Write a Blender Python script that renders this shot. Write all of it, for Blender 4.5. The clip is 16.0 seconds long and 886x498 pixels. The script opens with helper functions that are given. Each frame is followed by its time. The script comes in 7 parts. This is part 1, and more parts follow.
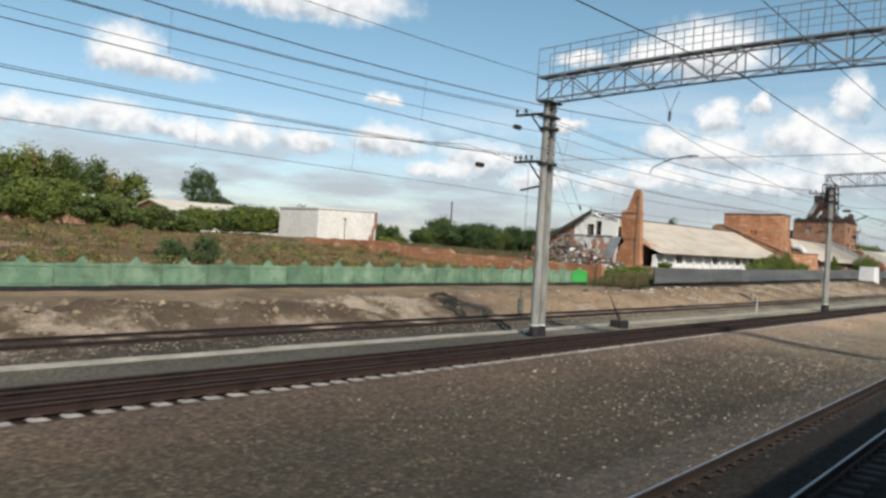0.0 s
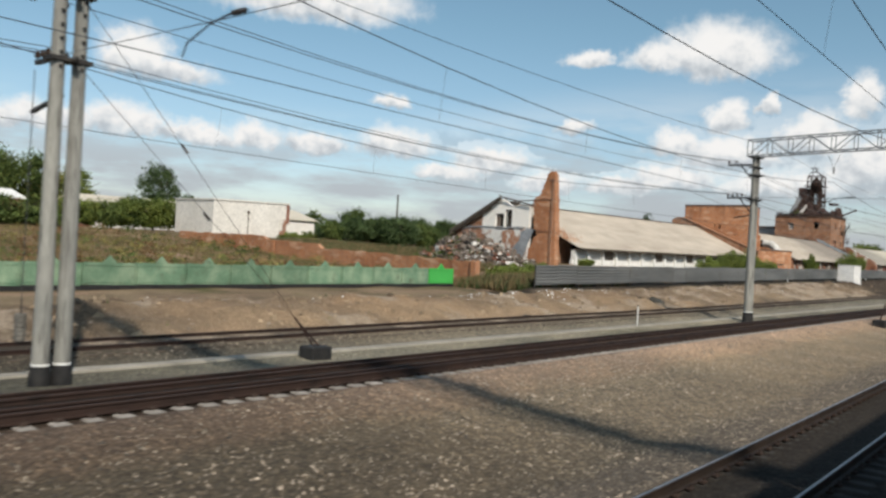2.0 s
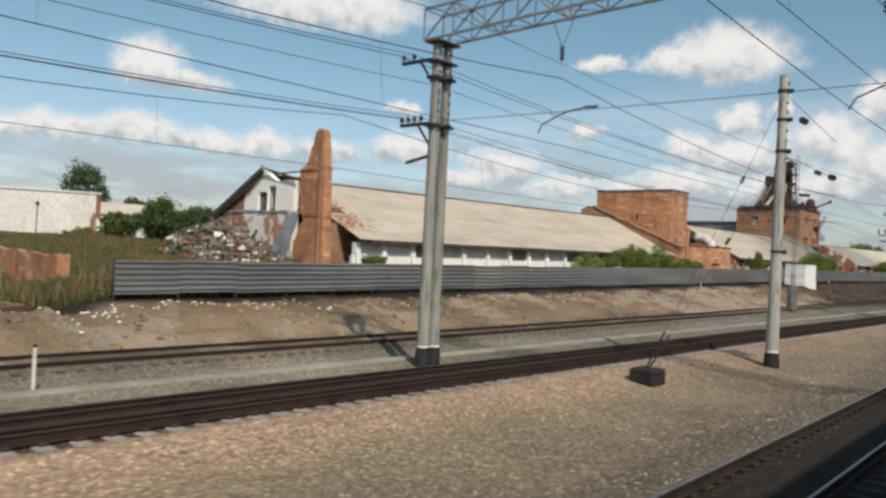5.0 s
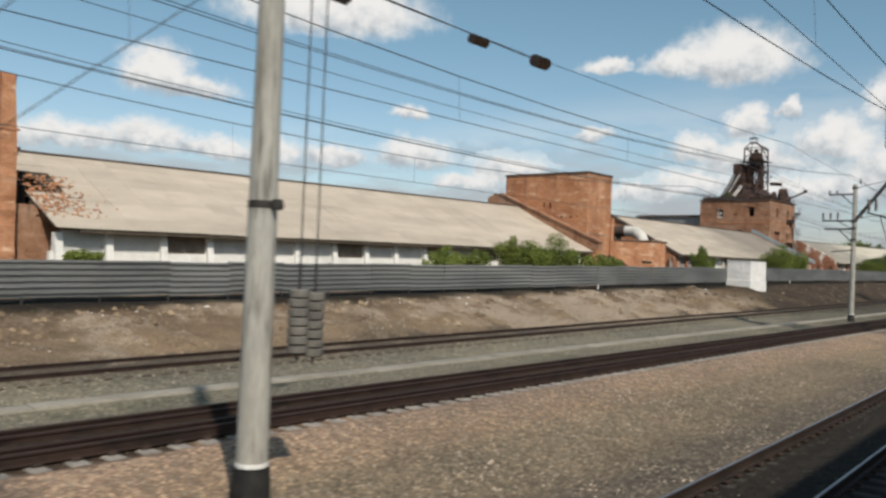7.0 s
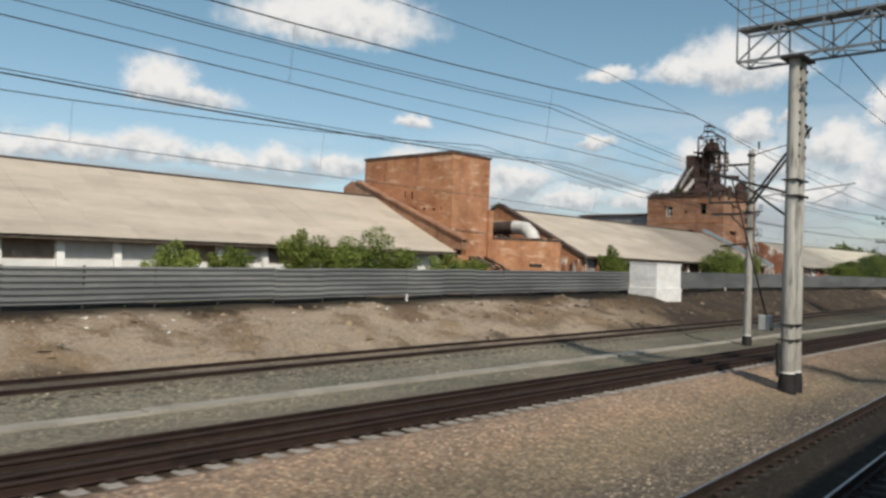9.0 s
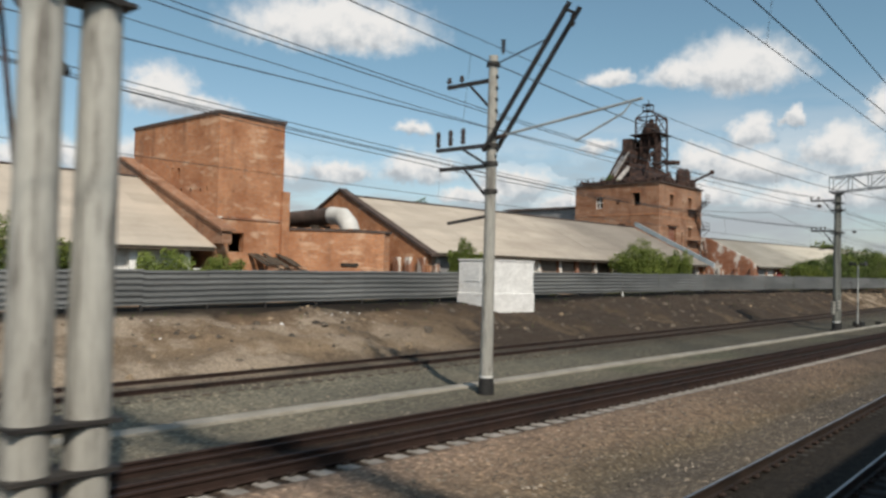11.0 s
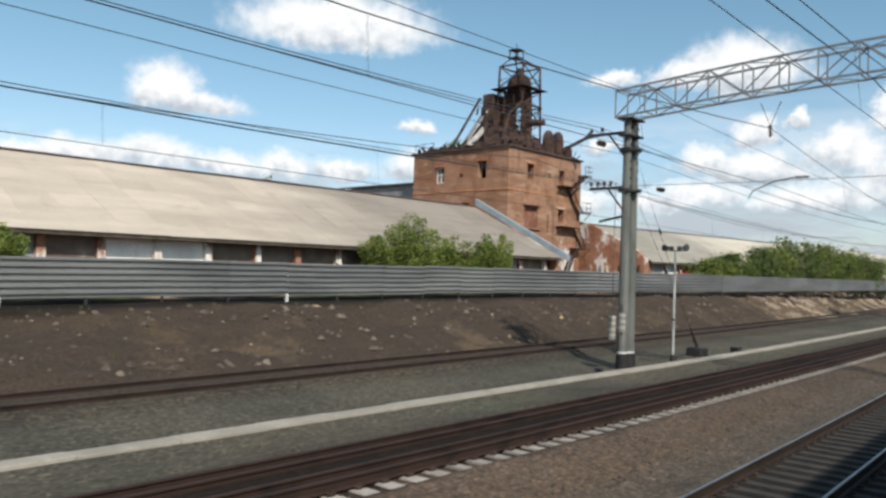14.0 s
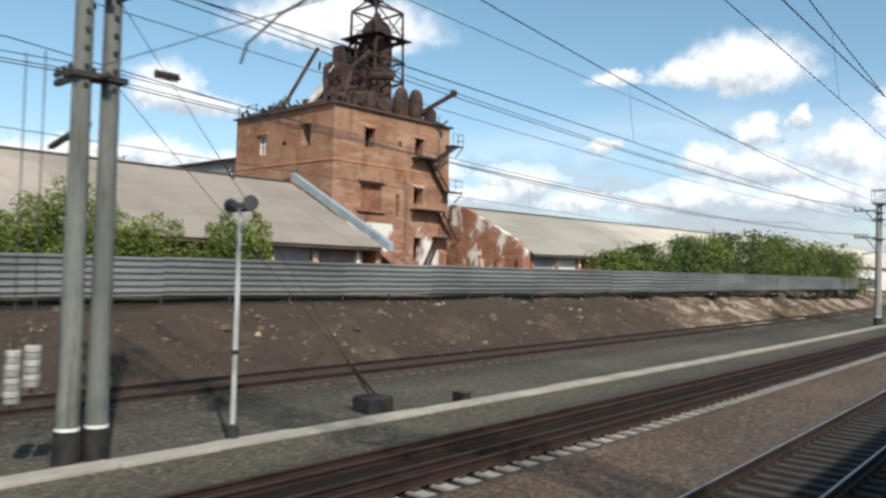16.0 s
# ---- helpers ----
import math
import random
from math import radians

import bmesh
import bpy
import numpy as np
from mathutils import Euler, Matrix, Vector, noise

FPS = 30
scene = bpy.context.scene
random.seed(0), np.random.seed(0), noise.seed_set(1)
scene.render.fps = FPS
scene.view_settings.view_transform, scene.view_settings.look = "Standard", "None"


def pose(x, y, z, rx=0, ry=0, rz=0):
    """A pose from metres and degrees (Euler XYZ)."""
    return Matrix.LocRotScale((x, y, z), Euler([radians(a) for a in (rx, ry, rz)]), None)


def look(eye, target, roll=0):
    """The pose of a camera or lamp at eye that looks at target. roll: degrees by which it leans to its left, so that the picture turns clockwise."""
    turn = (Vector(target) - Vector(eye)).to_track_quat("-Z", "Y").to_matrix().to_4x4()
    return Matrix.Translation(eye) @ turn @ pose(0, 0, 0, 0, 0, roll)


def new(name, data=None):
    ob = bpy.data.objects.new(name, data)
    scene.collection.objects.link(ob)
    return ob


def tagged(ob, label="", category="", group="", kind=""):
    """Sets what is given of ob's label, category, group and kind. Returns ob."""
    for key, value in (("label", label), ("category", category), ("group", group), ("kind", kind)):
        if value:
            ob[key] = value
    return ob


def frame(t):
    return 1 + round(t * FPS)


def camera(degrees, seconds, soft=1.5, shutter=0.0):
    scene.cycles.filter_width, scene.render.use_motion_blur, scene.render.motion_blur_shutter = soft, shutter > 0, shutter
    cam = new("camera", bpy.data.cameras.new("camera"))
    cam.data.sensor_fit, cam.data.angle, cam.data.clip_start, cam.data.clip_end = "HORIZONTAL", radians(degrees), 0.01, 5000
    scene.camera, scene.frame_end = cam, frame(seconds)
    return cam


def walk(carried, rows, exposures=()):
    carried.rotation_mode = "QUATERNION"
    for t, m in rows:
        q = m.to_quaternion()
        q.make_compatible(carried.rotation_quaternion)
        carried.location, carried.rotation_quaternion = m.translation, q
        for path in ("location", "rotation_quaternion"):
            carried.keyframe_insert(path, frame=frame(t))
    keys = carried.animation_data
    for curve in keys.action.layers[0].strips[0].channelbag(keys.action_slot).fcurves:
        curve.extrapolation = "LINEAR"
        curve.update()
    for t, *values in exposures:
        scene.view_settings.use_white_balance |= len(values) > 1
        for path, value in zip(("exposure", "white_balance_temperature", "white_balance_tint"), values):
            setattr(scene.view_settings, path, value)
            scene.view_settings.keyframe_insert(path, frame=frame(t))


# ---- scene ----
# Camera: carried along the flank of a train, looking out to the left and ahead.
cam = camera(57.74, 16.0, soft=2.7, shutter=0.18)
PATH = [
    (0.0, 2.549, 0.000, 2.591, 39.506, 0.076, -3.381),
    (0.5, 2.510, 5.538, 2.617, 39.657, 0.097, -3.256),
    (1.0, 2.461, 11.080, 2.644, 39.809, 0.124, -3.354),
    (1.5, 2.402, 16.625, 2.670, 40.037, 0.076, -3.519),
    (2.0, 2.334, 22.174, 2.697, 40.100, 0.142, -3.269),
    (2.5, 2.256, 27.725, 2.723, 40.299, 0.230, -3.023),
    (3.0, 2.168, 33.279, 2.749, 40.401, 0.320, -3.067),
    (3.5, 2.071, 38.833, 2.776, 40.673, 0.367, -3.106),
    (6.0, 1.442, 66.608, 2.908, 41.275, 0.674, -2.535),
    (6.5, 1.288, 72.159, 2.934, 41.476, 0.752, -2.319),
    (7.0, 1.125, 77.708, 2.960, 41.554, 0.772, -2.343),
    (7.5, 0.952, 83.253, 2.987, 41.641, 0.779, -2.040),
    (8.0, 0.770, 88.795, 3.013, 41.721, 1.029, -2.104),
    (10.5, -0.278, 116.427, 3.145, 41.954, 1.699, -1.550),
    (11.0, -0.515, 121.934, 3.171, 41.988, 1.796, -1.436),
    (11.5, -0.761, 127.433, 3.198, 42.090, 1.808, -1.312),
    (12.0, -1.015, 132.924, 3.224, 42.075, 1.835, -1.218),
    (12.5, -1.279, 138.407, 3.251, 42.197, 1.820, -1.409),
    (13.0, -1.552, 143.880, 3.277, 42.149, 1.859, -1.416),
    (13.5, -1.834, 149.342, 3.303, 42.268, 1.739, -1.583),
    (14.0, -2.124, 154.795, 3.330, 42.157, 1.749, -1.879),
    (14.5, -2.423, 160.236, 3.356, 42.346, 1.797, -1.993),
    (15.0, -2.731, 165.665, 3.382, 42.460, 1.695, -1.682),
    (15.5, -3.048, 171.082, 3.409, 42.343, 1.897, -1.557),
    (16.0, -3.374, 176.486, 3.435, 42.311, 1.750, -1.632),
]
EXPOSED = [(0.0, 0.06, 6400, 10), (3.5, -0.16, 6580, 10), (8.0, -0.18, 6580, 10), (11.0, -0.20, 6560, 10), (13.5, 0.06, 6370, 10), (16.0, 0.26, 6280, 10)]
walk(cam, [(t, pose(x, y, z, 90 + pitch, roll, yaw)) for t, x, y, z, yaw, pitch, roll in PATH], EXPOSED)

# ---- world, sun, exposure ----
SUN_EL, SHADE = 43.0, 28.0          # the sun's height; shadows run this far round from -x towards +y
sun = new("sun", bpy.data.lights.new("sun", "SUN"))
sun.data.energy, sun.data.angle, sun.data.color = 4.5, radians(1.4), (1.0, 0.91, 0.79)
fall = Vector((-math.cos(radians(SHADE)) * math.cos(radians(SUN_EL)), math.sin(radians(SHADE)) * math.cos(radians(SUN_EL)), -math.sin(radians(SUN_EL))))
sun.matrix_world = look((40, 60, 60), Vector((40, 60, 60)) + fall)

world = bpy.data.worlds.new("sky")
scene.world = world
world.use_nodes = True


class Nodes:
    """Short hand for building node trees."""

    def __init__(self, tree):
        self.tree = tree

    def add(self, kind):
        return self.tree.nodes.new(kind)

    def link(self, a, b):
        self.tree.links.new(a, b)

    def plug(self, socket, v):
        if isinstance(v, bpy.types.NodeSocket):
            self.link(v, socket)
        else:
            socket.default_value = v

    def math(self, op, a, b=0.0, c=0.0, clamp=False):
        n = self.add("ShaderNodeMath")
        n.operation, n.use_clamp = op, clamp
        for i, v in enumerate((a, b, c)):
            self.plug(n.inputs[i], v)
        return n.outputs[0]

    def vec(self, op, a, b=(0, 0, 0)):
        n = self.add("ShaderNodeVectorMath")
        n.operation = op
        self.plug(n.inputs[0], a)
        self.plug(n.inputs[1], b)
        return n.outputs["Value"] if op in ("LENGTH", "DOT_PRODUCT") else n.outputs[0]

    def xyz(self, x=0.0, y=0.0, z=0.0):
        n = self.add("ShaderNodeCombineXYZ")
        for i, v in enumerate((x, y, z)):
            self.plug(n.inputs[i], v)
        return n.outputs[0]

    def split(self, v):
        n = self.add("ShaderNodeSeparateXYZ")
        self.link(v, n.inputs[0])
        return n.outputs

    def noise(self, v, scale, detail=4.0, rough=0.55, colour=False):
        n = self.add("ShaderNodeTexNoise")
        n.inputs["Scale"].default_value, n.inputs["Detail"].default_value, n.inputs["Roughness"].default_value = scale, detail, rough
        self.link(v, n.inputs["Vector"])
        return n.outputs["Color" if colour else "Fac"]

    def steps(self, fac, stops, interpolation="LINEAR"):
        n = self.add("ShaderNodeValToRGB")
        n.color_ramp.interpolation = interpolation
        e = n.color_ramp.elements
        while len(e) < len(stops):
            e.new(0.5)
        for i, (at, c) in enumerate(stops):
            e[i].position = at
            e[i].color = (*c, 1) if len(c) == 3 else c
        self.plug(n.inputs[0], fac)
        return n.outputs[0]

    def span(self, v, a, b, c=0.0, d=1.0, smooth=True):
        n = self.add("ShaderNodeMapRange")
        n.interpolation_type = "SMOOTHSTEP" if smooth else "LINEAR"
        for i, q in enumerate((v, a, b, c, d)):
            self.plug(n.inputs[i], q)
        return n.outputs[0]

    def mix(self, fac, a, b, blend="MIX"):
        n = self.add("ShaderNodeMix")
        n.data_type, n.blend_type = "RGBA", blend
        self.plug(n.inputs[0], fac)
        for s, v in ((n.inputs[6], a), (n.inputs[7], b)):
            self.plug(s, (*v, 1) if isinstance(v, tuple) and len(v) == 3 else v)
        return n.outputs[2]


def build_sky():
    """Blue sky with cumulus: each cloud a soft oval (yaw, height, half width, half height in degrees), torn by noise."""
    n = Nodes(world.node_tree)
    n.tree.nodes.clear()
    sky = n.add("ShaderNodeTexSky")
    sky.sky_type, sky.sun_disc, sky.sun_elevation, sky.sun_rotation = "NISHITA", False, radians(SUN_EL), radians(90 + SHADE)
    sky.air_density, sky.dust_density, sky.ozone_density = 1.0, 0.9, 1.7
    where = n.split(n.add("ShaderNodeTexCoord").outputs["Generated"])
    yaw = n.math("MULTIPLY", n.math("ARCTAN2", n.math("MULTIPLY", where[0], -1.0), where[1]), 57.2958)
    up = n.math("MULTIPLY", n.math("ARCSINE", where[2]), 57.2958)
    flat = n.xyz(yaw, up)
    rough = n.vec("SUBTRACT", n.noise(flat, 0.55, 6.0, 0.6, True), (0.5, 0.5, 0.5))
    fine = n.vec("SUBTRACT", n.noise(flat, 2.2, 5.0, 0.6, True), (0.5, 0.5, 0.5))
    torn = n.vec("ADD", n.vec("ADD", flat, n.vec("MULTIPLY", rough, (2.3, 1.7, 0))), n.vec("MULTIPLY", fine, (0.55, 0.5, 0)))
    most, lift, weight = None, None, None
    for yaw0, up0, w, h in CLOUDS:
        rel = n.vec("MULTIPLY", n.vec("SUBTRACT", torn, (yaw0, up0 - 0.3 * h, 0)), (1 / w, 1 / h, 0))
        across, height, _ = n.split(rel)
        high = n.math("MAXIMUM", n.math("MULTIPLY", height, 0.85), n.math("MULTIPLY", height, -1.7))
        m = n.math("SUBTRACT", 1.25, n.vec("LENGTH", n.xyz(across, high)))
        part_weight = n.math("MAXIMUM", m, 0.001)
        part_lift = n.math("MULTIPLY", part_weight, n.split(rel)[1])
        most = m if most is None else n.math("MAXIMUM", most, m)
        lift = part_lift if lift is None else n.math("ADD", lift, part_lift)
        weight = part_weight if weight is None else n.math("ADD", weight, part_weight)
    lift = n.math("DIVIDE", lift, weight)
    # thin veil of low cloud towards the horizon, and the scattered clouds of the rest of the sky
    veil = n.span(n.noise(n.xyz(n.math("MULTIPLY", yaw, 0.09), n.math("MULTIPLY", up, 0.42)), 1.0, 6.0, 0.6), n.span(yaw, 20.0, 45.0, 0.28, 0.36), 0.60)
    veil = n.math("MULTIPLY", veil, n.math("MULTIPLY", n.span(up, n.span(yaw, 20.0, 50.0, 14.0, 10.0), 4.0), 0.9))
    rest = n.span(n.noise(n.xyz(n.math("MULTIPLY", yaw, 0.05), n.math("MULTIPLY", up, 0.09)), 1.0, 6.0, 0.55), 0.56, 0.68)
    rest = n.math("MULTIPLY", rest, n.math("MULTIPLY", n.span(n.math("ABSOLUTE", n.math("SUBTRACT", yaw, 41.0)), 36.0, 50.0), n.span(up, 2.0, 8.0)))
    body = n.span(n.math("ADD", most, n.math("MULTIPLY", n.noise(flat, 0.9, 5.0, 0.55), 0.5)), 0.25, 0.95)
    body = n.math("MULTIPLY", body, n.span(lift, -1.2, 0.1, 0.35, 1.0))     # bases thin out into the blue
    cover = n.math("MAXIMUM", body, n.math("MAXIMUM", veil, rest), clamp=True)
    lit = n.math("ADD", n.math("MULTIPLY", lift, 0.6), n.math("MULTIPLY", n.noise(flat, 0.8, 5.0, 0.55), 1.3))
    tone = n.steps(n.span(lit, 0.25, 1.05), [(0.0, (0.50, 0.54, 0.58)), (0.5, (0.76, 0.79, 0.81)), (1.0, (1.0, 0.99, 0.97))])
    blue = n.add("ShaderNodeBackground")
    n.plug(blue.inputs["Strength"], SKY)
    haze = n.steps(n.span(up, 0.0, 16.0, smooth=False), [(0.0, (1.00, 0.95, 1.02)), (0.5, (0.95, 1.0, 0.965)), (1.0, (0.90, 1.03, 0.92))])
    n.link(n.mix(1.0, sky.outputs[0], haze, "MULTIPLY"), blue.inputs["Color"])
    white = n.add("ShaderNodeBackground")
    n.link(tone, white.inputs["Color"])
    n.plug(white.inputs["Strength"], CLOUD)
    both = n.add("ShaderNodeMixShader")
    n.link(cover, both.inputs[0])
    n.link(blue.outputs[0], both.inputs[1])
    n.link(white.outputs[0], both.inputs[2])
    n.link(both.outputs[0], n.add("ShaderNodeOutputWorld").inputs[0])


SKY, CLOUD = 0.128, 0.96
CLOUDS = [
    (50.2, 17.2, 7.4, 2.3), (61.7, 11.9, 2.6, 2.0), (60.0, 11.0, 3.6, 1.0), (66.6, 7.2, 3.4, 1.1), (62.2, 7.5, 3.0, 1.5), (57.6, 7.0, 3.2, 1.0), (70.0, 6.8, 2.2, 1.1),
    (53.8, 7.2, 2.4, 1.1), (49.6, 7.0, 2.6, 0.9), (44.0, 7.4, 3.0, 1.4), (37.0, 6.6, 3.2, 1.2), (31.2, 9.3, 1.6, 0.7), (44.4, 10.3, 1.4, 0.6), (30.6, 13.8, 2.0, 0.7),
    (22.0, 14.4, 4.4, 2.3), (25.2, 14.0, 3.0, 1.2), (20.9, 10.0, 1.6, 1.5), (18.5, 10.8, 0.9, 0.8), (24.4, 8.3, 2.2, 1.2), (21.0, 7.6, 4.0, 1.4),
    (15.6, 8.9, 3.0, 1.9), (13.0, 11.2, 1.4, 1.8), (17.4, 5.6, 5.0, 1.1), (28.0, 5.2, 3.0, 0.9), (24.5, 5.8, 3.4, 1.2), (33.0, 5.2, 2.6, 0.9), (12.0, 7.0, 4.0, 2.2), (40.0, 5.6, 3.0, 0.7),
]
build_sky()

# ---- materials ----
def material(name, tones, scale=1.0, rough=0.85, bump=0.2, grain=40.0, spread=(0.35, 0.65), metal=0.0, stains=None, stretch=(1, 1, 1), vary=0.0, random_tone=0.0):
    """Base colour from large noise between the tones, darkened and lightened by fine grain, with optional stains (colour, scale, from, to)."""
    m = bpy.data.materials.new(name)
    m.use_nodes = True
    n = Nodes(m.node_tree)
    bsdf = n.tree.nodes["Principled BSDF"]
    place = n.add("ShaderNodeNewGeometry").outputs["Position"]
    place = n.vec("MULTIPLY", place, stretch)
    k = n.noise(place, scale, 5.0, 0.6)
    lo, hi = spread
    stops = [(lo + (hi - lo) * i / max(1, len(tones) - 1), c) for i, c in enumerate(tones)]
    colour = n.steps(k, stops)
    g = n.noise(place, grain, 4.0, 0.65)
    colour = n.mix(1.0, colour, n.steps(g, [(0.25, (0.72, 0.72, 0.72)), (0.75, (1.18, 1.18, 1.18))]), "MULTIPLY")
    if stains:
        tint, s_scale, a, b = stains
        colour = n.mix(n.span(n.noise(place, s_scale, 6.0, 0.65), a, b), colour, tint)
    if random_tone:
        r = n.add("ShaderNodeObjectInfo").outputs["Random"]
        colour = n.mix(1.0, colour, n.steps(r, [(0.0, (1 - random_tone,) * 3), (1.0, (1 + random_tone,) * 3)]), "MULTIPLY")
    if vary:
        r = n.add("ShaderNodeNewGeometry").outputs["Random Per Island"]
        colour = n.mix(1.0, colour, n.steps(r, [(0.0, (1 - vary,) * 3), (1.0, (1 + vary,) * 3)]), "MULTIPLY")
    n.link(colour, bsdf.inputs["Base Color"])
    n.plug(bsdf.inputs["Roughness"], n.span(g, 0.2, 0.8, max(0.05, rough - 0.12), min(1.0, rough + 0.1)))
    bsdf.inputs["Metallic"].default_value = metal
    bsdf.inputs["Specular IOR Level"].default_value = 0.3
    if bump:
        b = n.add("ShaderNodeBump")
        b.inputs["Strength"].default_value, b.inputs["Distance"].default_value = bump, 0.03
        n.link(n.math("ADD", g, k), b.inputs["Height"])
        n.link(b.outputs[0], bsdf.inputs["Normal"])
    return m


def brick_material(name, tones, pale, mortar=(0.36, 0.31, 0.26), plaster=None, soot=(0.10, 0.06, 0.045), streaks=0.6, patches=0.7):
    """Courses of brick in walls along x or y: weathered, patched with pale lime and dark soot."""
    m = bpy.data.materials.new(name)
    m.use_nodes = True
    n = Nodes(m.node_tree)
    bsdf = n.tree.nodes["Principled BSDF"]
    place = n.add("ShaderNodeNewGeometry").outputs["Position"]
    x, y, z = n.split(place)
    flat = n.xyz(n.math("ADD", x, y), z)
    b = n.add("ShaderNodeTexBrick")
    n.link(flat, b.inputs["Vector"])
    b.inputs["Color1"].default_value, b.inputs["Color2"].default_value, b.inputs["Mortar"].default_value = (*tones[0], 1), (*tones[1], 1), (*mortar, 1)
    for k, v in (("Scale", 1.0), ("Mortar Size", 0.006), ("Mortar Smooth", 0.3), ("Brick Width", 0.26), ("Row Height", 0.075)):
        b.inputs[k].default_value = v
    colour = n.mix(n.span(n.noise(place, 0.45, 6.0, 0.65), 0.38, 0.66), b.outputs["Color"], n.mix(1.0, b.outputs["Color"], (0.70, 0.62, 0.58), "MULTIPLY"))
    grain = n.noise(place, 14.0, 4.0, 0.7)
    colour = n.mix(1.0, colour, n.steps(grain, [(0.25, (0.68, 0.68, 0.68)), (0.75, (1.2, 1.2, 1.2))]), "MULTIPLY")
    rows = n.noise(n.vec("MULTIPLY", place, (0.5, 0.5, 1.7)), 1.0, 5.0, 0.6)
    colour = n.mix(n.math("MULTIPLY", n.span(rows, 0.54, 0.68), patches), colour, pale)
    streak = n.noise(n.vec("MULTIPLY", place, (1.3, 1.3, 0.16)), 1.0, 5.0, 0.6)
    colour = n.mix(n.math("MULTIPLY", n.span(streak, 0.54, 0.72), streaks), colour, soot)
    pits = n.noise(place, 2.6, 3.0, 0.5)
    colour = n.mix(n.math("MULTIPLY", n.span(pits, 0.66, 0.74), 0.7), colour, soot)
    blotch = n.noise(place, 1.1, 6.0, 0.7)
    colour = n.mix(n.math("MULTIPLY", n.span(blotch, 0.56, 0.70), 0.45), colour, pale)
    if plaster:
        colour = n.mix(n.span(n.noise(n.vec("MULTIPLY", place, (1.0, 1.0, 0.45)), 0.7, 6.0, 0.62), *plaster[1:]), colour, plaster[0])
    n.link(colour, bsdf.inputs["Base Color"])
    bsdf.inputs["Roughness"].default_value = 0.92
    bsdf.inputs["Specular IOR Level"].default_value = 0.2
    bump = n.add("ShaderNodeBump")
    bump.inputs["Strength"].default_value, bump.inputs["Distance"].default_value = 0.5, 0.03
    n.link(n.math("ADD", n.math("MULTIPLY", b.outputs["Fac"], -0.6), grain), bump.inputs["Height"])
    n.link(bump.outputs[0], bsdf.inputs["Normal"])
    return m


def ground_material():
    """Lanes of the railway's ground, told apart by the mesh's own 'lane' (metres across), with ragged edges."""
    m = bpy.data.materials.new("railway_ground")
    m.use_nodes = True
    n = Nodes(m.node_tree)
    bsdf = n.tree.nodes["Principled BSDF"]
    place = n.add("ShaderNodeNewGeometry").outputs["Position"]
    lane_at = n.add("ShaderNodeAttribute")
    lane_at.attribute_name = "lane"
    lane = lane_at.outputs["Fac"]
    wander = n.math("ADD", n.math("MULTIPLY", n.math("SUBTRACT", n.noise(place, 0.35, 5.0, 0.6), 0.5), 1.6), n.math("MULTIPLY", n.math("SUBTRACT", n.noise(place, 2.5, 4.0, 0.6), 0.5), 0.8))
    at = n.span(n.math("ADD", lane, wander), -60.0, 0.0, 0.0, 1.0, False)

    def s(u):
        return (u + 60.0) / 60.0

    grey, brown = (0.195, 0.166, 0.127), (0.27, 0.223, 0.163)
    # Near-black stops from -33 to -29.5 paint the shade below the fence.
    lanes = n.steps(at, [
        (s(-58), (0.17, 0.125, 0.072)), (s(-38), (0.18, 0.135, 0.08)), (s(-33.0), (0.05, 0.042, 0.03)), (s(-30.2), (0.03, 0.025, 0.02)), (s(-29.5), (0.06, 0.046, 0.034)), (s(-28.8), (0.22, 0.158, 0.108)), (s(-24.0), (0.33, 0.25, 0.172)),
        (s(-22.4), (0.13, 0.108, 0.084)), (s(-20.0), (0.16, 0.142, 0.114)), (s(-18.9), (0.245, 0.235, 0.19)), (s(-13.6), (0.255, 0.235, 0.185)), (s(-13.0), (0.27, 0.19, 0.145)), (s(-12.3), (0.062, 0.044, 0.035)), (s(-10.6), (0.052, 0.042, 0.035)),
        (s(-10.1), (0.42, 0.31, 0.235)), (s(-8.6), (0.36, 0.27, 0.195)), (s(-7.9), brown), (s(-3.2), grey), (s(-1.0), (0.24, 0.19, 0.15))])
    patches = n.noise(place, 0.16, 5.0, 0.6)
    colour = n.mix(1.0, lanes, n.steps(patches, [(0.3, (0.72, 0.74, 0.76)), (0.7, (1.22, 1.18, 1.12))]), "MULTIPLY")
    along = n.math("ADD", n.split(place)[1], n.math("MULTIPLY", n.math("SUBTRACT", n.noise(place, 0.05, 3.0, 0.5), 0.5), 40.0))
    # Sunlight between the cloud shadows, put in as a paler span of ground.
    colour = n.mix(n.math("MULTIPLY", n.span(along, 38.0, 50.0), n.span(along, 88.0, 72.0)), colour, n.mix(1.0, colour, (1.25, 1.22, 1.18), "MULTIPLY"))
    # Cloud shade painted into the ground colour towards both ends of the line.
    cloud_shade = n.math("MAXIMUM", n.span(along, 126.0, 164.0), n.span(along, 42.0, 22.0))
    cloud_shade = n.math("MULTIPLY", cloud_shade, n.span(lane, -15.5, -12.5, 0.82, 1.0))
    colour = n.mix(n.math("MULTIPLY", cloud_shade, 0.9), colour, n.mix(1.0, colour, (0.272, 0.277, 0.285), "MULTIPLY"))
    # oily main track ballast between rails, train shade painted in; pale fines on shoulder
    near_at = n.add("ShaderNodeAttribute")
    near_at.attribute_name = "near"
    off = n.math("ADD", near_at.outputs["Fac"], n.math("MULTIPLY", n.math("SUBTRACT", n.noise(place, 1.7, 4.0, 0.6), 0.5), 0.7))
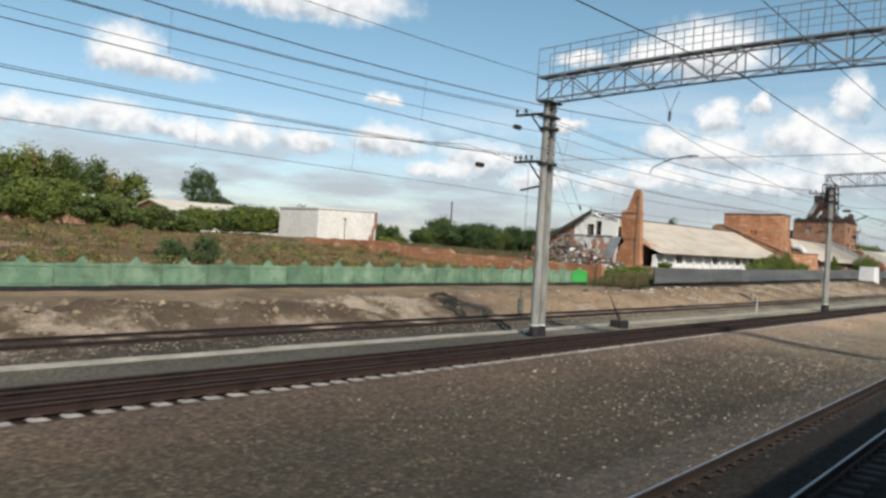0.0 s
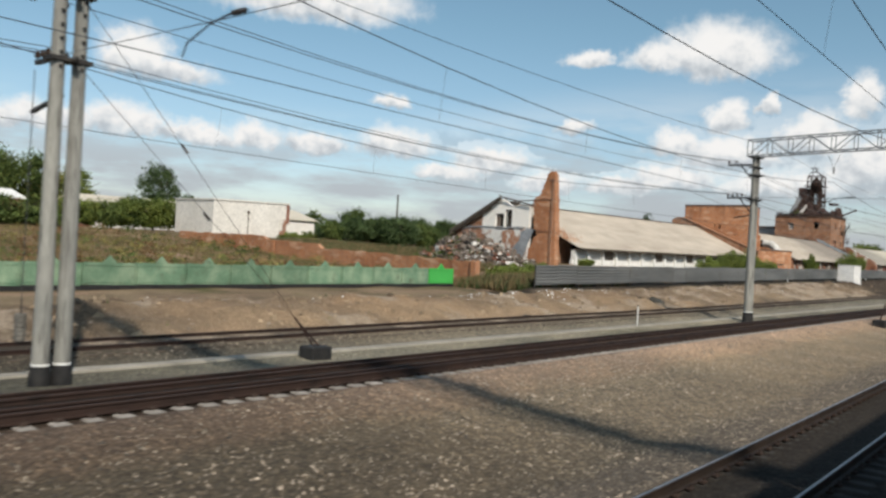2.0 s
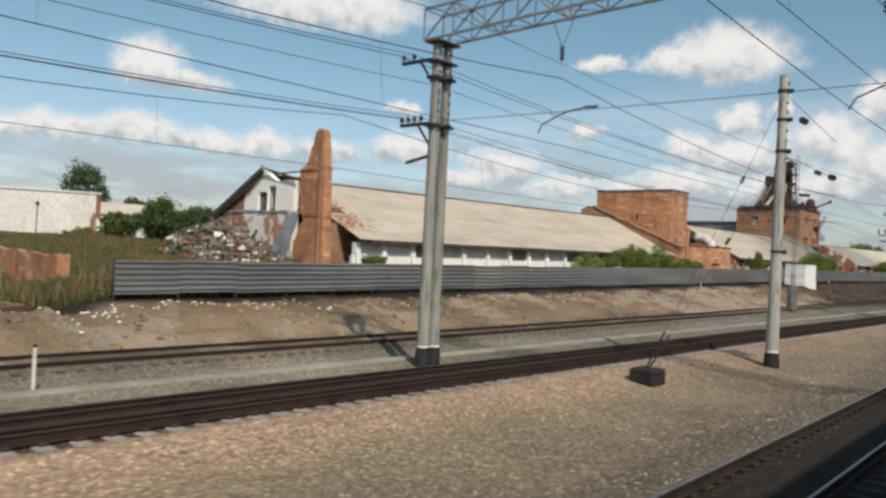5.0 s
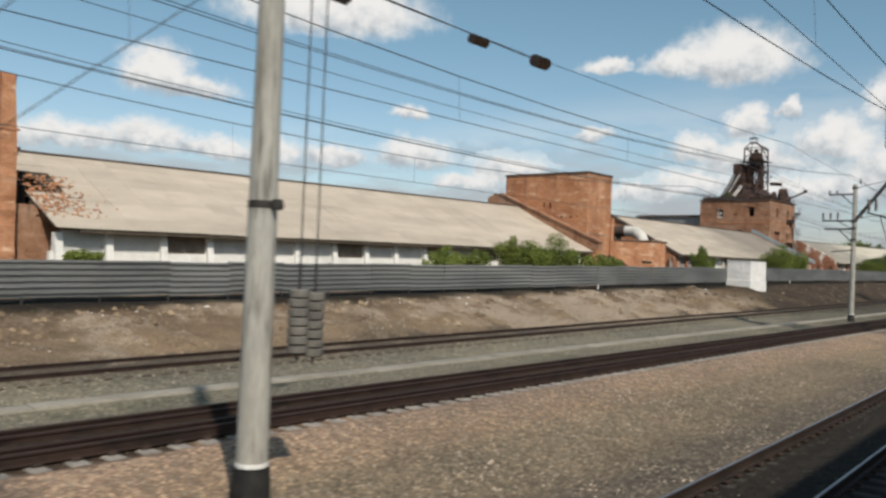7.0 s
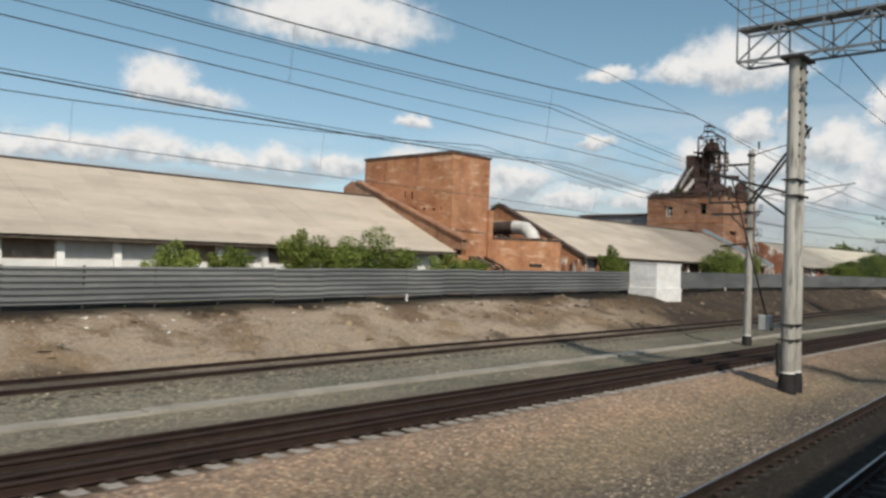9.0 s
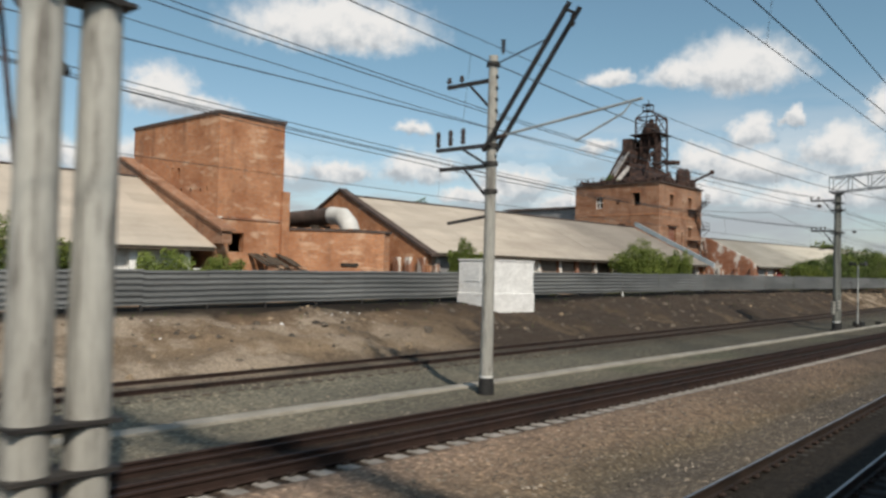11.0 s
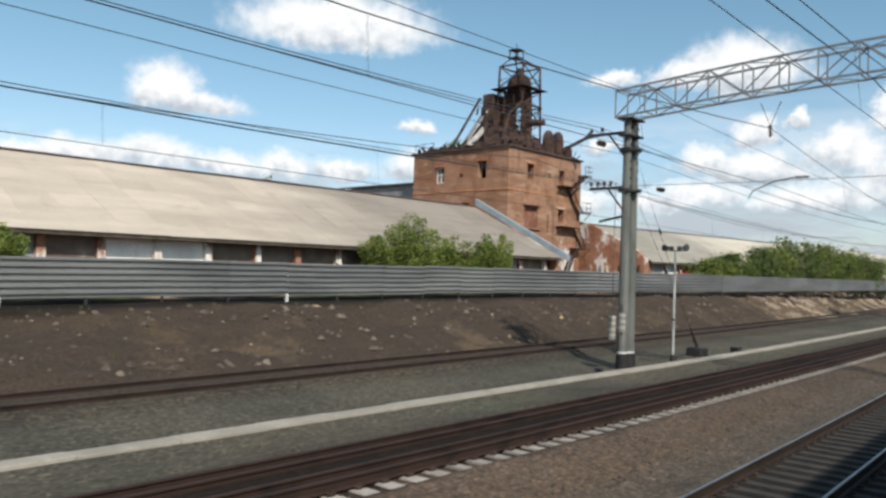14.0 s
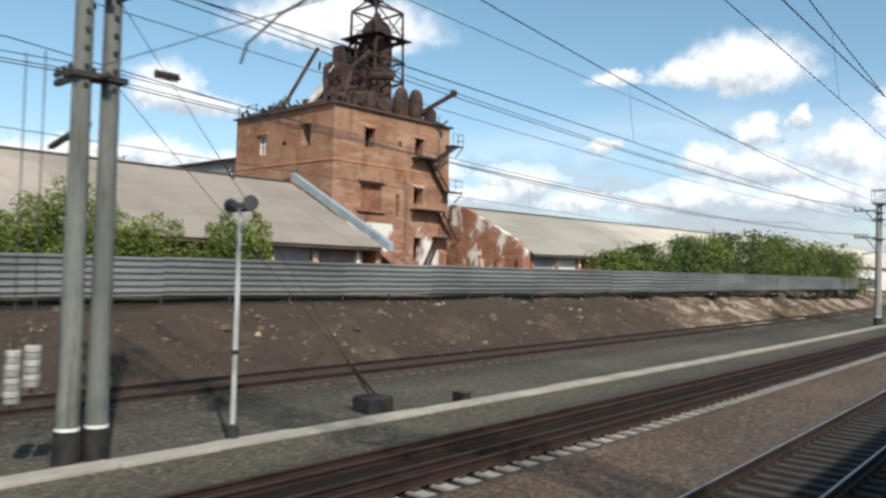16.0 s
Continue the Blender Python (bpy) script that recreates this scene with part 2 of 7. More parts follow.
    colour = n.mix(n.math("MULTIPLY", n.math("MULTIPLY", n.span(off, -2.5, -1.9), n.span(off, -0.7, -1.1)), 0.45), colour, (0.15, 0.13, 0.115))
    colour = n.mix(n.math("MULTIPLY", n.span(off, -1.0, -0.75), 0.92), colour, (0.026, 0.0235, 0.021))
    # earth bank: dark humus, pale sand slips
    bank = n.math("MULTIPLY", n.span(lane, -31.0, -28.0), n.span(lane, -20.0, -21.8))
    slip = n.noise(n.vec("MULTIPLY", place, (0.5, 0.62, 0.8)), 0.42, 7.0, 0.68)
    slip = n.math("SUBTRACT", slip, n.math("MULTIPLY", n.math("MULTIPLY", n.span(along, 106.0, 120.0), n.span(along, 144.0, 130.0)), 0.09))
    colour = n.mix(n.math("MULTIPLY", n.math("MULTIPLY", bank, n.span(along, 122.0, 150.0, 0.22, 1.0)), n.span(n.math("ADD", slip, n.math("MULTIPLY", n.math("MULTIPLY", n.span(along, 142.0, 158.0), n.span(along, 238.0, 212.0)), 0.16)), 0.52, 0.62)), colour, (0.078, 0.061, 0.048))
    bare = n.math("SUBTRACT", 1.0, n.math("MULTIPLY", n.span(along, 132.0, 150.0), n.span(along, 240.0, 222.0)))
    colour = n.mix(n.math("MULTIPLY", n.math("MULTIPLY", bank, bare), n.span(slip, 0.51, 0.38)), colour, (0.44, 0.36, 0.275))
    shelf = n.math("MULTIPLY", n.math("MULTIPLY", n.span(lane, -36.3, -35.7), n.span(lane, -27.6, -29.2)), n.span(along, 74.0, 66.0))
    colour = n.mix(n.math("MULTIPLY", shelf, 0.85), colour, n.steps(slip, [(0.35, (0.36, 0.275, 0.18)), (0.6, (0.20, 0.15, 0.10))]))
    # weeds
    field = n.span(lane, -30.5, -33.0)
    weeds = n.noise(place, 0.22, 6.0, 0.65)
    colour = n.mix(n.math("MULTIPLY", field, n.span(weeds, 0.50, 0.66)), colour, (0.095, 0.10, 0.036))
    colour = n.mix(n.math("MULTIPLY", field, n.span(n.noise(n.vec("MULTIPLY", place, (0.35, 0.12, 1.0)), 1.0, 5.0, 0.6), 0.52, 0.62)), colour, (0.34, 0.235, 0.165))
    moss = n.math("MULTIPLY", n.math("MULTIPLY", n.span(lane, -18.0, -16.5), n.span(lane, -13.2, -14.2)), n.span(weeds, 0.50, 0.66))
    colour = n.mix(n.math("MULTIPLY", moss, 0.6), colour, (0.115, 0.125, 0.085))
    # stones
    v = n.add("ShaderNodeTexVoronoi")
    v.inputs["Scale"].default_value, v.inputs["Randomness"].default_value = 13.0, 1.0
    n.link(place, v.inputs["Vector"])
    tint = n.split(v.outputs["Color"])[0]
    stony = n.span(lane, -24.0, -20.0)
    colour = n.mix(n.math("MULTIPLY", stony, 0.9), colour, n.mix(1.0, colour, n.steps(tint, [(0.0, (0.55, 0.55, 0.57)), (0.45, (0.9, 0.9, 0.9)), (0.85, (1.15, 1.13, 1.1)), (1.0, (1.7, 1.65, 1.55))]), "MULTIPLY"))
    colour = n.mix(n.span(v.outputs["Distance"], 0.25, 0.55), colour, n.mix(1.0, colour, (0.68, 0.66, 0.64), "MULTIPLY"))
    n.link(colour, bsdf.inputs["Base Color"])
    bsdf.inputs["Roughness"].default_value = 0.95
    bsdf.inputs["Specular IOR Level"].default_value = 0.15
    b = n.add("ShaderNodeBump")
    b.inputs["Strength"].default_value, b.inputs["Distance"].default_value = 0.7, 0.05
    clods = n.math("MULTIPLY", n.math("MULTIPLY", bank, n.noise(place, 1.9, 6.0, 0.72)), 6.0)
    n.link(n.math("ADD", clods, n.math("SUBTRACT", n.noise(place, 9.0, 5.0, 0.7), n.math("MULTIPLY", v.outputs["Distance"], 0.8))), b.inputs["Height"])
    n.link(b.outputs[0], bsdf.inputs["Normal"])
    return m


def leaf_material(name, tones):
    m = bpy.data.materials.new(name)
    m.use_nodes = True
    n = Nodes(m.node_tree)
    bsdf = n.tree.nodes["Principled BSDF"]
    geo = n.add("ShaderNodeNewGeometry")
    k = n.math("ADD", n.math("MULTIPLY", n.noise(geo.outputs["Position"], 0.5, 3.0), 0.6), n.math("MULTIPLY", geo.outputs["Random Per Island"], 0.4))
    n.link(n.steps(k, [(0.3, tones[0]), (0.52, tones[1]), (0.75, tones[2])]), bsdf.inputs["Base Color"])
    bsdf.inputs["Roughness"].default_value = 0.7
    bsdf.inputs["Specular IOR Level"].default_value = 0.25
    bsdf.inputs["Subsurface Weight"].default_value = 0.0
    return m


def roof_material(name, tones, moss, grey_span=None):
    """Weathered fibre-cement sheets: waves running down the slope, rows of sheets, grime."""
    m = bpy.data.materials.new(name)
    m.use_nodes = True
    n = Nodes(m.node_tree)
    bsdf = n.tree.nodes["Principled BSDF"]
    place = n.add("ShaderNodeNewGeometry").outputs["Position"]
    x, y, z = n.split(place)
    k = n.noise(n.vec("MULTIPLY", place, (0.9, 0.22, 0.9)), 0.6, 6.0, 0.65)
    colour = n.steps(k, [(0.3, tones[0]), (0.5, tones[1]), (0.7, tones[2])])
    # Multiplied darker and greyer over a span of y.
    if grey_span:
        drift = n.math("ADD", y, n.math("MULTIPLY", n.math("SUBTRACT", n.noise(place, 0.12, 5.0, 0.6), 0.5), 22.0))
        colour = n.mix(n.math("MULTIPLY", n.span(drift, grey_span[0], grey_span[1]), n.span(drift, grey_span[3], grey_span[2])), colour, n.mix(1.0, colour, (0.55, 0.56, 0.58), "MULTIPLY"))
    r = n.add("ShaderNodeObjectInfo").outputs["Random"]
    colour = n.mix(1.0, colour, n.steps(r, [(0.0, (0.92, 0.92, 0.92)), (1.0, (1.06, 1.06, 1.06))]), "MULTIPLY")
    colour = n.mix(n.math("MULTIPLY", n.span(n.noise(place, 0.35, 6.0, 0.7), 0.55, 0.75), 0.5), colour, moss)
    g = n.noise(place, 12.0, 4.0, 0.7)
    colour = n.mix(1.0, colour, n.steps(g, [(0.25, (0.86, 0.86, 0.86)), (0.75, (1.1, 1.1, 1.1))]), "MULTIPLY")
    n.link(colour, bsdf.inputs["Base Color"])
    bsdf.inputs["Roughness"].default_value = 0.9
    bsdf.inputs["Specular IOR Level"].default_value = 0.2
    b = n.add("ShaderNodeBump")
    b.inputs["Strength"].default_value, b.inputs["Distance"].default_value = 0.35, 0.03
    n.link(n.math("ADD", n.math("SINE", n.math("MULTIPLY", y, 42.0)), g), b.inputs["Height"])
    n.link(b.outputs[0], bsdf.inputs["Normal"])
    return m


GROUND = ground_material()
CONCRETE = material("pole_concrete", [(0.27, 0.262, 0.235), (0.37, 0.36, 0.325), (0.45, 0.44, 0.40)], 1.2, 0.85, 0.15, 30, stains=((0.15, 0.14, 0.125), 6.0, 0.50, 0.68), stretch=(1, 1, 0.12))
# Weathered copy of the pole concrete, with a shaded look in its tones.
CONCRETE_GREY = material("shaded_weathered_pole_concrete", [(0.17, 0.17, 0.155), (0.25, 0.248, 0.228), (0.32, 0.315, 0.285)], 1.2, 0.85, 0.15, 30, stains=((0.11, 0.105, 0.095), 6.0, 0.48, 0.68), stretch=(1, 1, 0.12))
# Darkest pole concrete: the shade of a cloud is put into its tones.
CONCRETE_SHADED = material("cloud_shaded_pole_concrete", [(0.095, 0.102, 0.094), (0.145, 0.152, 0.14), (0.20, 0.205, 0.185)], 1.2, 0.85, 0.15, 30, stains=((0.08, 0.08, 0.07), 6.0, 0.48, 0.68), stretch=(1, 1, 0.12))
TAR = material("black_tar", [(0.012, 0.012, 0.013), (0.03, 0.029, 0.028)], 3.0, 0.7, 0.2, 30)
WHITE_BAND = material("white_ring_paint", [(0.62, 0.62, 0.60), (0.78, 0.78, 0.76)], 4.0, 0.7, 0.1, 30)
STEEL = material("dark_fitting_steel", [(0.030, 0.028, 0.028), (0.06, 0.055, 0.05)], 3.0, 0.65, 0.1, 40, metal=0.2)
TRUSS = material("grey_truss_paint", [(0.17, 0.185, 0.20), (0.25, 0.27, 0.285)], 2.0, 0.6, 0.08, 40, stains=((0.16, 0.10, 0.07), 2.5, 0.62, 0.75))
WIRE = material("wire_metal", [(0.05, 0.052, 0.055), (0.08, 0.08, 0.082)], 3.0, 0.55, 0.0, 20, metal=0.3)
PORCELAIN = material("brown_porcelain", [(0.035, 0.025, 0.02), (0.06, 0.04, 0.03)], 3.0, 0.3, 0.0, 20)
RUST_RAIL = material("rusty_rail", [(0.030, 0.020, 0.016), (0.055, 0.036, 0.028), (0.042, 0.028, 0.022)], 1.5, 0.8, 0.2, 50)
BROWN_RAIL = material("brown_oily_rail", [(0.017, 0.011, 0.009), (0.037, 0.021, 0.016), (0.025, 0.015, 0.012)], 1.0, 0.7, 0.15, 50)
DARK_RAIL = material("dark_oily_rail", [(0.02, 0.015, 0.012), (0.04, 0.028, 0.022)], 1.5, 0.6, 0.15, 50)
BRIGHT_HEAD = material("polished_rail_head", [(0.24, 0.24, 0.25), (0.34, 0.34, 0.35)], 2.0, 0.40, 0.02, 60, metal=0.85)
SLEEPER = material("concrete_sleeper", [(0.245, 0.225, 0.20), (0.375, 0.345, 0.31)], 2.0, 0.9, 0.3, 30, random_tone=0.15)
# Sleeper concrete darkened by oil and by the train's shade put into colour.
SHADED_DIRTY_SLEEPER = material("shaded_oily_concrete_sleeper", [(0.032, 0.03, 0.027), (0.058, 0.053, 0.048)], 2.0, 0.9, 0.3, 30, random_tone=0.15)
# Dark copy of the ballast stone: cloud and train shade put into its tones.
SHADED_STONES = material("shaded_ballast_stone", [(0.045, 0.041, 0.036), (0.07, 0.062, 0.052), (0.11, 0.095, 0.077)], 0.6, 0.95, 0.2, 20, vary=0.5)
BROWN_BOARD = material("brown_infill_board", [(0.13, 0.10, 0.08), (0.20, 0.16, 0.13)], 1.2, 0.85, 0.2, 14, stains=((0.30, 0.27, 0.24), 1.1, 0.56, 0.72), random_tone=0.2)
WOOD_SLEEPER = material("tarred_wood_sleeper", [(0.05, 0.038, 0.03), (0.10, 0.08, 0.06)], 2.0, 0.9, 0.3, 30, random_tone=0.2)
TROUGH = material("cable_trough_concrete", [(0.26, 0.24, 0.20), (0.36, 0.335, 0.285)], 0.8, 0.9, 0.2, 20, stains=((0.24, 0.22, 0.18), 0.7, 0.55, 0.72), random_tone=0.06)
STONES = material("ballast_stone", [(0.15, 0.128, 0.10), (0.22, 0.186, 0.146), (0.34, 0.285, 0.225)], 0.6, 0.95, 0.2, 20, vary=0.45)
RUBBLE = material("rubble_stone", [(0.15, 0.12, 0.095), (0.29, 0.25, 0.205), (0.20, 0.12, 0.085)], 1.6, 0.95, 0.3, 12, vary=0.5)
ZINC = material("galvanised_fence_sheet", [(0.125, 0.13, 0.13), (0.165, 0.17, 0.17), (0.205, 0.21, 0.205)], 0.4, 0.55, 0.06, 18, metal=0.1, stains=((0.09, 0.08, 0.07), 1.3, 0.58, 0.75), stretch=(1, 0.3, 2.0), random_tone=0.10)
PALE_GREEN = material("faded_green_paint", [(0.105, 0.19, 0.12), (0.15, 0.245, 0.16), (0.23, 0.32, 0.215)], 0.8, 0.85, 0.2, 14, stains=((0.10, 0.13, 0.085), 1.1, 0.54, 0.72), random_tone=0.14)
FRESH_GREEN = material("fresh_green_paint", [(0.055, 0.36, 0.075), (0.07, 0.43, 0.09)], 0.8, 0.7, 0.1, 14)
BRICK = brick_material("orange_red_brick", ((0.46, 0.20, 0.095), (0.57, 0.275, 0.14)), (0.66, 0.47, 0.33), streaks=0.35)
EARTH = material("dry_earth_clods", [(0.14, 0.105, 0.07), (0.23, 0.17, 0.11), (0.33, 0.25, 0.165)], 0.5, 0.95, 0.4, 9, vary=0.35)
EARTH_DARK = material("dark_earth_clods", [(0.06, 0.05, 0.04), (0.10, 0.082, 0.064), (0.15, 0.122, 0.094)], 0.5, 0.95, 0.4, 9, vary=0.35)
BRICK_DARK = brick_material("weathered_tower_brick", ((0.30, 0.15, 0.085), (0.39, 0.205, 0.12)), (0.48, 0.34, 0.25), soot=(0.09, 0.052, 0.038), patches=0.45)
BRICK_RED = brick_material("dark_red_infill_brick", ((0.24, 0.085, 0.055), (0.30, 0.12, 0.075)), (0.36, 0.2, 0.15), patches=0.3)
RED_RUST = material("rust_red_sheet", [(0.10, 0.045, 0.03), (0.19, 0.09, 0.06), (0.27, 0.15, 0.11)], 1.2, 0.85, 0.2, 18)
BRICK_LIMED = brick_material("brick_with_flaking_plaster", ((0.30, 0.13, 0.08), (0.40, 0.19, 0.11)), (0.5, 0.38, 0.3), plaster=((0.66, 0.63, 0.58), 0.50, 0.58))
PLASTER_WHITE = brick_material("white_plaster", ((0.36, 0.17, 0.10), (0.45, 0.24, 0.15)), (0.5, 0.4, 0.3), plaster=((0.86, 0.83, 0.775), 0.30, 0.35))
PLASTER = brick_material("white_plaster_over_brick", ((0.36, 0.17, 0.10), (0.45, 0.24, 0.15)), (0.5, 0.4, 0.3), plaster=((0.70, 0.68, 0.64), 0.45, 0.52))
WHITEWASH = material("whitewash", [(0.66, 0.655, 0.63), (0.80, 0.795, 0.77)], 1.0, 0.9, 0.25, 14, stains=((0.40, 0.36, 0.30), 1.2, 0.60, 0.80))
BOARD = material("pale_grey_infill_board", [(0.23, 0.232, 0.235), (0.31, 0.312, 0.315)], 0.7, 0.8, 0.1, 14, stains=((0.26, 0.24, 0.21), 1.4, 0.58, 0.75), random_tone=0.12)
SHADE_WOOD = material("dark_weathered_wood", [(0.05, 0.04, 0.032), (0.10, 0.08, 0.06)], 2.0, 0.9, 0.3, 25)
PALE_BOARD = material("limed_infill_board", [(0.42, 0.415, 0.40), (0.55, 0.545, 0.53)], 0.7, 0.85, 0.15, 14, stains=((0.30, 0.28, 0.25), 1.4, 0.58, 0.75), random_tone=0.12)
SLATE_PLASTER = material("bluish_grey_plaster", [(0.20, 0.22, 0.245), (0.33, 0.345, 0.36)], 0.9, 0.9, 0.3, 12, stains=((0.13, 0.12, 0.115), 1.2, 0.55, 0.7))
HEAP = material("crushed_masonry", [(0.085, 0.07, 0.057), (0.20, 0.17, 0.145), (0.13, 0.085, 0.065)], 1.1, 0.95, 0.4, 9, vary=0.22)
ROOF = roof_material("fibre_cement_roof", ((0.39, 0.335, 0.275), (0.46, 0.40, 0.33), (0.53, 0.465, 0.385)), (0.30, 0.255, 0.20), (178.0, 200.0, 230.0, 240.0))
ROOF_FAR = roof_material("far_pale_roof", ((0.45, 0.41, 0.335), (0.53, 0.485, 0.40), (0.60, 0.55, 0.46)), (0.36, 0.32, 0.25), (200.0, 210.0, 240.0, 262.0))
COPING = material("tarred_coping", [(0.06, 0.045, 0.04), (0.12, 0.085, 0.07)], 1.5, 0.9, 0.3, 20)
FLASHING = material("blue_grey_sheet_metal", [(0.25, 0.30, 0.33), (0.36, 0.42, 0.45)], 1.0, 0.5, 0.05, 20, metal=0.2)
RUST = material("rusted_iron", [(0.020, 0.013, 0.012), (0.045, 0.027, 0.022), (0.085, 0.046, 0.034)], 1.4, 0.85, 0.3, 22)
RUST_PALE = material("pale_scaled_iron", [(0.36, 0.34, 0.32), (0.52, 0.50, 0.47)], 1.2, 0.7, 0.2, 18, stains=((0.12, 0.08, 0.06), 1.0, 0.5, 0.68))
DUCT = material("dull_duct_metal", [(0.50, 0.49, 0.46), (0.64, 0.63, 0.60)], 1.0, 0.75, 0.1, 18, stains=((0.30, 0.26, 0.22), 1.6, 0.58, 0.75))
WHITE_BLOCK = material("white_painted_render", [(0.70, 0.69, 0.67), (0.84, 0.83, 0.81)], 1.2, 0.85, 0.5, 7, stains=((0.46, 0.43, 0.40), 1.3, 0.60, 0.76), stretch=(1, 1, 2.2))
FAR_WHITE = material("far_white_brick", [(0.66, 0.63, 0.58), (0.75, 0.72, 0.67)], 0.3, 0.9, 0.06, 3, stains=((0.52, 0.47, 0.40), 0.3, 0.66, 0.88))
# Near-black tone that paints the darkness seen through wall openings.
BLACK_VOID = material("painted_interior_dark", [(0.02, 0.018, 0.016), (0.04, 0.035, 0.03)], 1.0, 0.95, 0.0, 8)
COACH_PAINT = material("coach_paint", [(0.10, 0.12, 0.16), (0.13, 0.15, 0.19)], 0.5, 0.4, 0.02, 8)
BARK = material("bark", [(0.06, 0.048, 0.038), (0.12, 0.10, 0.08)], 3.0, 0.95, 0.4, 20)
LEAF_FRESH = leaf_material("fresh_leaves", ((0.06, 0.09, 0.016), (0.115, 0.15, 0.028), (0.18, 0.205, 0.045)))
# Brighter copy of the fresh leaves, sunlight put into its tones.
LEAF_SUNNY = leaf_material("sunlit_shrub_leaves", ((0.08, 0.115, 0.02), (0.155, 0.20, 0.04), (0.24, 0.27, 0.07)))
LEAF_DARK = leaf_material("dark_leaves", ((0.028, 0.05, 0.018), (0.055, 0.09, 0.03), (0.09, 0.13, 0.045)))
LEAF_MID = leaf_material("mid_leaves", ((0.035, 0.06, 0.015), (0.075, 0.11, 0.026), (0.14, 0.17, 0.045)))
LEAF_RUST = leaf_material("rust_brown_weeds", ((0.10, 0.056, 0.024), (0.175, 0.10, 0.045), (0.26, 0.16, 0.075)))
LEAF_DRY = leaf_material("autumn_leaves", ((0.12, 0.115, 0.035), (0.22, 0.195, 0.06), (0.32, 0.28, 0.10)))
GRASS_DRY = leaf_material("dry_grass", ((0.075, 0.063, 0.028), (0.145, 0.107, 0.05), (0.24, 0.175, 0.09)))
WEIGHT = material("grey_weight_concrete", [(0.11, 0.105, 0.095), (0.19, 0.18, 0.16)], 3.0, 0.85, 0.2, 25)
HORN = material("loudspeaker_paint", [(0.04, 0.042, 0.045), (0.07, 0.072, 0.075)], 2.0, 0.5, 0.0, 20)
LAMP_POST = material("grey_post_paint", [(0.34, 0.35, 0.34), (0.46, 0.47, 0.45)], 2.0, 0.6, 0.05, 20)
RED_DOOR = material("dull_red_door", [(0.22, 0.03, 0.03), (0.30, 0.05, 0.045)], 1.0, 0.7, 0.05, 14)


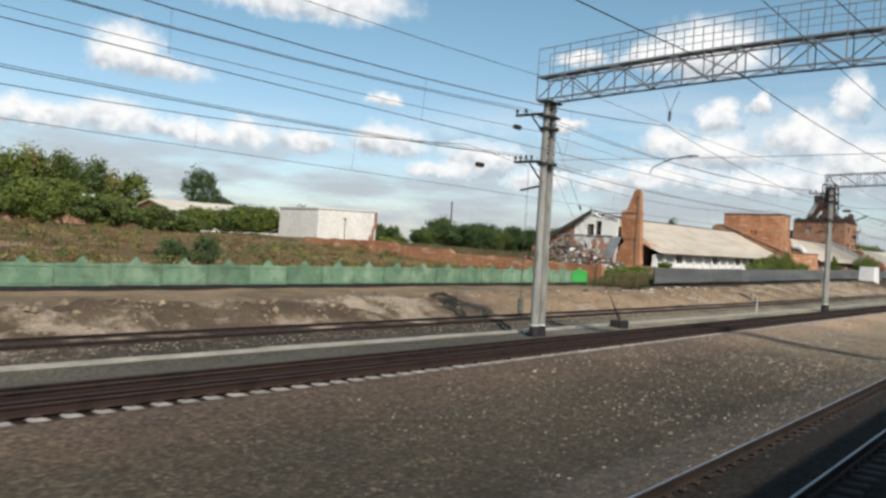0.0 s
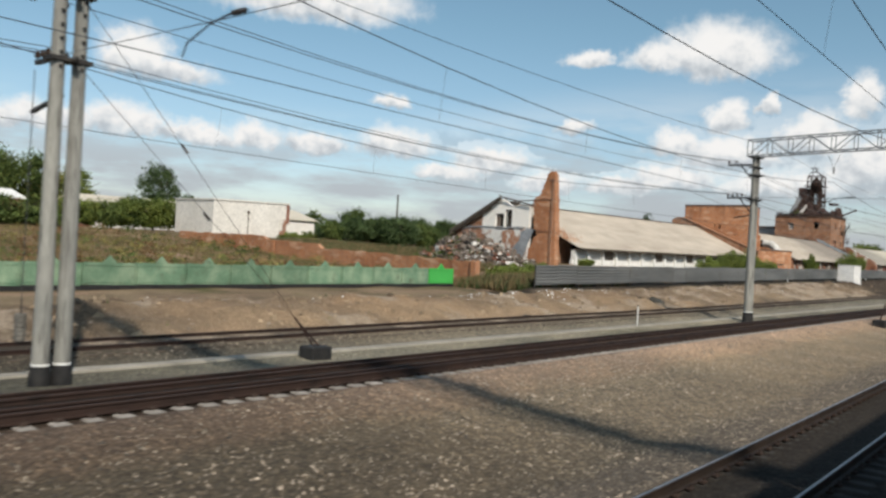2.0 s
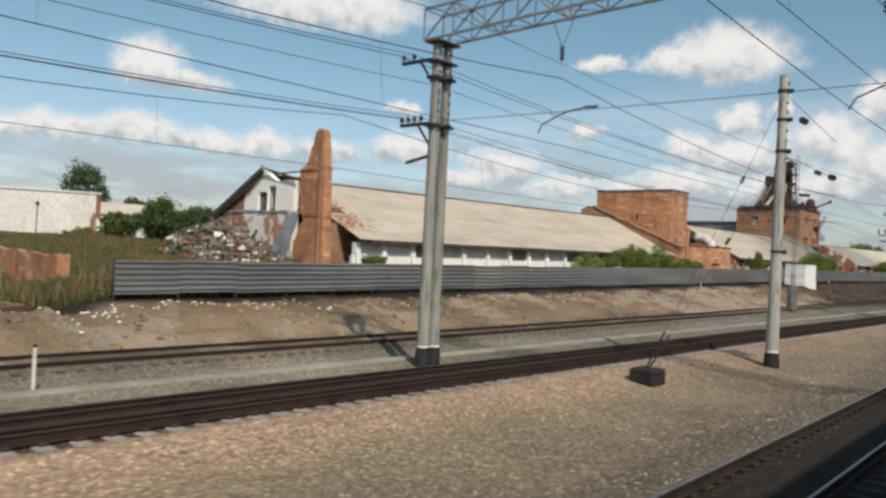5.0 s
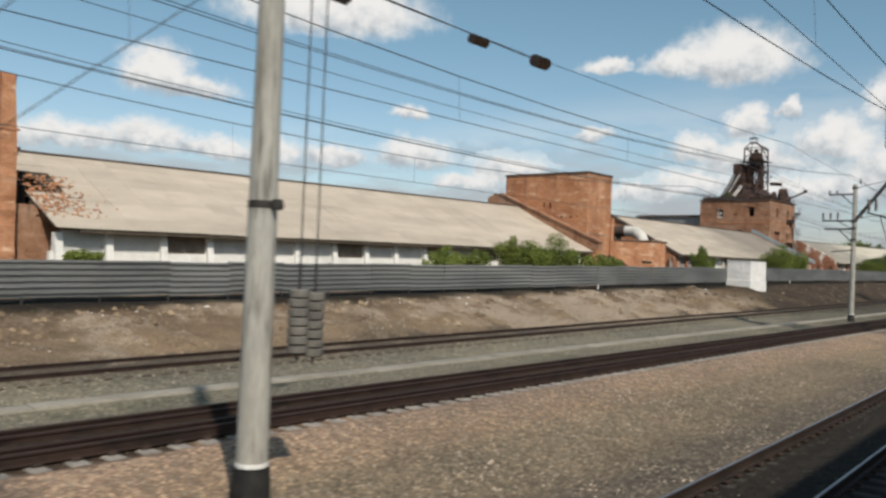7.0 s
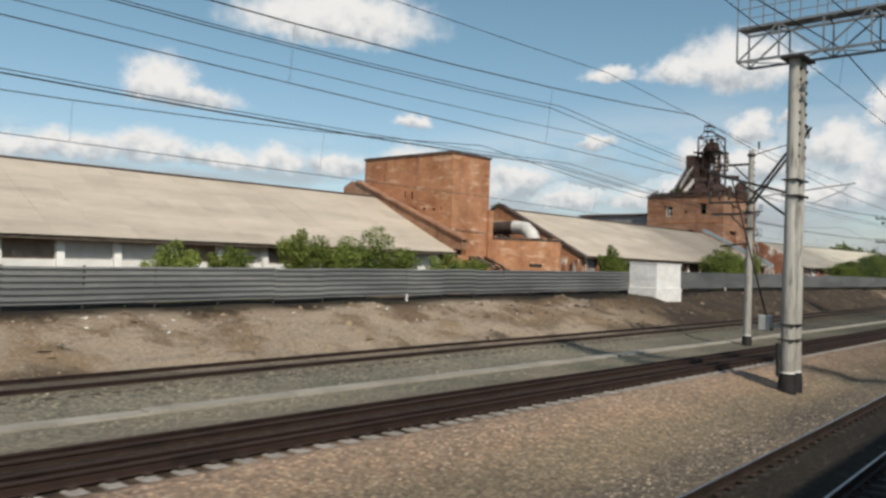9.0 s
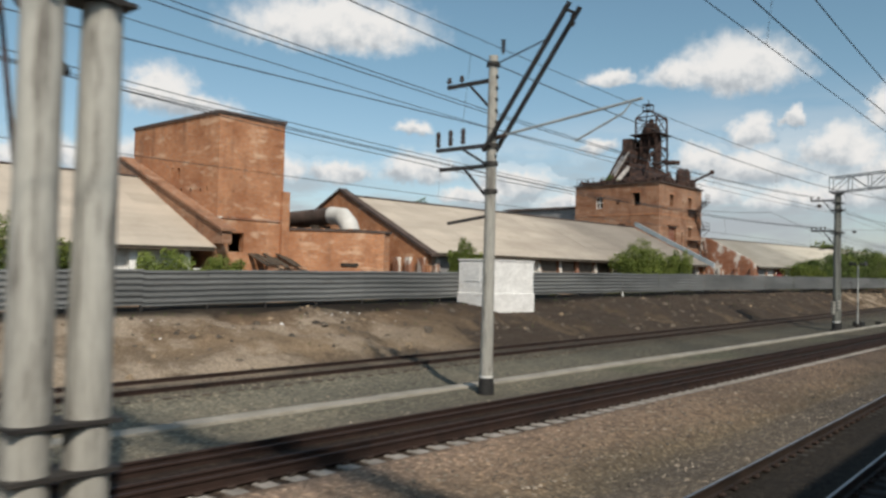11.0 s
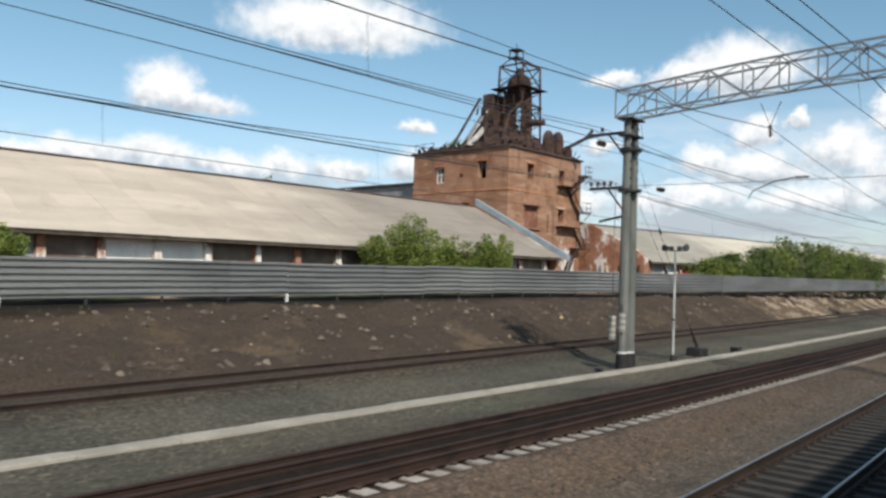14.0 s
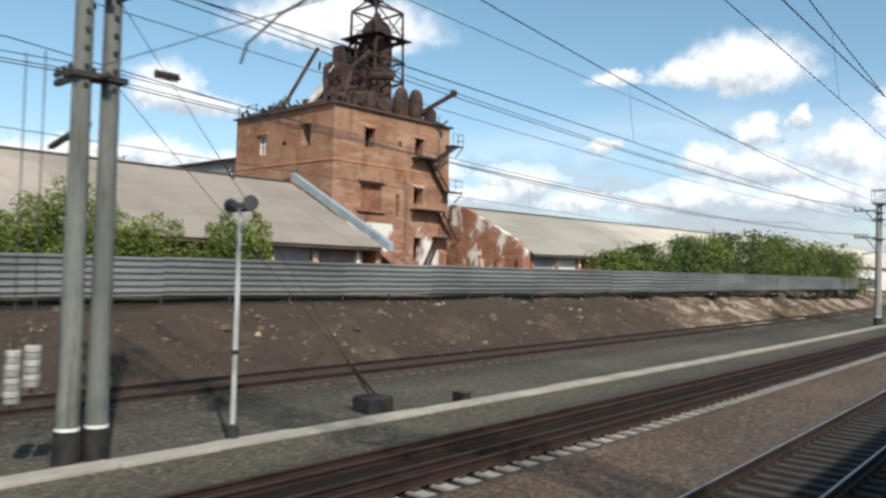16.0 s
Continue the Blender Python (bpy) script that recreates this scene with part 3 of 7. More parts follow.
# ---- mesh helpers ----
class Geo:
    """Collects corners and faces of one mesh."""

    def __init__(self):
        self.v, self.f = [], []

    def face(self, *pts):
        i = len(self.v)
        self.v.extend(tuple(p) for p in pts)
        self.f.append(tuple(range(i, i + len(pts))))

    def loft(self, rings, close=True, caps=True):
        i, k = len(self.v), len(rings[0])
        for r in rings:
            self.v.extend(tuple(p) for p in r)
        for a in range(len(rings) - 1):
            for j in range(k if close else k - 1):
                jj = (j + 1) % k
                self.f.append((i + a * k + j, i + a * k + jj, i + (a + 1) * k + jj, i + (a + 1) * k + j))
        if caps and close:
            self.f.append(tuple(i + j for j in reversed(range(k))))
            self.f.append(tuple(i + (len(rings) - 1) * k + j for j in range(k)))
        return self

    def box(self, x0, x1, y0, y1, z0, z1, cut=0.0):
        if cut:
            c = min(cut, (x1 - x0) * 0.4, (y1 - y0) * 0.4, (z1 - z0) * 0.4)
            rings = []
            for z, d in ((z0, c), (z0 + c, 0), (z1 - c, 0), (z1, c)):
                a, b, e, g = x0 + d, x1 - d, y0 + d, y1 - d
                rings.append([(a + c, e, z), (b - c, e, z), (b, e + c, z), (b, g - c, z), (b - c, g, z), (a + c, g, z), (a, g - c, z), (a, e + c, z)])
            return self.loft(rings)
        return self.loft([[(x0, y0, z), (x1, y0, z), (x1, y1, z), (x0, y1, z)] for z in (z0, z1)])

    def tube(self, p, q, r0, r1=None, n=8, caps=True):
        p, q = Vector(p), Vector(q)
        r1 = r0 if r1 is None else r1
        d = (q - p).normalized()
        a = d.orthogonal().normalized()
        b = d.cross(a)
        ring = [(math.cos(2 * math.pi * k / n), math.sin(2 * math.pi * k / n)) for k in range(n)]
        return self.loft([[o + (a * c + b * s) * r for c, s in ring] for o, r in ((p, r0), (q, r1))], True, caps)

    def bar(self, p, q, w, h):
        """A rectangular bar from p to q; h is its height where it lies flat."""
        p, q = Vector(p), Vector(q)
        d = (q - p).normalized()
        side = d.cross(Vector((0, 0, 1)))
        side = side.normalized() if side.length > 1e-4 else Vector((1, 0, 0))
        up = side.cross(d).normalized()
        s, u = side * w / 2, up * h / 2
        return self.loft([[o - s - u, o + s - u, o + s + u, o - s + u] for o in (p, q)])

    def turned(self, centre, rows, n=12, axis="z"):
        """A body of revolution: rows of (radius, height)."""
        cx, cy, cz = centre
        rings = []
        for r, h in rows:
            ring = []
            for k in range(n):
                c, s = math.cos(2 * math.pi * k / n) * r, math.sin(2 * math.pi * k / n) * r
                ring.append((cx + c, cy + s, cz + h) if axis == "z" else (cx + h, cy + c, cz + s) if axis == "x" else (cx + s, cy + h, cz + c))
            rings.append(ring)
        return self.loft(rings)

    def prism(self, poly, a, b, axis="y"):
        """poly: corners (u, z) of a cut across the axis; along y u is x, along x u is y."""
        put = (lambda u, z, s: (u, s, z)) if axis == "y" else (lambda u, z, s: (s, u, z))
        return self.loft([[put(u, z, s) for u, z in poly] for s in (a, b)])

    def wall(self, axis, at, thick, u0, u1, z0, z1, holes=(), top=None):
        """An upright wall of that thickness behind the plane, with real openings (u0, u1, z0, z1)."""
        us = sorted({u0, u1, *[h[0] for h in holes], *[h[1] for h in holes]})
        zs = sorted({z0, z1, *[h[2] for h in holes], *[h[3] for h in holes]})

        def put(u, z, back):
            w = at + (thick if back else 0)
            return (w, u, z) if axis == "x" else (u, w, z)

        def solid(i, j):
            if not (0 <= i < len(us) - 1 and 0 <= j < len(zs) - 1):
                return False
            u, z = (us[i] + us[i + 1]) / 2, (zs[j] + zs[j + 1]) / 2
            return not any(h[0] < u < h[1] and h[2] < z < h[3] for h in holes)

        for i in range(len(us) - 1):
            for j in range(len(zs) - 1):
                if not solid(i, j):
                    continue
                a, b, c, d = us[i], us[i + 1], zs[j], zs[j + 1]
                self.face(put(a, c, 0), put(b, c, 0), put(b, d, 0), put(a, d, 0))
                self.face(put(a, c, 1), put(a, d, 1), put(b, d, 1), put(b, c, 1))
                for gone, p, q in ((not solid(i - 1, j), (a, c), (a, d)), (not solid(i + 1, j), (b, d), (b, c)), (not solid(i, j - 1), (b, c), (a, c)), (not solid(i, j + 1), (a, d), (b, d))):
                    if gone:
                        self.face(put(*p, 0), put(*p, 1), put(*q, 1), put(*q, 0))
        return self


def welded(geo):
    """The same mesh with meeting corners made one."""
    g, at = Geo(), {}
    for f in geo.f:
        ids = []
        for i in f:
            k = tuple(round(c, 4) for c in geo.v[i])
            if k not in at:
                at[k] = len(g.v)
                g.v.append(geo.v[i])
            ids.append(at[k])
        if len(set(ids)) > 2:
            g.f.append(tuple(dict.fromkeys(ids)))
    return g


ROOTS = {}


def thing(name, at, label, category, group="", kind=""):
    ob = tagged(new(name), label, category, group, kind)
    ob.location = at
    ob.empty_display_size = 0.3
    ROOTS[ob.name] = Vector(at)
    return ob


def mesh_of(geo, mat, at=(0, 0, 0), smooth=0.0, name="mesh"):
    me = bpy.data.meshes.new(name)
    o = Vector(at)
    me.from_pydata([(v[0] - o.x, v[1] - o.y, v[2] - o.z) for v in geo.v], [], geo.f)
    me.materials.append(mat)
    if smooth:
        me.polygons.foreach_set("use_smooth", [True] * len(me.polygons))
        me.set_sharp_from_angle(angle=radians(smooth))
    me.update()
    return me


def part(name, geo, mat, parent, label="", smooth=0.0):
    """One mesh under a thing or under a part; its corners are given in the world."""
    at = ROOTS[parent.name]
    ob = new(name, mesh_of(geo, mat, at, smooth, name))
    ob.parent = parent
    ROOTS[ob.name] = at
    return tagged(ob, label)


def piece(name, me, parent, at, turn=None):
    """A repeated piece on shared mesh data, at a place in the world."""
    ob = new(name, me)
    ob.parent = parent
    ob.location = Vector(at) - ROOTS[parent.name]
    if turn:
        ob.rotation_euler = turn
    return ob


def single(name, geo, mat, at, label, category, group="", kind="", smooth=0.0):
    ob = tagged(new(name, mesh_of(geo, mat, at, smooth, name)), label, category, group, kind)
    ob.location = at
    ROOTS[ob.name] = Vector(at)
    return ob


# ---- plan: the lie of the tracks and the land ----
def own_x(y):
    u = y / 177.1
    return 2.549 - 1.098 * u - 5.019 * u * u + 0.194 * u ** 3


def bend(y):
    return -0.00036 * max(0.0, min(y, 320.0) - 130.0) ** 2 - (0.137 * (y - 320) if y > 320 else 0.0)


def level(y):
    return 0.02 + 0.0039 * (max(-80.0, min(y, 330.0)) - 100.0)


def near_top(y):
    """Top of the rails of the track next to the train."""
    return -0.68 + 0.004765 * max(-80.0, min(y, 330.0))


def near_x(y):
    return own_x(y) - 3.98 if y < 215 else own_x(215) - 3.98 - 0.082 * (y - 215) - 0.00016 * (y - 215) ** 2


def step(y, rows):
    for (a, p), (b, q) in zip(rows, rows[1:]):
        if y <= b:
            return p + (q - p) * max(0.0, (y - a) / (b - a))
    return rows[-1][1]


def fence_foot(y):
    return step(y, [(-60, -0.75), (16, -0.38), (45, -0.05), (69.4, 0.15), (71.5, 0.56), (89, 0.80), (150, 1.74), (188, 2.22), (218, 2.42), (320, 3.1)])


def third_x(y):
    return step(y, [(-100, -22.9), (17, -21.85), (82, -20.95), (110, -20.5), (131, -20.5), (152, -20.75), (180, -21.4), (225, -22.0), (400, -22.2)]) + bend(y)


def trough_x(y):
    return step(y, [(-60, -19.8), (14, -19.0), (47, -18.0), (79, -17.4), (95, -17.0), (127, -16.2), (149, -16.07), (175, -15.95), (190, -15.7), (250, -15.6), (400, -15.8)]) + bend(y)


def dip(y):
    """How far the siding's bed lies below the second track."""
    return step(y, [(-60, 0.72), (14, 0.63), (47, 0.57), (79, 0.51), (95, 0.41), (127, 0.21), (149, 0.19), (400, 0.19)])


def rumple(x, y, s, seed=0.0):
    return noise.noise(Vector((x * s, y * s, seed)))


def ground_z(x, y):
    u = x - bend(y)
    nx = near_x(y)
    base, low = level(y), near_top(y)
    tx, tr, d = third_x(y) - bend(y), trough_x(y) - bend(y), dip(y)
    foot = tx - 1.7
    top = fence_foot(y) - 0.30
    shed = max(top + 0.2, step(y, [(80, 0.4), (95, 2.0), (150, 2.2), (215, 2.6), (320, 3.2)])) if y > 74 else top + 0.15
    berm = step(y, [(-40, 0.8), (40, 1.0), (62, 0.8), (84, 0.0)])
    cut = [(-160.0, 3.4 + top * 0.3), (-100.0, 3.0 + top * 0.3 if y < 110 else shed + 0.8), (-62.0, shed + 0.55), (-40.0, shed), (-32.5, top + 0.22), (-29.6, top),
           (-28.9, top - 0.12 + 0.35 * berm), (-27.2, top - 0.12 + (base - d - 0.05 - top + 0.12) * 0.25 + 0.55 * berm), (foot - 0.8, base - d - 0.05), (foot, base - d - 0.28),
           (tx - 1.2, base - d - 0.05), (tx - 0.7, base - d + 0.04), (tx + 0.7, base - d + 0.02), (tx + 1.2, base - d - 0.03), (tx + 1.6, base - d - 0.18), (tr - 1.2, base - d - 0.30), (tr - 0.4, base - d - 0.17), (tr + 0.4, base - d - 0.17), (tr + 1.1, base - d - 0.24),
           (-13.5, base - 0.24 - 0.35 * d), (-13.0, base - 0.20), (-12.36, base - 0.12), (-12.0, base - 0.07), (-10.68, base - 0.075), (-10.62, base - 0.165), (-10.26, base - 0.165), (-10.18, base - 0.115), (-10.0, base - 0.10), (-9.3, base - 0.18), (-8.0, base - 0.34), (nx - bend(y) - 2.8, low - 0.30), (nx - bend(y) - 1.3, low - 0.17), (nx - bend(y) - 0.95, low - 0.17), (nx - bend(y) - 0.7, low - 0.23), (nx - bend(y) + 4.5, low - 0.22), (nx - bend(y) + 9.0, low - 0.5), (60.0, low - 0.5)]
    z = step(u, cut) if u > cut[0][0] else cut[0][1]
    if -30.0 < u < foot + 0.3:                     # slumped earth bank
        k = min(1.0, (u + 30.0) / 1.5, (foot + 0.3 - u) / 1.2)
        z += k * (0.42 * rumple(x, y, 0.22) + 0.34 * rumple(x, y, 0.6, 3.0) + 0.28 * rumple(x, y, 1.2, 5.0))
        if 156.0 < y < 163.0:                      # earth dug away round the kiosk
            z = min(z, 1.05 + max(0.0, abs(y - 159.5) - 2.5))
    elif u <= -30.0:
        z += 0.10 * rumple(x, y, 0.3) if u > -60 else 0.35 * rumple(x, y, 0.05)
        if y < 74.0 and u < -38.0:                 # spoil heaps in the field
            z += min(1.0, (-38.0 - u) / 6.0) * (0.45 * max(0.0, rumple(x, y, 0.16, 8.0)) + 0.22 * rumple(x, y, 0.4, 9.0))
    elif -9.2 < u < nx - bend(y) - 2.0 or tr + 0.5 < u < -13.5:
        z += 0.05 * rumple(x, y, 0.8) + 0.025 * rumple(x, y, 3.0, 2.0)
    return z


def build_ground():
    xs = [-2600, -1500, -900, -600, -420, -300, -220, -170, -140, -118, -108] + [-104 + 1.9 * k for k in range(0, 36)] + [-36.2]
    xs += [-35 + 0.45 * k for k in range(0, 36)] + [-18.8 + 0.3 * k for k in range(0, 21)] + [-12.36, -12.0, -11.4, -10.68, -10.62, -10.26, -10.18, -10.0, -9.65] + [-9.3 + 0.28 * k for k in range(0, 40)] + [1.5, 3.5, 6, 9, 14, 22, 40, 80, 200, 600, 1500, 2600]
    ys = [-2600, -1400, -700, -350, -180, -110, -80, -60, -45, -33, -24, -16, -10, -5] + [0.6 * k for k in range(0, 460)]
    ys += [280, 286, 294, 304, 316, 330, 350, 380, 430, 520, 700, 1100, 1800, 2600]
    g, lanes, nears = Geo(), [], []
    for y in ys:
        for u in xs:
            x = u + bend(y)
            g.v.append((x, y, ground_z(x, y)))
            lanes.append(u)
            nears.append(x - near_x(y))
    w = len(xs)
    for j in range(len(ys) - 1):
        for i in range(w - 1):
            g.f.append((j * w + i, j * w + i + 1, (j + 1) * w + i + 1, (j + 1) * w + i))
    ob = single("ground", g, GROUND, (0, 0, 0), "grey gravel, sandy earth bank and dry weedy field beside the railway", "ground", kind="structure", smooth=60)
    ob.data.attributes.new("lane", "FLOAT", "POINT").data.foreach_set("value", lanes)
    ob.data.attributes.new("near", "FLOAT", "POINT").data.foreach_set("value", nears)
    return ob


ground = build_ground()


# ---- tracks ----
GAUGE = 1.52 + 0.07
RAIL_CUT = [(-0.066, 0.0), (0.066, 0.0), (0.066, 0.012), (0.012, 0.03), (0.010, 0.135), (0.036, 0.145), (0.036, 0.172), (0.028, 0.18), (-0.028, 0.18), (-0.036, 0.172), (-0.036, 0.145), (-0.010, 0.135), (-0.012, 0.03), (-0.066, 0.012)]


def rail(line, off, y0, y1, top, parent, mat, label, stretch=3.0):
    g, n = Geo(), int((y1 - y0) / stretch)
    rings = []
    for k in range(n + 1):
        y = y0 + (y1 - y0) * k / n
        rings.append([(line(y) + off + u, y, top(y) - 0.18 + z) for u, z in RAIL_CUT])
    g.loft(rings)
    return part("rail", g, mat, parent, label, smooth=35)


def sleeper_geo(wood):
    g = Geo()
    if wood:
        return g.box(-1.37, 1.37, -0.125, 0.125, -0.17, 0.0, 0.015)
    rows = [(-1.35, -0.02), (-1.33, 0.0), (-1.0, 0.0), (-0.55, -0.035), (0.0, -0.055), (0.55, -0.035), (1.0, 0.0), (1.33, 0.0), (1.35, -0.02)]
    return g.loft([[(x, -0.16, -0.21), (x, -0.135, z - 0.02), (x, -0.10, z), (x, 0.10, z), (x, 0.135, z - 0.02), (x, 0.16, -0.21)] for x, z in rows])


def track(name, label, line, y0, y1, top, rail_mat, sleeper_mat, wood, first, parts, clips, group="tracks of the line"):
    at = (line(first), first, top(first) - 0.4)
    t = thing(name, at, label, "railway track", group, "structure")
    for off in (-GAUGE / 2, GAUGE / 2):
        rail(line, off, y0, y1, top, t, rail_mat, "")
    shape = mesh_of(sleeper_geo(wood), sleeper_mat, name="sleeper")
    rest, fast = Geo(), Geo()
    gap, y, made = 0.543, y0 + 0.2, 0
    while y < y1:
        x, z = line(y), top(y) - 0.195
        skew = -math.atan((line(y + 1) - line(y - 1)) / 2)
        if y >= first and made < parts:
            piece("sleeper", shape, t, (x + random.uniform(-0.02, 0.02), y + random.uniform(-0.015, 0.015), z), (0, 0, skew))
            made += 1
        else:
            rest.box(x - 1.35, x + 1.35, y - 0.12, y + 0.12, z - 0.2, z)
        if clips and clips[0] < y < clips[1]:
            for off in (-GAUGE / 2, GAUGE / 2):
                for side in (-1, 1):
                    fast.box(x + off + side * 0.115 - 0.045, x + off + side * 0.115 + 0.045, y - 0.07, y + 0.07, z, z + 0.05, 0.01)
                    fast.tube((x + off + side * 0.12, y, z + 0.04), (x + off + side * 0.12, y, z + 0.095), 0.018, n=5)
        y += gap
    tagged(part("distant_sleepers", rest, sleeper_mat, t, "evenly spaced sleepers in the ballast"), kind="stuff")
    if clips:
        tagged(part("rail_fastenings", fast, RUST_RAIL, t, "rusty bolted rail clips"), kind="stuff")
    return t


track("track_1", "main track with polished rails on concrete sleepers", near_x, -40, 330, near_top, DARK_RAIL, SHADED_DIRTY_SLEEPER, False, 2.0, 300, (0, 215))
second = track("track_2", "dark brown rails on concrete sleepers in gravel", lambda y: -11.45 + bend(y), -60, 360, lambda y: level(y) + 0.07, BROWN_RAIL, SLEEPER, False, 2.0, 300, (0, 200))
for off in (-0.42, 0.34):
    rail(lambda y: -11.45 + bend(y), off, -60, 360, lambda y: level(y) + 0.05, second, BROWN_RAIL, "old rail lying between the running rails")
track("track_3", "rusty siding rails at the foot of the bank", third_x, -60, 360, lambda y: level(y) - dip(y) + 0.14, BROWN_RAIL, WOOD_SLEEPER, True, 8.0, 240, None)
track("track_4", "track under the train, beside its neighbour", lambda y: near_x(y) + 5.63, -60, 330, near_top, DARK_RAIL, SLEEPER, False, 2.0, 20, None)

# bright running bands on the rail heads of the main track
for off in (-GAUGE / 2, GAUGE / 2):
    g, rings = Geo(), []
    for k in range(0, 124):
        y = -40 + 3.0 * k
        x, z = near_x(y) + off, near_top(y)
        rings.append([(x - 0.024, y, z + 0.0005), (x + 0.024, y, z + 0.0005), (x + 0.022, y, z + 0.003), (x - 0.022, y, z + 0.003)])
    g.loft(rings)
    single("rail_head", g, BRIGHT_HEAD, (near_x(0) + off, 0, near_top(0)), "polished steel running surface on a rail", "rail", "running surfaces", "structure")

# concrete cable trough in slabs between the second and third tracks
trough = thing("cable_trough", (trough_x(40), 40, level(40) - 0.9), "pale concrete cable trough lying along the ballast", "cable trough", kind="structure")
slab = mesh_of(Geo().box(-0.25, 0.25, -0.992, 0.992, -0.22, 0.035, 0.012), TROUGH, name="slab")
for k in range(150):
    y = -30 + 2.0 * k
    if k < 140:
        piece("slab", slab, trough, (trough_x(y) + random.uniform(-0.025, 0.025), y, level(y) - dip(y) - 0.135 + random.uniform(-0.012, 0.012)), (0.0039, random.uniform(-0.02, 0.02), -(trough_x(y + 1) - trough_x(y - 1)) / 2 + random.uniform(-0.012, 0.012)))


def pebble(g, x, y, z, r):
    a = random.uniform(0, 6.28)
    c, s = math.cos(a), math.sin(a)
    rx, ry, rz = r * random.uniform(0.7, 1.3), r * random.uniform(0.6, 1.0), r * random.uniform(0.5, 0.9)
    i = len(g.v)
    for px, py, pz in ((rx, 0, 0), (0, ry, 0), (-rx, 0, 0), (0, -ry, 0), (rx * 0.3, ry * 0.2, rz), (-rx * 0.3, -ry * 0.1, rz * 0.9)):
        g.v.append((x + c * px - s * py, y + s * px + c * py, z + pz))
    for f in ((0, 1, 4), (1, 5, 4), (1, 2, 5), (2, 3, 5), (3, 4, 5), (3, 0, 4)):
        g.f.append(tuple(i + q for q in f))


def build_ballast():
    g, dark = Geo(), Geo()
    for k in range(58000):
        y = random.uniform(1, 215) if k % 3 else random.uniform(1, 120)
        hi = near_x(y) + (2.4 if k % 9 == 0 else -0.9)
        x = hi - (hi - (-10.0 + bend(y))) * random.random()
        # Stones take the shade-painted tone by y, and always within the main track.
        soot = max(min(1.0, (y - 124) / 34), min(1.0, (36 - y) / 26))
        pebble(dark if random.random() < soot or x > near_x(y) - 0.85 else g, x, y, ground_z(x, y) - 0.012, random.uniform(0.02, 0.052))
    for k in range(9000):
        y = random.uniform(4, 230)
        x = random.choice((trough_x(y) - bend(y) - 1.3, third_x(y) - bend(y) + 1.3, -13.6)) + random.gauss(0, 0.35) + bend(y)
        pebble(dark if random.random() < (y - 124) / 34 else g, x, y, ground_z(x, y) - 0.012, random.uniform(0.025, 0.06))
    tagged(single("ballast_stones", dark, SHADED_STONES, (-6, 150, -0.2), "loose ballast stones between the tracks, shade painted into their tone", "gravel"), kind="stuff")
    tagged(single("ballast_stones", g, STONES, (-6, 60, -0.5), "loose grey and tan ballast stones between the tracks", "gravel"), kind="stuff")
    g = Geo()
    for k in range(22000):
        y = random.uniform(2, 290) if k % 3 else random.uniform(84, 124)
        if noise.noise(Vector((y * 0.16, 0, 7))) < random.uniform(-0.25, 0.45) or (138 < y < 228 and random.random() < 0.78):
            continue
        x = random.uniform(-29.5, third_x(y) - bend(y) - 1.6) + bend(y)
        pebble(g, x, y, ground_z(x, y) - 0.02, random.uniform(0.02, 0.06) * random.choice((0.7, 0.8, 1, 1.8)))
    crumbs = Geo()
    for k in range(420):
        y = random.gauss(67, 7) if k % 3 else random.uniform(60, 150)
        x = -29.0 + abs(random.gauss(0, 1.0)) + bend(y)
        pebble(crumbs, x, y, ground_z(x, y) - 0.01, random.uniform(0.03, 0.11))
    tagged(single("plaster_crumbs", crumbs, WHITEWASH, (-28, 70, 1.0), "white plaster crumbs tipped along the crest of the bank", "rubble"), kind="stuff")
    clods, dark_clods = Geo(), Geo()
    for k in range(9000):
        y = random.uniform(-5, 290)
        f = random.random() ** (1.6 if k % 2 else 1.0)
        x = -29.4 + (third_x(y) - bend(y) - 1.5 + 29.4) * f + bend(y)
        if noise.noise(Vector((x * 0.35, y * 0.35, 2))) > random.uniform(-0.45, 0.35):
            humus = 138 + random.uniform(-14, 14) < y < 228 + random.uniform(-14, 14)
            pebble(dark_clods if humus and random.random() < 0.93 else clods, x, y, ground_z(x, y) - 0.03, random.uniform(0.05, 0.15) * random.choice((0.6, 0.8, 1, 1.7)))
    tagged(single("earth_clods", dark_clods, EARTH_DARK, (-25, 180, 1.0), "dark humus clods lying over the slumped bank", "earth"), kind="stuff")
    tagged(single("earth_clods", clods, EARTH, (-25, 100, 0.5), "dry earth clods lying over the slumped bank", "earth"), kind="stuff")
    tagged(single("bank_rubble", g, RUBBLE, (-25, 100, 0.5), "broken brick and pale stones strewn on the earth bank", "rubble"), kind="stuff")


build_ballast()


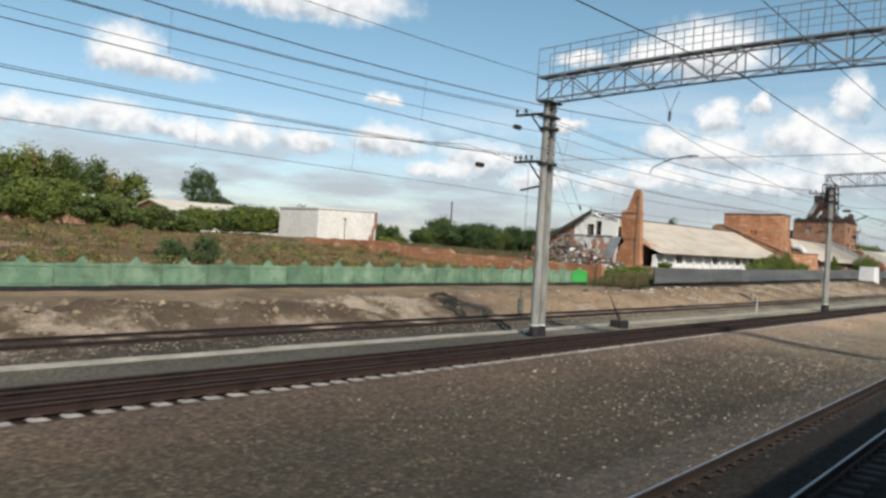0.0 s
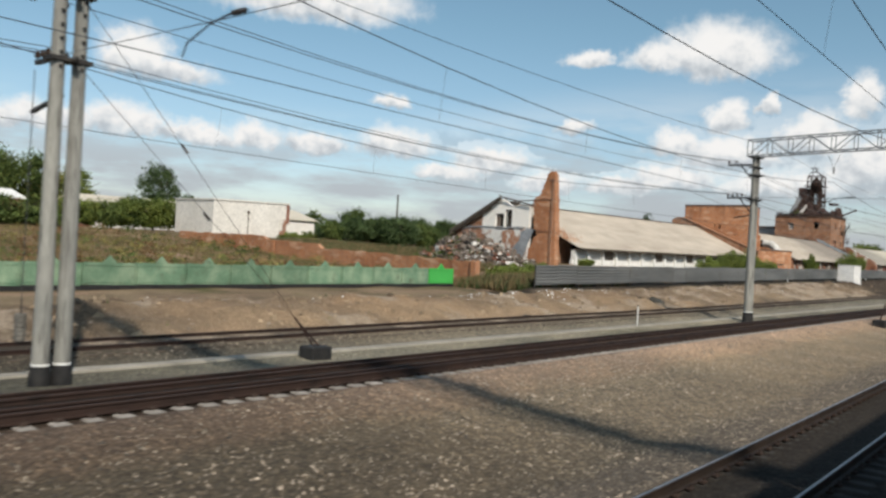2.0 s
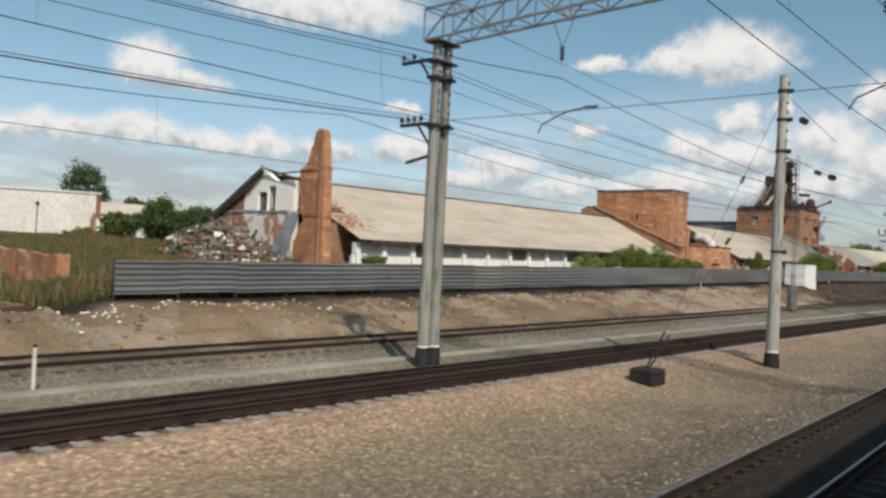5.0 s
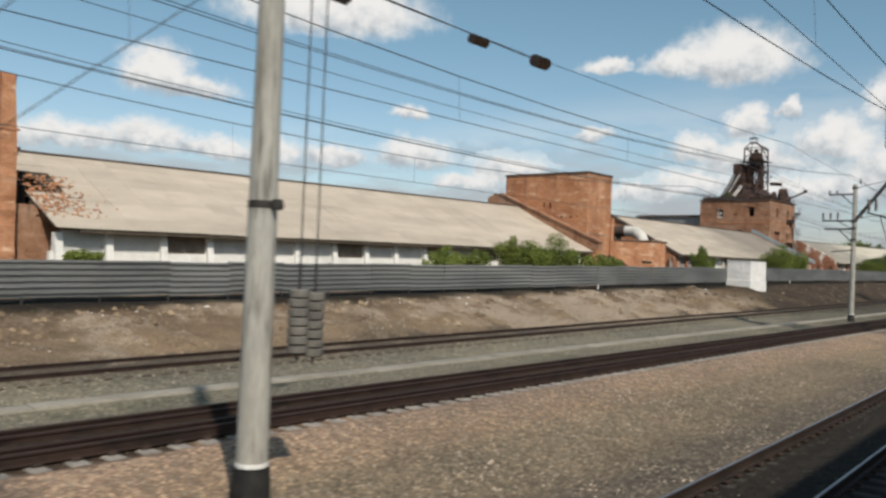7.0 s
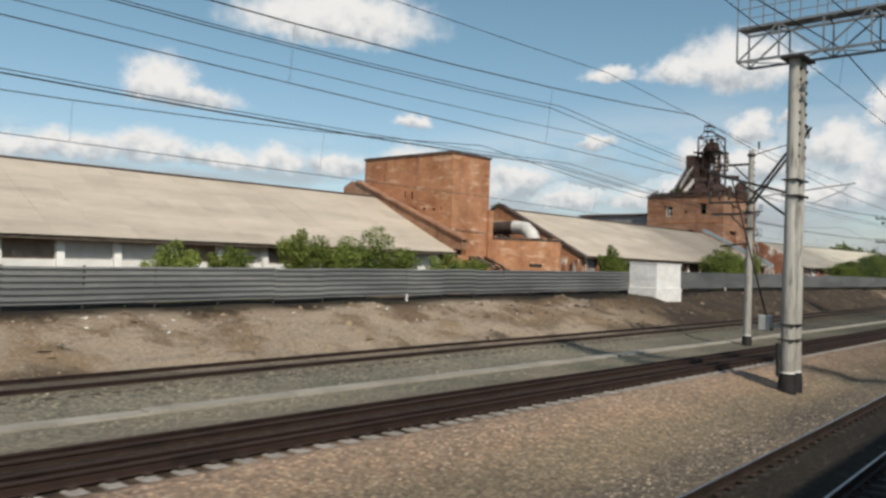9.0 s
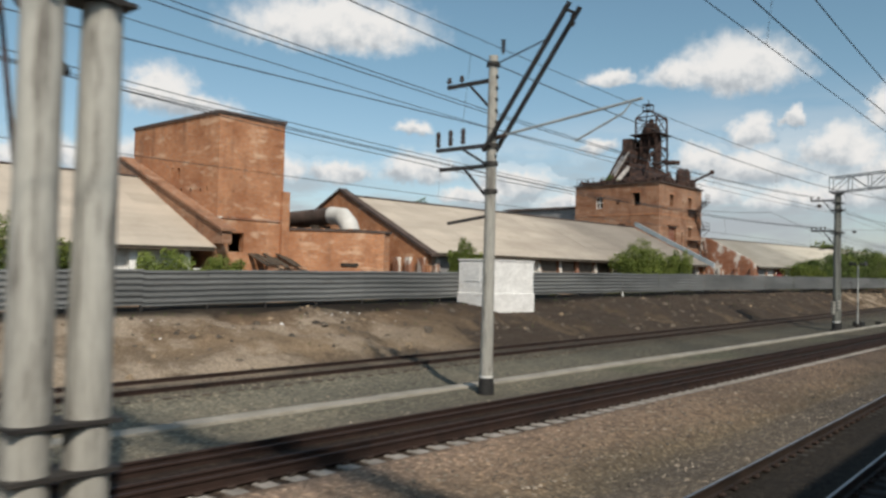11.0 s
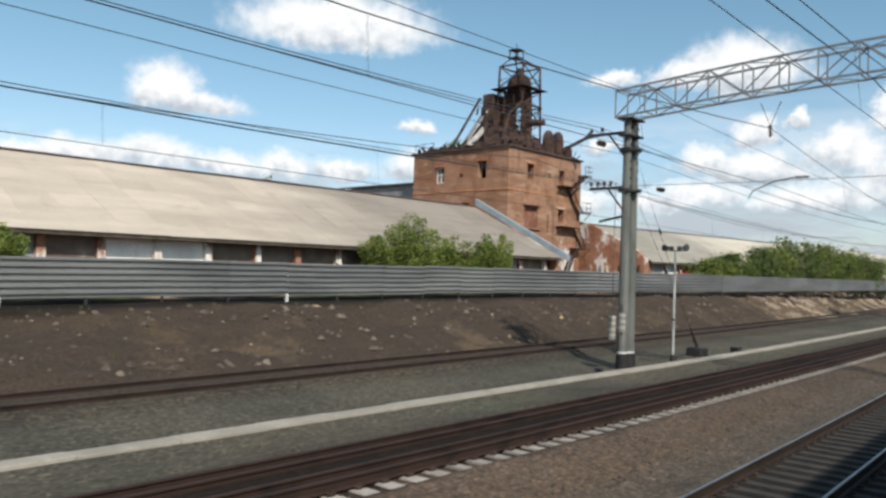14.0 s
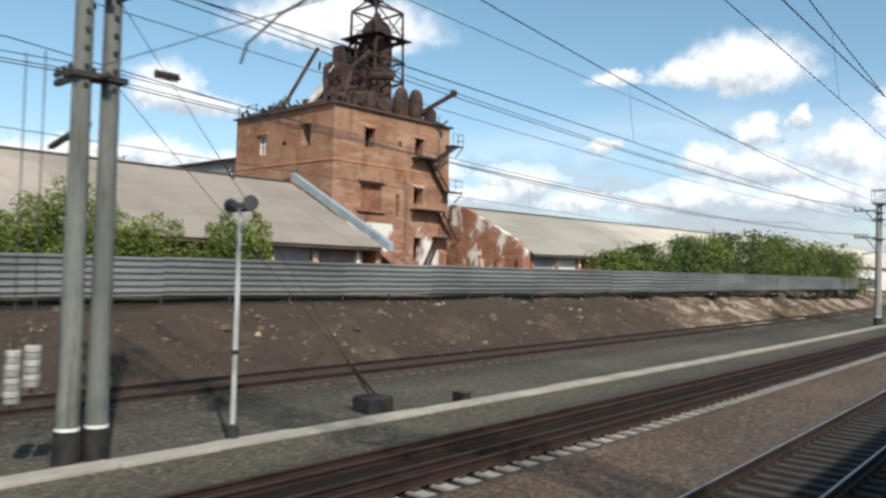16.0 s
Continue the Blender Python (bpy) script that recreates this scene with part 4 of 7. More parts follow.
# ---- the train whose flank the camera follows ----
def coach(y0, y1):
    ym = (y0 + y1) / 2
    c = thing("passenger_coach", (near_x(ym) + 5.63, ym, near_top(ym)), "dark blue passenger coach standing on its track", "railway coach", "coaches of the train")
    line = lambda y: near_x(y) + 5.63

    def shell(name, cut, mat, label=""):
        part(name, Geo().loft([[(line(y) + u, y, near_top(y) + z) for u, z in cut] for y in (y0, (y0 * 2 + y1) / 3, (y0 + y1 * 2) / 3, y1)]), mat, c, label, smooth=30)

    shell("body", [(-1.52, 1.15), (1.52, 1.15), (1.54, 2.6), (1.5, 4.05), (-1.5, 4.05), (-1.54, 2.6)], COACH_PAINT)
    shell("roof", [(-1.5, 4.054), (1.5, 4.054), (1.25, 4.42), (0.6, 4.66), (0, 4.7), (-0.6, 4.66), (-1.25, 4.42)], TRUSS, "grey arched roof")
    shell("underframe", [(-1.2, 0.62), (1.2, 0.62), (1.3, 1.146), (-1.3, 1.146)], STEEL)
    for off in (3.2, y1 - y0 - 3.2):
        for s in (-1.2, 1.2):
            y = y0 + off + s
            g = Geo()
            for q in (-0.79, 0.79):
                g.turned((line(y) + q, y, near_top(y) + 0.475), [(0.475, -0.06), (0.475, 0.06)], 20, "x")
            g.tube((line(y) - 0.85, y, near_top(y) + 0.475), (line(y) + 0.85, y, near_top(y) + 0.475), 0.08)
            part("wheelset", g, STEEL, c)


for k in range(11):
    coach(-40 + 24.6 * k, -40 + 24.6 * k + 24.0)


def sagging(g, p, q, sag, r=0.011, n=10):
    p, q = Vector(p), Vector(q)
    side = (q - p).cross(Vector((0, 0, 1))).normalized() * r
    up = Vector((0, 0, r))
    rings = []
    for k in range(n + 1):
        f = k / n
        o = p.lerp(q, f) - Vector((0, 0, 4 * sag * f * (1 - f)))
        rings.append([o - side, o - up, o + side, o + up])
    if g is not None:
        g.loft(rings)
    return rings


# ---- catenary posts and gantries ----
def post(root, x, y, z0, z1, r0, r1, ring=0.55, wide=0.05, mat=None):
    g = Geo()
    n = 14
    rows = [(r0 + (r1 - r0) * k / 6, z0 + ring + (z1 - z0 - ring) * k / 6) for k in range(7)]
    p = part("post", g.turned((x, y, 0), [(r, z) for r, z in rows], n), mat or CONCRETE, root, "tapered spun concrete post", smooth=40)
    part("foot", Geo().turned((x, y, 0), [(r0 + wide, z0 - 0.3), (r0 + wide * 0.95, z0 + ring * 0.5), (r0 + 0.02, z0 + ring - 0.004)], n), TAR, p, "black tarred foot", smooth=40)
    part("painted_ring", Geo().turned((x, y, 0), [(r0 + 0.008, z0 + ring), (r0 + 0.006, z0 + ring + 0.06)], n), WHITE_BAND, p, "white painted ring", smooth=40)
    bolts = Geo()
    for k in range(9):
        z = z1 - 0.3 - 0.33 * k
        bolts.box(x + r1 - 0.03, x + r1 + 0.035, y - 0.04, y + 0.04, z - 0.045, z + 0.045)
    tagged(part("step_sockets", bolts, TAR, p), kind="stuff")
    return p


def insulator(g, p, d, n=4, r=0.11, gap=0.10):
    """A string of discs from p along the direction d."""
    p, d = Vector(p), Vector(d).normalized()
    for k in range(n):
        o = p + d * gap * k
        g.tube(o, o + d * gap * 0.35, r, r * 0.55, 9)
        g.tube(o + d * gap * 0.35, o + d * gap, r * 0.32, r * 0.32, 6)


def pin_insulator(g, p):
    x, y, z = p
    g.turned((x, y, z), [(0.02, 0), (0.02, 0.08), (0.075, 0.08), (0.085, 0.13), (0.05, 0.16), (0.065, 0.2), (0.03, 0.25)], 8)


def side_arm(root, x, y, z, reach, drop=0.95, pins=(), name="bracket"):
    """A field-side bracket of channel steel with its strut."""
    g = Geo()
    g.bar((x, y, z), (x - reach, y, z), 0.09, 0.11)
    g.bar((x - reach * 0.5, y, z - 0.05), (x - 0.1, y, z - drop), 0.06, 0.06)
    b = part(name, g, STEEL, root, "dark steel channel bracket")
    if pins:
        for d in pins:
            i = Geo()
            pin_insulator(i, (x - d, y, z + 0.05))
            part("pin_insulator", i, PORCELAIN, b)
    return b


def truss(root, x0, x1, y, z0, z1, w, railing=0.0, chord=0.07, bay=1.25, camber=0.0):
    """A box lattice girder across the tracks, its bays laced on four sides."""
    n = int((x1 - x0) / bay)

    def at(f, yy, z):
        """A place on the girder, which arches a little towards the middle of its span."""
        return (x0 + (x1 - x0) * f, yy, z + camber * math.sin(math.pi * f))

    for yy in (y - w / 2, y + w / 2):
        for z in (z0, z1):
            g = Geo()
            rings = []
            for k in range(13):
                px, py, pz = at(k / 12, yy, z)
                rings.append([(px, py - chord / 2, pz - chord / 2), (px, py + chord / 2, pz - chord / 2), (px, py + chord / 2, pz + chord / 2), (px, py - chord / 2, pz + chord / 2)])
            part("chord", g.loft(rings), TRUSS, root, "grey painted angle-steel chord")
    g = Geo()
    for k in range(n + 1):
        a, b = k / n, (k + 1) / n
        for yy in (y - w / 2, y + w / 2):
            g.bar(at(a, yy, z0), at(a, yy, z1), 0.045, 0.045)
            if k < n:
                g.bar(at(a, yy, z1 if k % 2 else z0), at(b, yy, z0 if k % 2 else z1), 0.045, 0.045)
        for z in (z0, z1):
            g.bar(at(a, y - w / 2, z), at(a, y + w / 2, z), 0.04, 0.04)
            if k < n:
                g.bar(at(a, y + (w / 2 if k % 2 else -w / 2), z), at(b, y + (-w / 2 if k % 2 else w / 2), z), 0.03, 0.03)
    tagged(part("lacing", g, TRUSS, root, "thin grey lattice bars"), kind="stuff")
    if railing:
        g = Geo()
        m = int((x1 - x0) / 0.78)
        for yy in (y - w / 2, y + w / 2):
            for k in range(m + 1):
                g.bar(at(k / m, yy, z1), at(k / m, yy, z1 + railing), 0.03, 0.03)
                if k < m:
                    g.bar(at(k / m, yy, z1 + railing), at((k + 1) / m, yy, z1 + railing), 0.035, 0.035)
                    g.bar(at(k / m, yy, z1 + railing * 0.5), at((k + 1) / m, yy, z1 + railing * 0.5), 0.022, 0.022)
        tagged(part("railing", g, TRUSS, root, "walkway railing on top of the girder"), kind="stuff")
        part("walkway", Geo().loft([[(px, y - 0.3, pz + 0.04), (px, y + 0.3, pz + 0.04), (px, y + 0.3, pz + 0.07), (px, y - 0.3, pz + 0.07)] for px, py, pz in (at(k / 12, y, z1) for k in range(13))]), TRUSS, root)


def weight_stack(x, y, z0, z1, top, pale=False):
    t = thing("tension_weight", (x, y, z0), "hanging stack of concrete tensioning weights on a rod", "tension weight", "tension weights")
    n = max(4, int(round((z1 - z0) / 0.118)))
    for k in range(n):
        z = z0 + (z1 - z0) * k / n
        d = random.uniform(-0.012, 0.012)
        part("disc", Geo().turned((x + d, y - d, z), [(0.118, 0.0), (0.135, 0.014), (0.135, 0.096), (0.118, 0.11)], 14), (CONCRETE if k % 2 else CONCRETE_GREY) if pale else WEIGHT, t, smooth=40)
    part("rod", Geo().tube((x, y, z0 - 0.1), (x, y, z1 + 0.35), 0.02), STEEL, t)
    part("rope", Geo().tube((x, y, z1 + 0.35), (x, y, top), 0.012, n=5), WIRE, t)
    return t


def gantry(x, y, zb, z_beam, x_end, railing, label, camber=0.3, shade=None):
    root = thing("gantry", (x, y, zb), label, "catenary gantry", "catenary gantries")
    for d in (-0.26, 0.26):
        post(root, x, y + d, zb, z_beam, 0.205, 0.15, mat=shade or CONCRETE_GREY)
    xe = x_end
    for d in (-0.26, 0.26):
        post(root, xe, y + d, ground_z(xe, y), z_beam, 0.205, 0.15, mat=CONCRETE_GREY)
    part("clamp_band", Geo().box(x - 0.26, x + 0.26, y - 0.52, y + 0.52, z_beam - 0.65, z_beam - 0.58), STEEL, root)
    part("head_clamp", Geo().box(x - 0.3, x + 0.3, y - 0.55, y + 0.55, z_beam, z_beam + 0.07), STEEL, root)
    part("head_clamp", Geo().box(xe - 0.3, xe + 0.3, y - 0.55, y + 0.55, z_beam, z_beam + 0.07), STEEL, root)
    truss(root, x - 0.45, xe + 0.45, y, z_beam + 0.11, z_beam + 1.16, 0.95, railing, camber=camber)
    side_arm(root, x - 0.1, y, z_beam - 0.42, 1.75, 1.0, (1.7, 1.2))
    side_arm(root, x - 0.1, y, z_beam - 2.6, 1.7, 1.0, (1.65, 1.35, 1.05, 0.75))
    part("foot_rest", Geo().bar((x - 0.05, y - 0.3, z_beam - 3.75), (x - 1.15, y - 0.3, z_beam - 3.95), 0.1, 0.08), STEEL, root)
    for z in (z_beam - 1.15, z_beam - 2.75):
        bands = Geo()
        bands.box(x - 0.22, x + 0.22, y - 0.5, y + 0.5, z - 0.05, z + 0.05)
        insulator(bands, (x + 0.22, y, z), (1, 0, 0), 3, 0.08)
        insulator(bands, (x - 0.22, y, z), (-1, 0, 0), 3, 0.08)
        part("clamp_band", bands, STEEL, root)
    for line in (lambda q: -11.45 + bend(q), near_x):
        xx = line(y)
        z = z_beam - 1.15
        g, links = Geo(), Geo()
        for s in (-0.35, 0.35):
            links.tube((xx + s, y, z_beam + 0.1), (xx, y, z + 0.42), 0.012, n=5)
        insulator(g, (xx, y, z + 0.42), (0, 0, -1), 4, 0.095, 0.1)
        part("insulator_string", g, PORCELAIN, root, "dark hanging insulators")
        part("hanger", links, WIRE, root)
    # lower cross-span cable with bent steady arms that hold the contact wires
    c = Geo()
    zc = z_beam - 2.55
    sagging(c, (x + 0.2, y, zc), (xe - 0.2, y, zc), 0.12, 0.010, 12)
    part("cross_span", c, WIRE, root, "thin transverse cable")
    for line in (lambda q: -11.45 + bend(q), near_x):
        xx, arms = line(y), Geo()
        insulator(arms, (xx + 0.9, y, zc - 0.02), (1, 0, 0), 4, 0.06, 0.11)
        arms.tube((xx + 0.95, y, zc), (xx + 0.15, y, zc - 0.12), 0.022, n=6)
        arms.tube((xx + 0.15, y, zc - 0.12), (xx - 0.55, y - 0.05, zc - 0.42), 0.02, n=6)
        arms.tube((xx - 0.55, y - 0.05, zc - 0.42), (xx - 0.7, y - 0.05, zc - 0.68), 0.018, n=6)
        part("steady_arm", arms, STEEL, root, "bent dark steady arm")
    return root


SPANS = [-14.0, 30.8, 75.6, 125.4, 182.9, 247.4]
gantry(-17.2, 31.0, level(30.8) - 0.88, 9.5, 7.6, 1.25, "concrete twin-post gantry with a railed lattice girder over the tracks", 0.45)
gantry(-16.2, 75.6, level(75.6) - 0.66, 9.95, 7.2, 0.0, "concrete twin-post gantry with a grey lattice girder over the tracks")
gantry(-17.85, 182.9, level(182.9) - 0.42, 9.55, 2.6, 0.0, "concrete twin-post gantry toned for cloud shade, with tension weights and a grey lattice girder", 0.5, CONCRETE_SHADED)
gantry(-20.9, 247.4, level(247.4) - 0.2, 9.9, -2.0, 0.0, "distant concrete gantry over the bending tracks")
gantry(-17.3, -14.0, level(-14) - 0.5, 9.4, 7.8, 0.0, "concrete twin-post gantry standing behind the start of the walk")


def near_gantry():
    """The twin posts between the tracks that carry a short railed girder over the train's side."""
    x, y, zb, zt = -7.95, 125.05, ground_z(-7.95, 125.05), 9.75
    root = thing("gantry", (x, y, zb), "twin concrete posts between tracks under a railed lattice girder", "catenary gantry", "catenary gantries")
    for d in (-0.27, 0.27):
        post(root, x, y + d, zb, zt, 0.215, 0.165)
        post(root, 6.4, y + d, ground_z(6.4, y), zt, 0.215, 0.165)
    truss(root, x - 1.7, 7.0, y, zt + 0.1, zt + 1.15, 0.95, 1.2)
    part("head_clamp", Geo().box(x - 0.32, x + 0.32, y - 0.6, y + 0.6, zt, zt + 0.07), STEEL, root)
    g = Geo()
    z = 6.44
    for d in (-0.3, 0.3):
        g.bar((x + 0.3, y + d, z - 0.84), (x - 2.6, y + d * 0.4, z), 0.07, 0.07)
    g.bar((x - 0.1, y, z - 1.5), (x - 1.7, y, z - 0.3), 0.06, 0.06)
    sw = part("switch_bracket", g, STEEL, root, "dark steel bracket of a line switch")
    for k in (0.0, 0.34):
        i = Geo()
        i.turned((x - 2.5 + k, y, z + 0.06), [(0.05, 0), (0.085, 0.05), (0.06, 0.12), (0.085, 0.18), (0.06, 0.26), (0.085, 0.32), (0.06, 0.40), (0.085, 0.46), (0.05, 0.55)], 10)
        part("post_insulator", i, PORCELAIN, sw, "brown ribbed insulator")
    part("switch_bar", Geo().box(x - 2.6, x - 2.1, y - 0.06, y + 0.06, z + 0.6, z + 0.68), STEEL, sw)
    part("drive_rod", Geo().tube((x - 1.95, y, z - 0.2), (x - 0.8, y + 0.1, 1.95), 0.03, n=6), RUST, root, "long rusty switch rod")
    b = Geo().box(x - 0.98, x - 0.6, y - 0.1, y + 0.22, 1.5, 1.98, 0.03)
    b.box(x - 0.6, x - 0.1, y, y + 0.1, 1.62, 1.72)
    part("drive_box", b, LAMP_POST, root, "grey switch drive box")
    for zz in (1.3, 1.75, 5.62, 6.1):
        part("clamp_band", Geo().box(x - 0.235, x + 0.235, y - 0.5, y + 0.5, zz - 0.02, zz + 0.02), STEEL, root)
    part("feed_cable", Geo().tube((x - 0.2, y - 0.5, 0.2), (x - 0.23, y - 0.5, 1.2), 0.06), TAR, root)


near_gantry()


def single_post():
    x, y = -7.85, 84.15
    zb = ground_z(x, y)
    root = thing("catenary_post", (x, y, zb), "single pale concrete anchor post between the tracks", "catenary post", "catenary posts")
    post(root, x, y, zb, 9.75, 0.215, 0.15, 0.5)
    for z in (9.2, 7.1, 8.2, 3.6):
        g = Geo().turned((x, y, z), [(0.2, -0.05), (0.2, 0.05)], 12)
        g.turned((x + 0.25, y + 0.05, z - 0.02), [(0.07, -0.05), (0.09, 0.0), (0.07, 0.09)], 8)
        part("clamp_band", g, STEEL, root, smooth=40)
    for z, zz in ((9.15, 8.35), (7.0, 6.86)):
        part("tie_wire", Geo().tube((x, y, z), (x - 0.02, y + 6.6, zz), 0.012, n=5), WIRE, root)


single_post()
weight_stack(-7.4, 84.47, 1.64, 2.50, 7.0)
weight_stack(-7.4, 84.74, 1.58, 2.46, 7.0)
weight_stack(-17.85, 30.5, -0.05, 0.62, 6.5)
weight_stack(-17.45, 181.85, 1.35, 2.05, 7.0, True)
weight_stack(-17.75, 181.65, 1.05, 1.95, 7.0, True)


def jib_post():
    """A single post with a slanted twin jib and a cantilever over the second track."""
    x, y = -15.05, 140.05
    zb = ground_z(x, y)
    root = thing("catenary_post", (x, y, zb), "concrete post with a slanted black twin jib and switch gear", "catenary post", "catenary posts")
    post(root, x, y, zb, 9.55, 0.19, 0.135, 0.5)
    g = Geo()
    for d in (-0.26, 0.26):
        g.bar((x - 0.1, y + d, 6.75), (x + 2.75, y + d, 10.5), 0.1, 0.1)
    g.bar((x + 2.6, y - 0.3, 10.35), (x + 2.6, y + 0.3, 10.35), 0.06, 0.06)
    g.bar((x + 0.1, y - 0.3, 6.95), (x + 0.1, y + 0.3, 6.95), 0.08, 0.08)
    part("jib", g, STEEL, root, "black twin steel jib")
    part("tie_rod", Geo().tube((x + 0.12, y, 9.3), (x + 2.0, y, 9.75), 0.022, n=6), STEEL, root)
    c = Geo().tube((x + 0.5, y, 7.2), (x + 4.9, y - 0.2, 7.65), 0.035, n=7)
    c.tube((x + 4.4, y - 0.2, 7.35), (x + 3.0, y - 0.25, 6.75), 0.025, n=6)
    c.tube((x + 4.4, y - 0.2, 7.35), (x + 4.6, y - 0.2, 7.6), 0.02, n=6)
    part("cantilever", c, LAMP_POST, root, "grey tube cantilever")
    for p, d in (((x + 0.2, y, 7.15), (1, 0, 0.1)), ((x + 2.7, y, 10.3), (0, 0, -1)), ((x + 0.35, y, 9.95), (0, 0, -1))):
        i = Geo()
        insulator(i, p, d, 4, 0.085)
        part("insulator_string", i, PORCELAIN, root)
    for k in (0, 0.5, 1.0):
        i = Geo()
        i.turned((x - 2.1 + k, y, 7.05 + 0.02 * k), [(0.05, 0), (0.08, 0.06), (0.05, 0.13), (0.08, 0.2), (0.05, 0.28), (0.08, 0.36), (0.04, 0.48)], 9)
        part("post_insulator", i, PORCELAIN, root)
    side_arm(root, x, y, 8.85, 1.75, 0.8, (1.7, 1.2))
    side_arm(root, x, y, 6.95, 2.15, 0.6)
    side_arm(root, x, y, 6.35, 2.0, 0.95)
    f = Geo().bar((x, y - 0.25, 4.85), (x - 1.35, y - 0.3, 4.68), 0.09, 0.08)
    part("foot_rest", f, STEEL, root)
    for z in (9.3, 6.9, 6.4, 5.6):
        part("clamp_band", Geo().turned((x, y, z), [(0.2, -0.06), (0.2, 0.06)], 12), STEEL, root)


jib_post()


def anchor(x, y, tops, label="dark concrete guy anchor block with rusty rods"):
    z = ground_z(x, y)
    t = thing("guy_anchor", (x, y, z), label, "anchor block", "guy anchors")
    part("block", Geo().box(x - 0.36, x + 0.36, y - 0.42, y + 0.42, z - 0.2, z + 0.40, 0.05), TAR, t, "tarred concrete block")
    for k, p in enumerate(tops):
        g = Geo()
        a = Vector((x, y + (k - 0.5) * 0.2, z + 0.4))
        d = (Vector(p) - a).normalized()
        g.tube(a, a + d * 1.3, 0.032, n=6)
        g.tube(a + d * 1.3, p, 0.008, n=5)
        part("guy_rod", g, RUST, t, "rusty guy rod with its wire")
    for k, p in enumerate(tops):
        i = Geo()
        a = Vector((x, y, z + 0.4))
        d = Vector(p) - a
        insulator(i, a + d * (0.62 - 0.1 * k), d, 3, 0.06)
        part("guy_insulator", i, PORCELAIN, t)


anchor(-17.5, 39.6, [(-17.15, 31.2, 8.4), (-17.15, 31.2, 6.7)])
anchor(-8.55, 76.25, [(-7.75, 84.2, 9.2), (-7.75, 84.2, 7.1)])
anchor(-18.4, 190.5, [(-17.85, 183.2, 8.4), (-17.85, 183.2, 6.8)])


# ---- overhead wires ----
def catenary(line, z_of, label, zig=0.25):
    root = thing("catenary_line", (line(60), 60, z_of(60)), label, "overhead line", "catenary lines")
    high, low, drops = [], [], Geo()
    ys = [-60.0] + SPANS + [310.0]
    for k, (a, b) in enumerate(zip(ys, ys[1:])):
        pa, pb = (line(a), a, z_of(a) + 2.05), (line(b), b, z_of(b) + 2.05)
        high += sagging(None, pa, pb, 1.15, 0.014, 12)[1 if k else 0:]
        za, zb = (line(a) + (zig if k % 2 else -zig), a, z_of(a)), (line(b) + (-zig if k % 2 else zig), b, z_of(b))
        low += sagging(None, za, zb, 0.06, 0.010, 8)[1 if k else 0:]
        for j in range(1, 6):
            f = j / 6
            top = Vector(pa).lerp(Vector(pb), f) - Vector((0, 0, 4 * 1.15 * f * (1 - f)))
            foot = Vector(za).lerp(Vector(zb), f) - Vector((0, 0, 4 * 0.06 * f * (1 - f)))
            drops.tube(top, foot, 0.004, n=4, caps=False)
    part("messenger_wire", Geo().loft(high), WIRE, root)
    part("contact_wire", Geo().loft(low), WIRE, root)
    tagged(part("droppers", drops, WIRE, root), kind="stuff")
    return root


catenary(near_x, lambda y: near_top(y) + step(y, [(40, 7.35), (186, 6.95)]), "copper contact wire hung from a sagging messenger over the main track")
catenary(lambda y: near_x(y) + 5.63, lambda y: near_top(y) + 6.3, "copper contact wire hung from a sagging messenger over the train")
catenary(lambda y: -11.45 + bend(y), lambda y: level(y) + 6.35, "copper contact wire hung from a sagging messenger over the brown track")
catenary(third_x, lambda y: level(y) + 6.0, "copper contact wire hung from a sagging messenger over the siding")


def feeder(x_of, z_of, sag, r, label):
    ys, rings = [-60.0] + SPANS + [310.0], []
    for k, (a, b) in enumerate(zip(ys, ys[1:])):
        rings += sagging(None, (x_of(a), a, z_of(a)), (x_of(b), b, z_of(b)), sag, r)[1 if k else 0:]
    return single("feeder_wire", Geo().loft(rings), WIRE, (x_of(60), 60, z_of(60)), label, "wire", "feeder wires")


def pole_x(y):
    return step(y, [(-60, -17.3), (-14, -17.3), (30.8, -17.15), (75.6, -16.25), (125.4, -15.4), (140, -15.1), (182.9, -17.85), (247.4, -20.9), (310, -27)])


def arm_z(y):
    return step(y, [(-60, 9.0), (30.8, 9.1), (75.6, 9.55), (140, 9.0), (182.9, 9.15), (247.4, 9.5), (310, 9.6)])


for dx, dz, sag, r in ((-1.8, 0.25, 0.7, 0.015), (-1.3, 0.25, 0.8, 0.013), (-1.75, -1.95, 0.6, 0.012), (-1.45, -1.95, 0.65, 0.010), (-0.85, -1.95, 0.7, 0.010), (-0.3, -0.9, 0.5, 0.010), (0.6, 1.3, 0.5, 0.012), (8.6, 0.9, 0.7, 0.022)):
    feeder(lambda y, d=dx: pole_x(y) + d, lambda y, d=dz: arm_z(y) + d, sag, r, "dark feeder wire sagging from post to post")

# strain insulators let into the wires beside the first gantry
def wire_insulators():
    for x, y, z, r in ((-19.05, 28.2, 6.47, 0.19), (-18.6, 30.3, 8.44, 0.19), (-19.0, 182.4, 8.72, 0.19), (-17.0, 183.6, 6.9, 0.15), (-7.9, 86.4, 8.56, 0.2), (-7.9, 85.1, 6.76, 0.17), (-7.9, 88.4, 6.85, 0.15), (-7.9, 90.3, 6.87, 0.2)):
        g = Geo()
        insulator(g, (x, y, z), (0, 1, 0), 6, r * 0.62, 0.08)
        single("strain_insulator", g, PORCELAIN, (x, y, z), "grey glass strain insulator in an overhead wire", "insulator", "strain insulators", smooth=50)


wire_insulators()


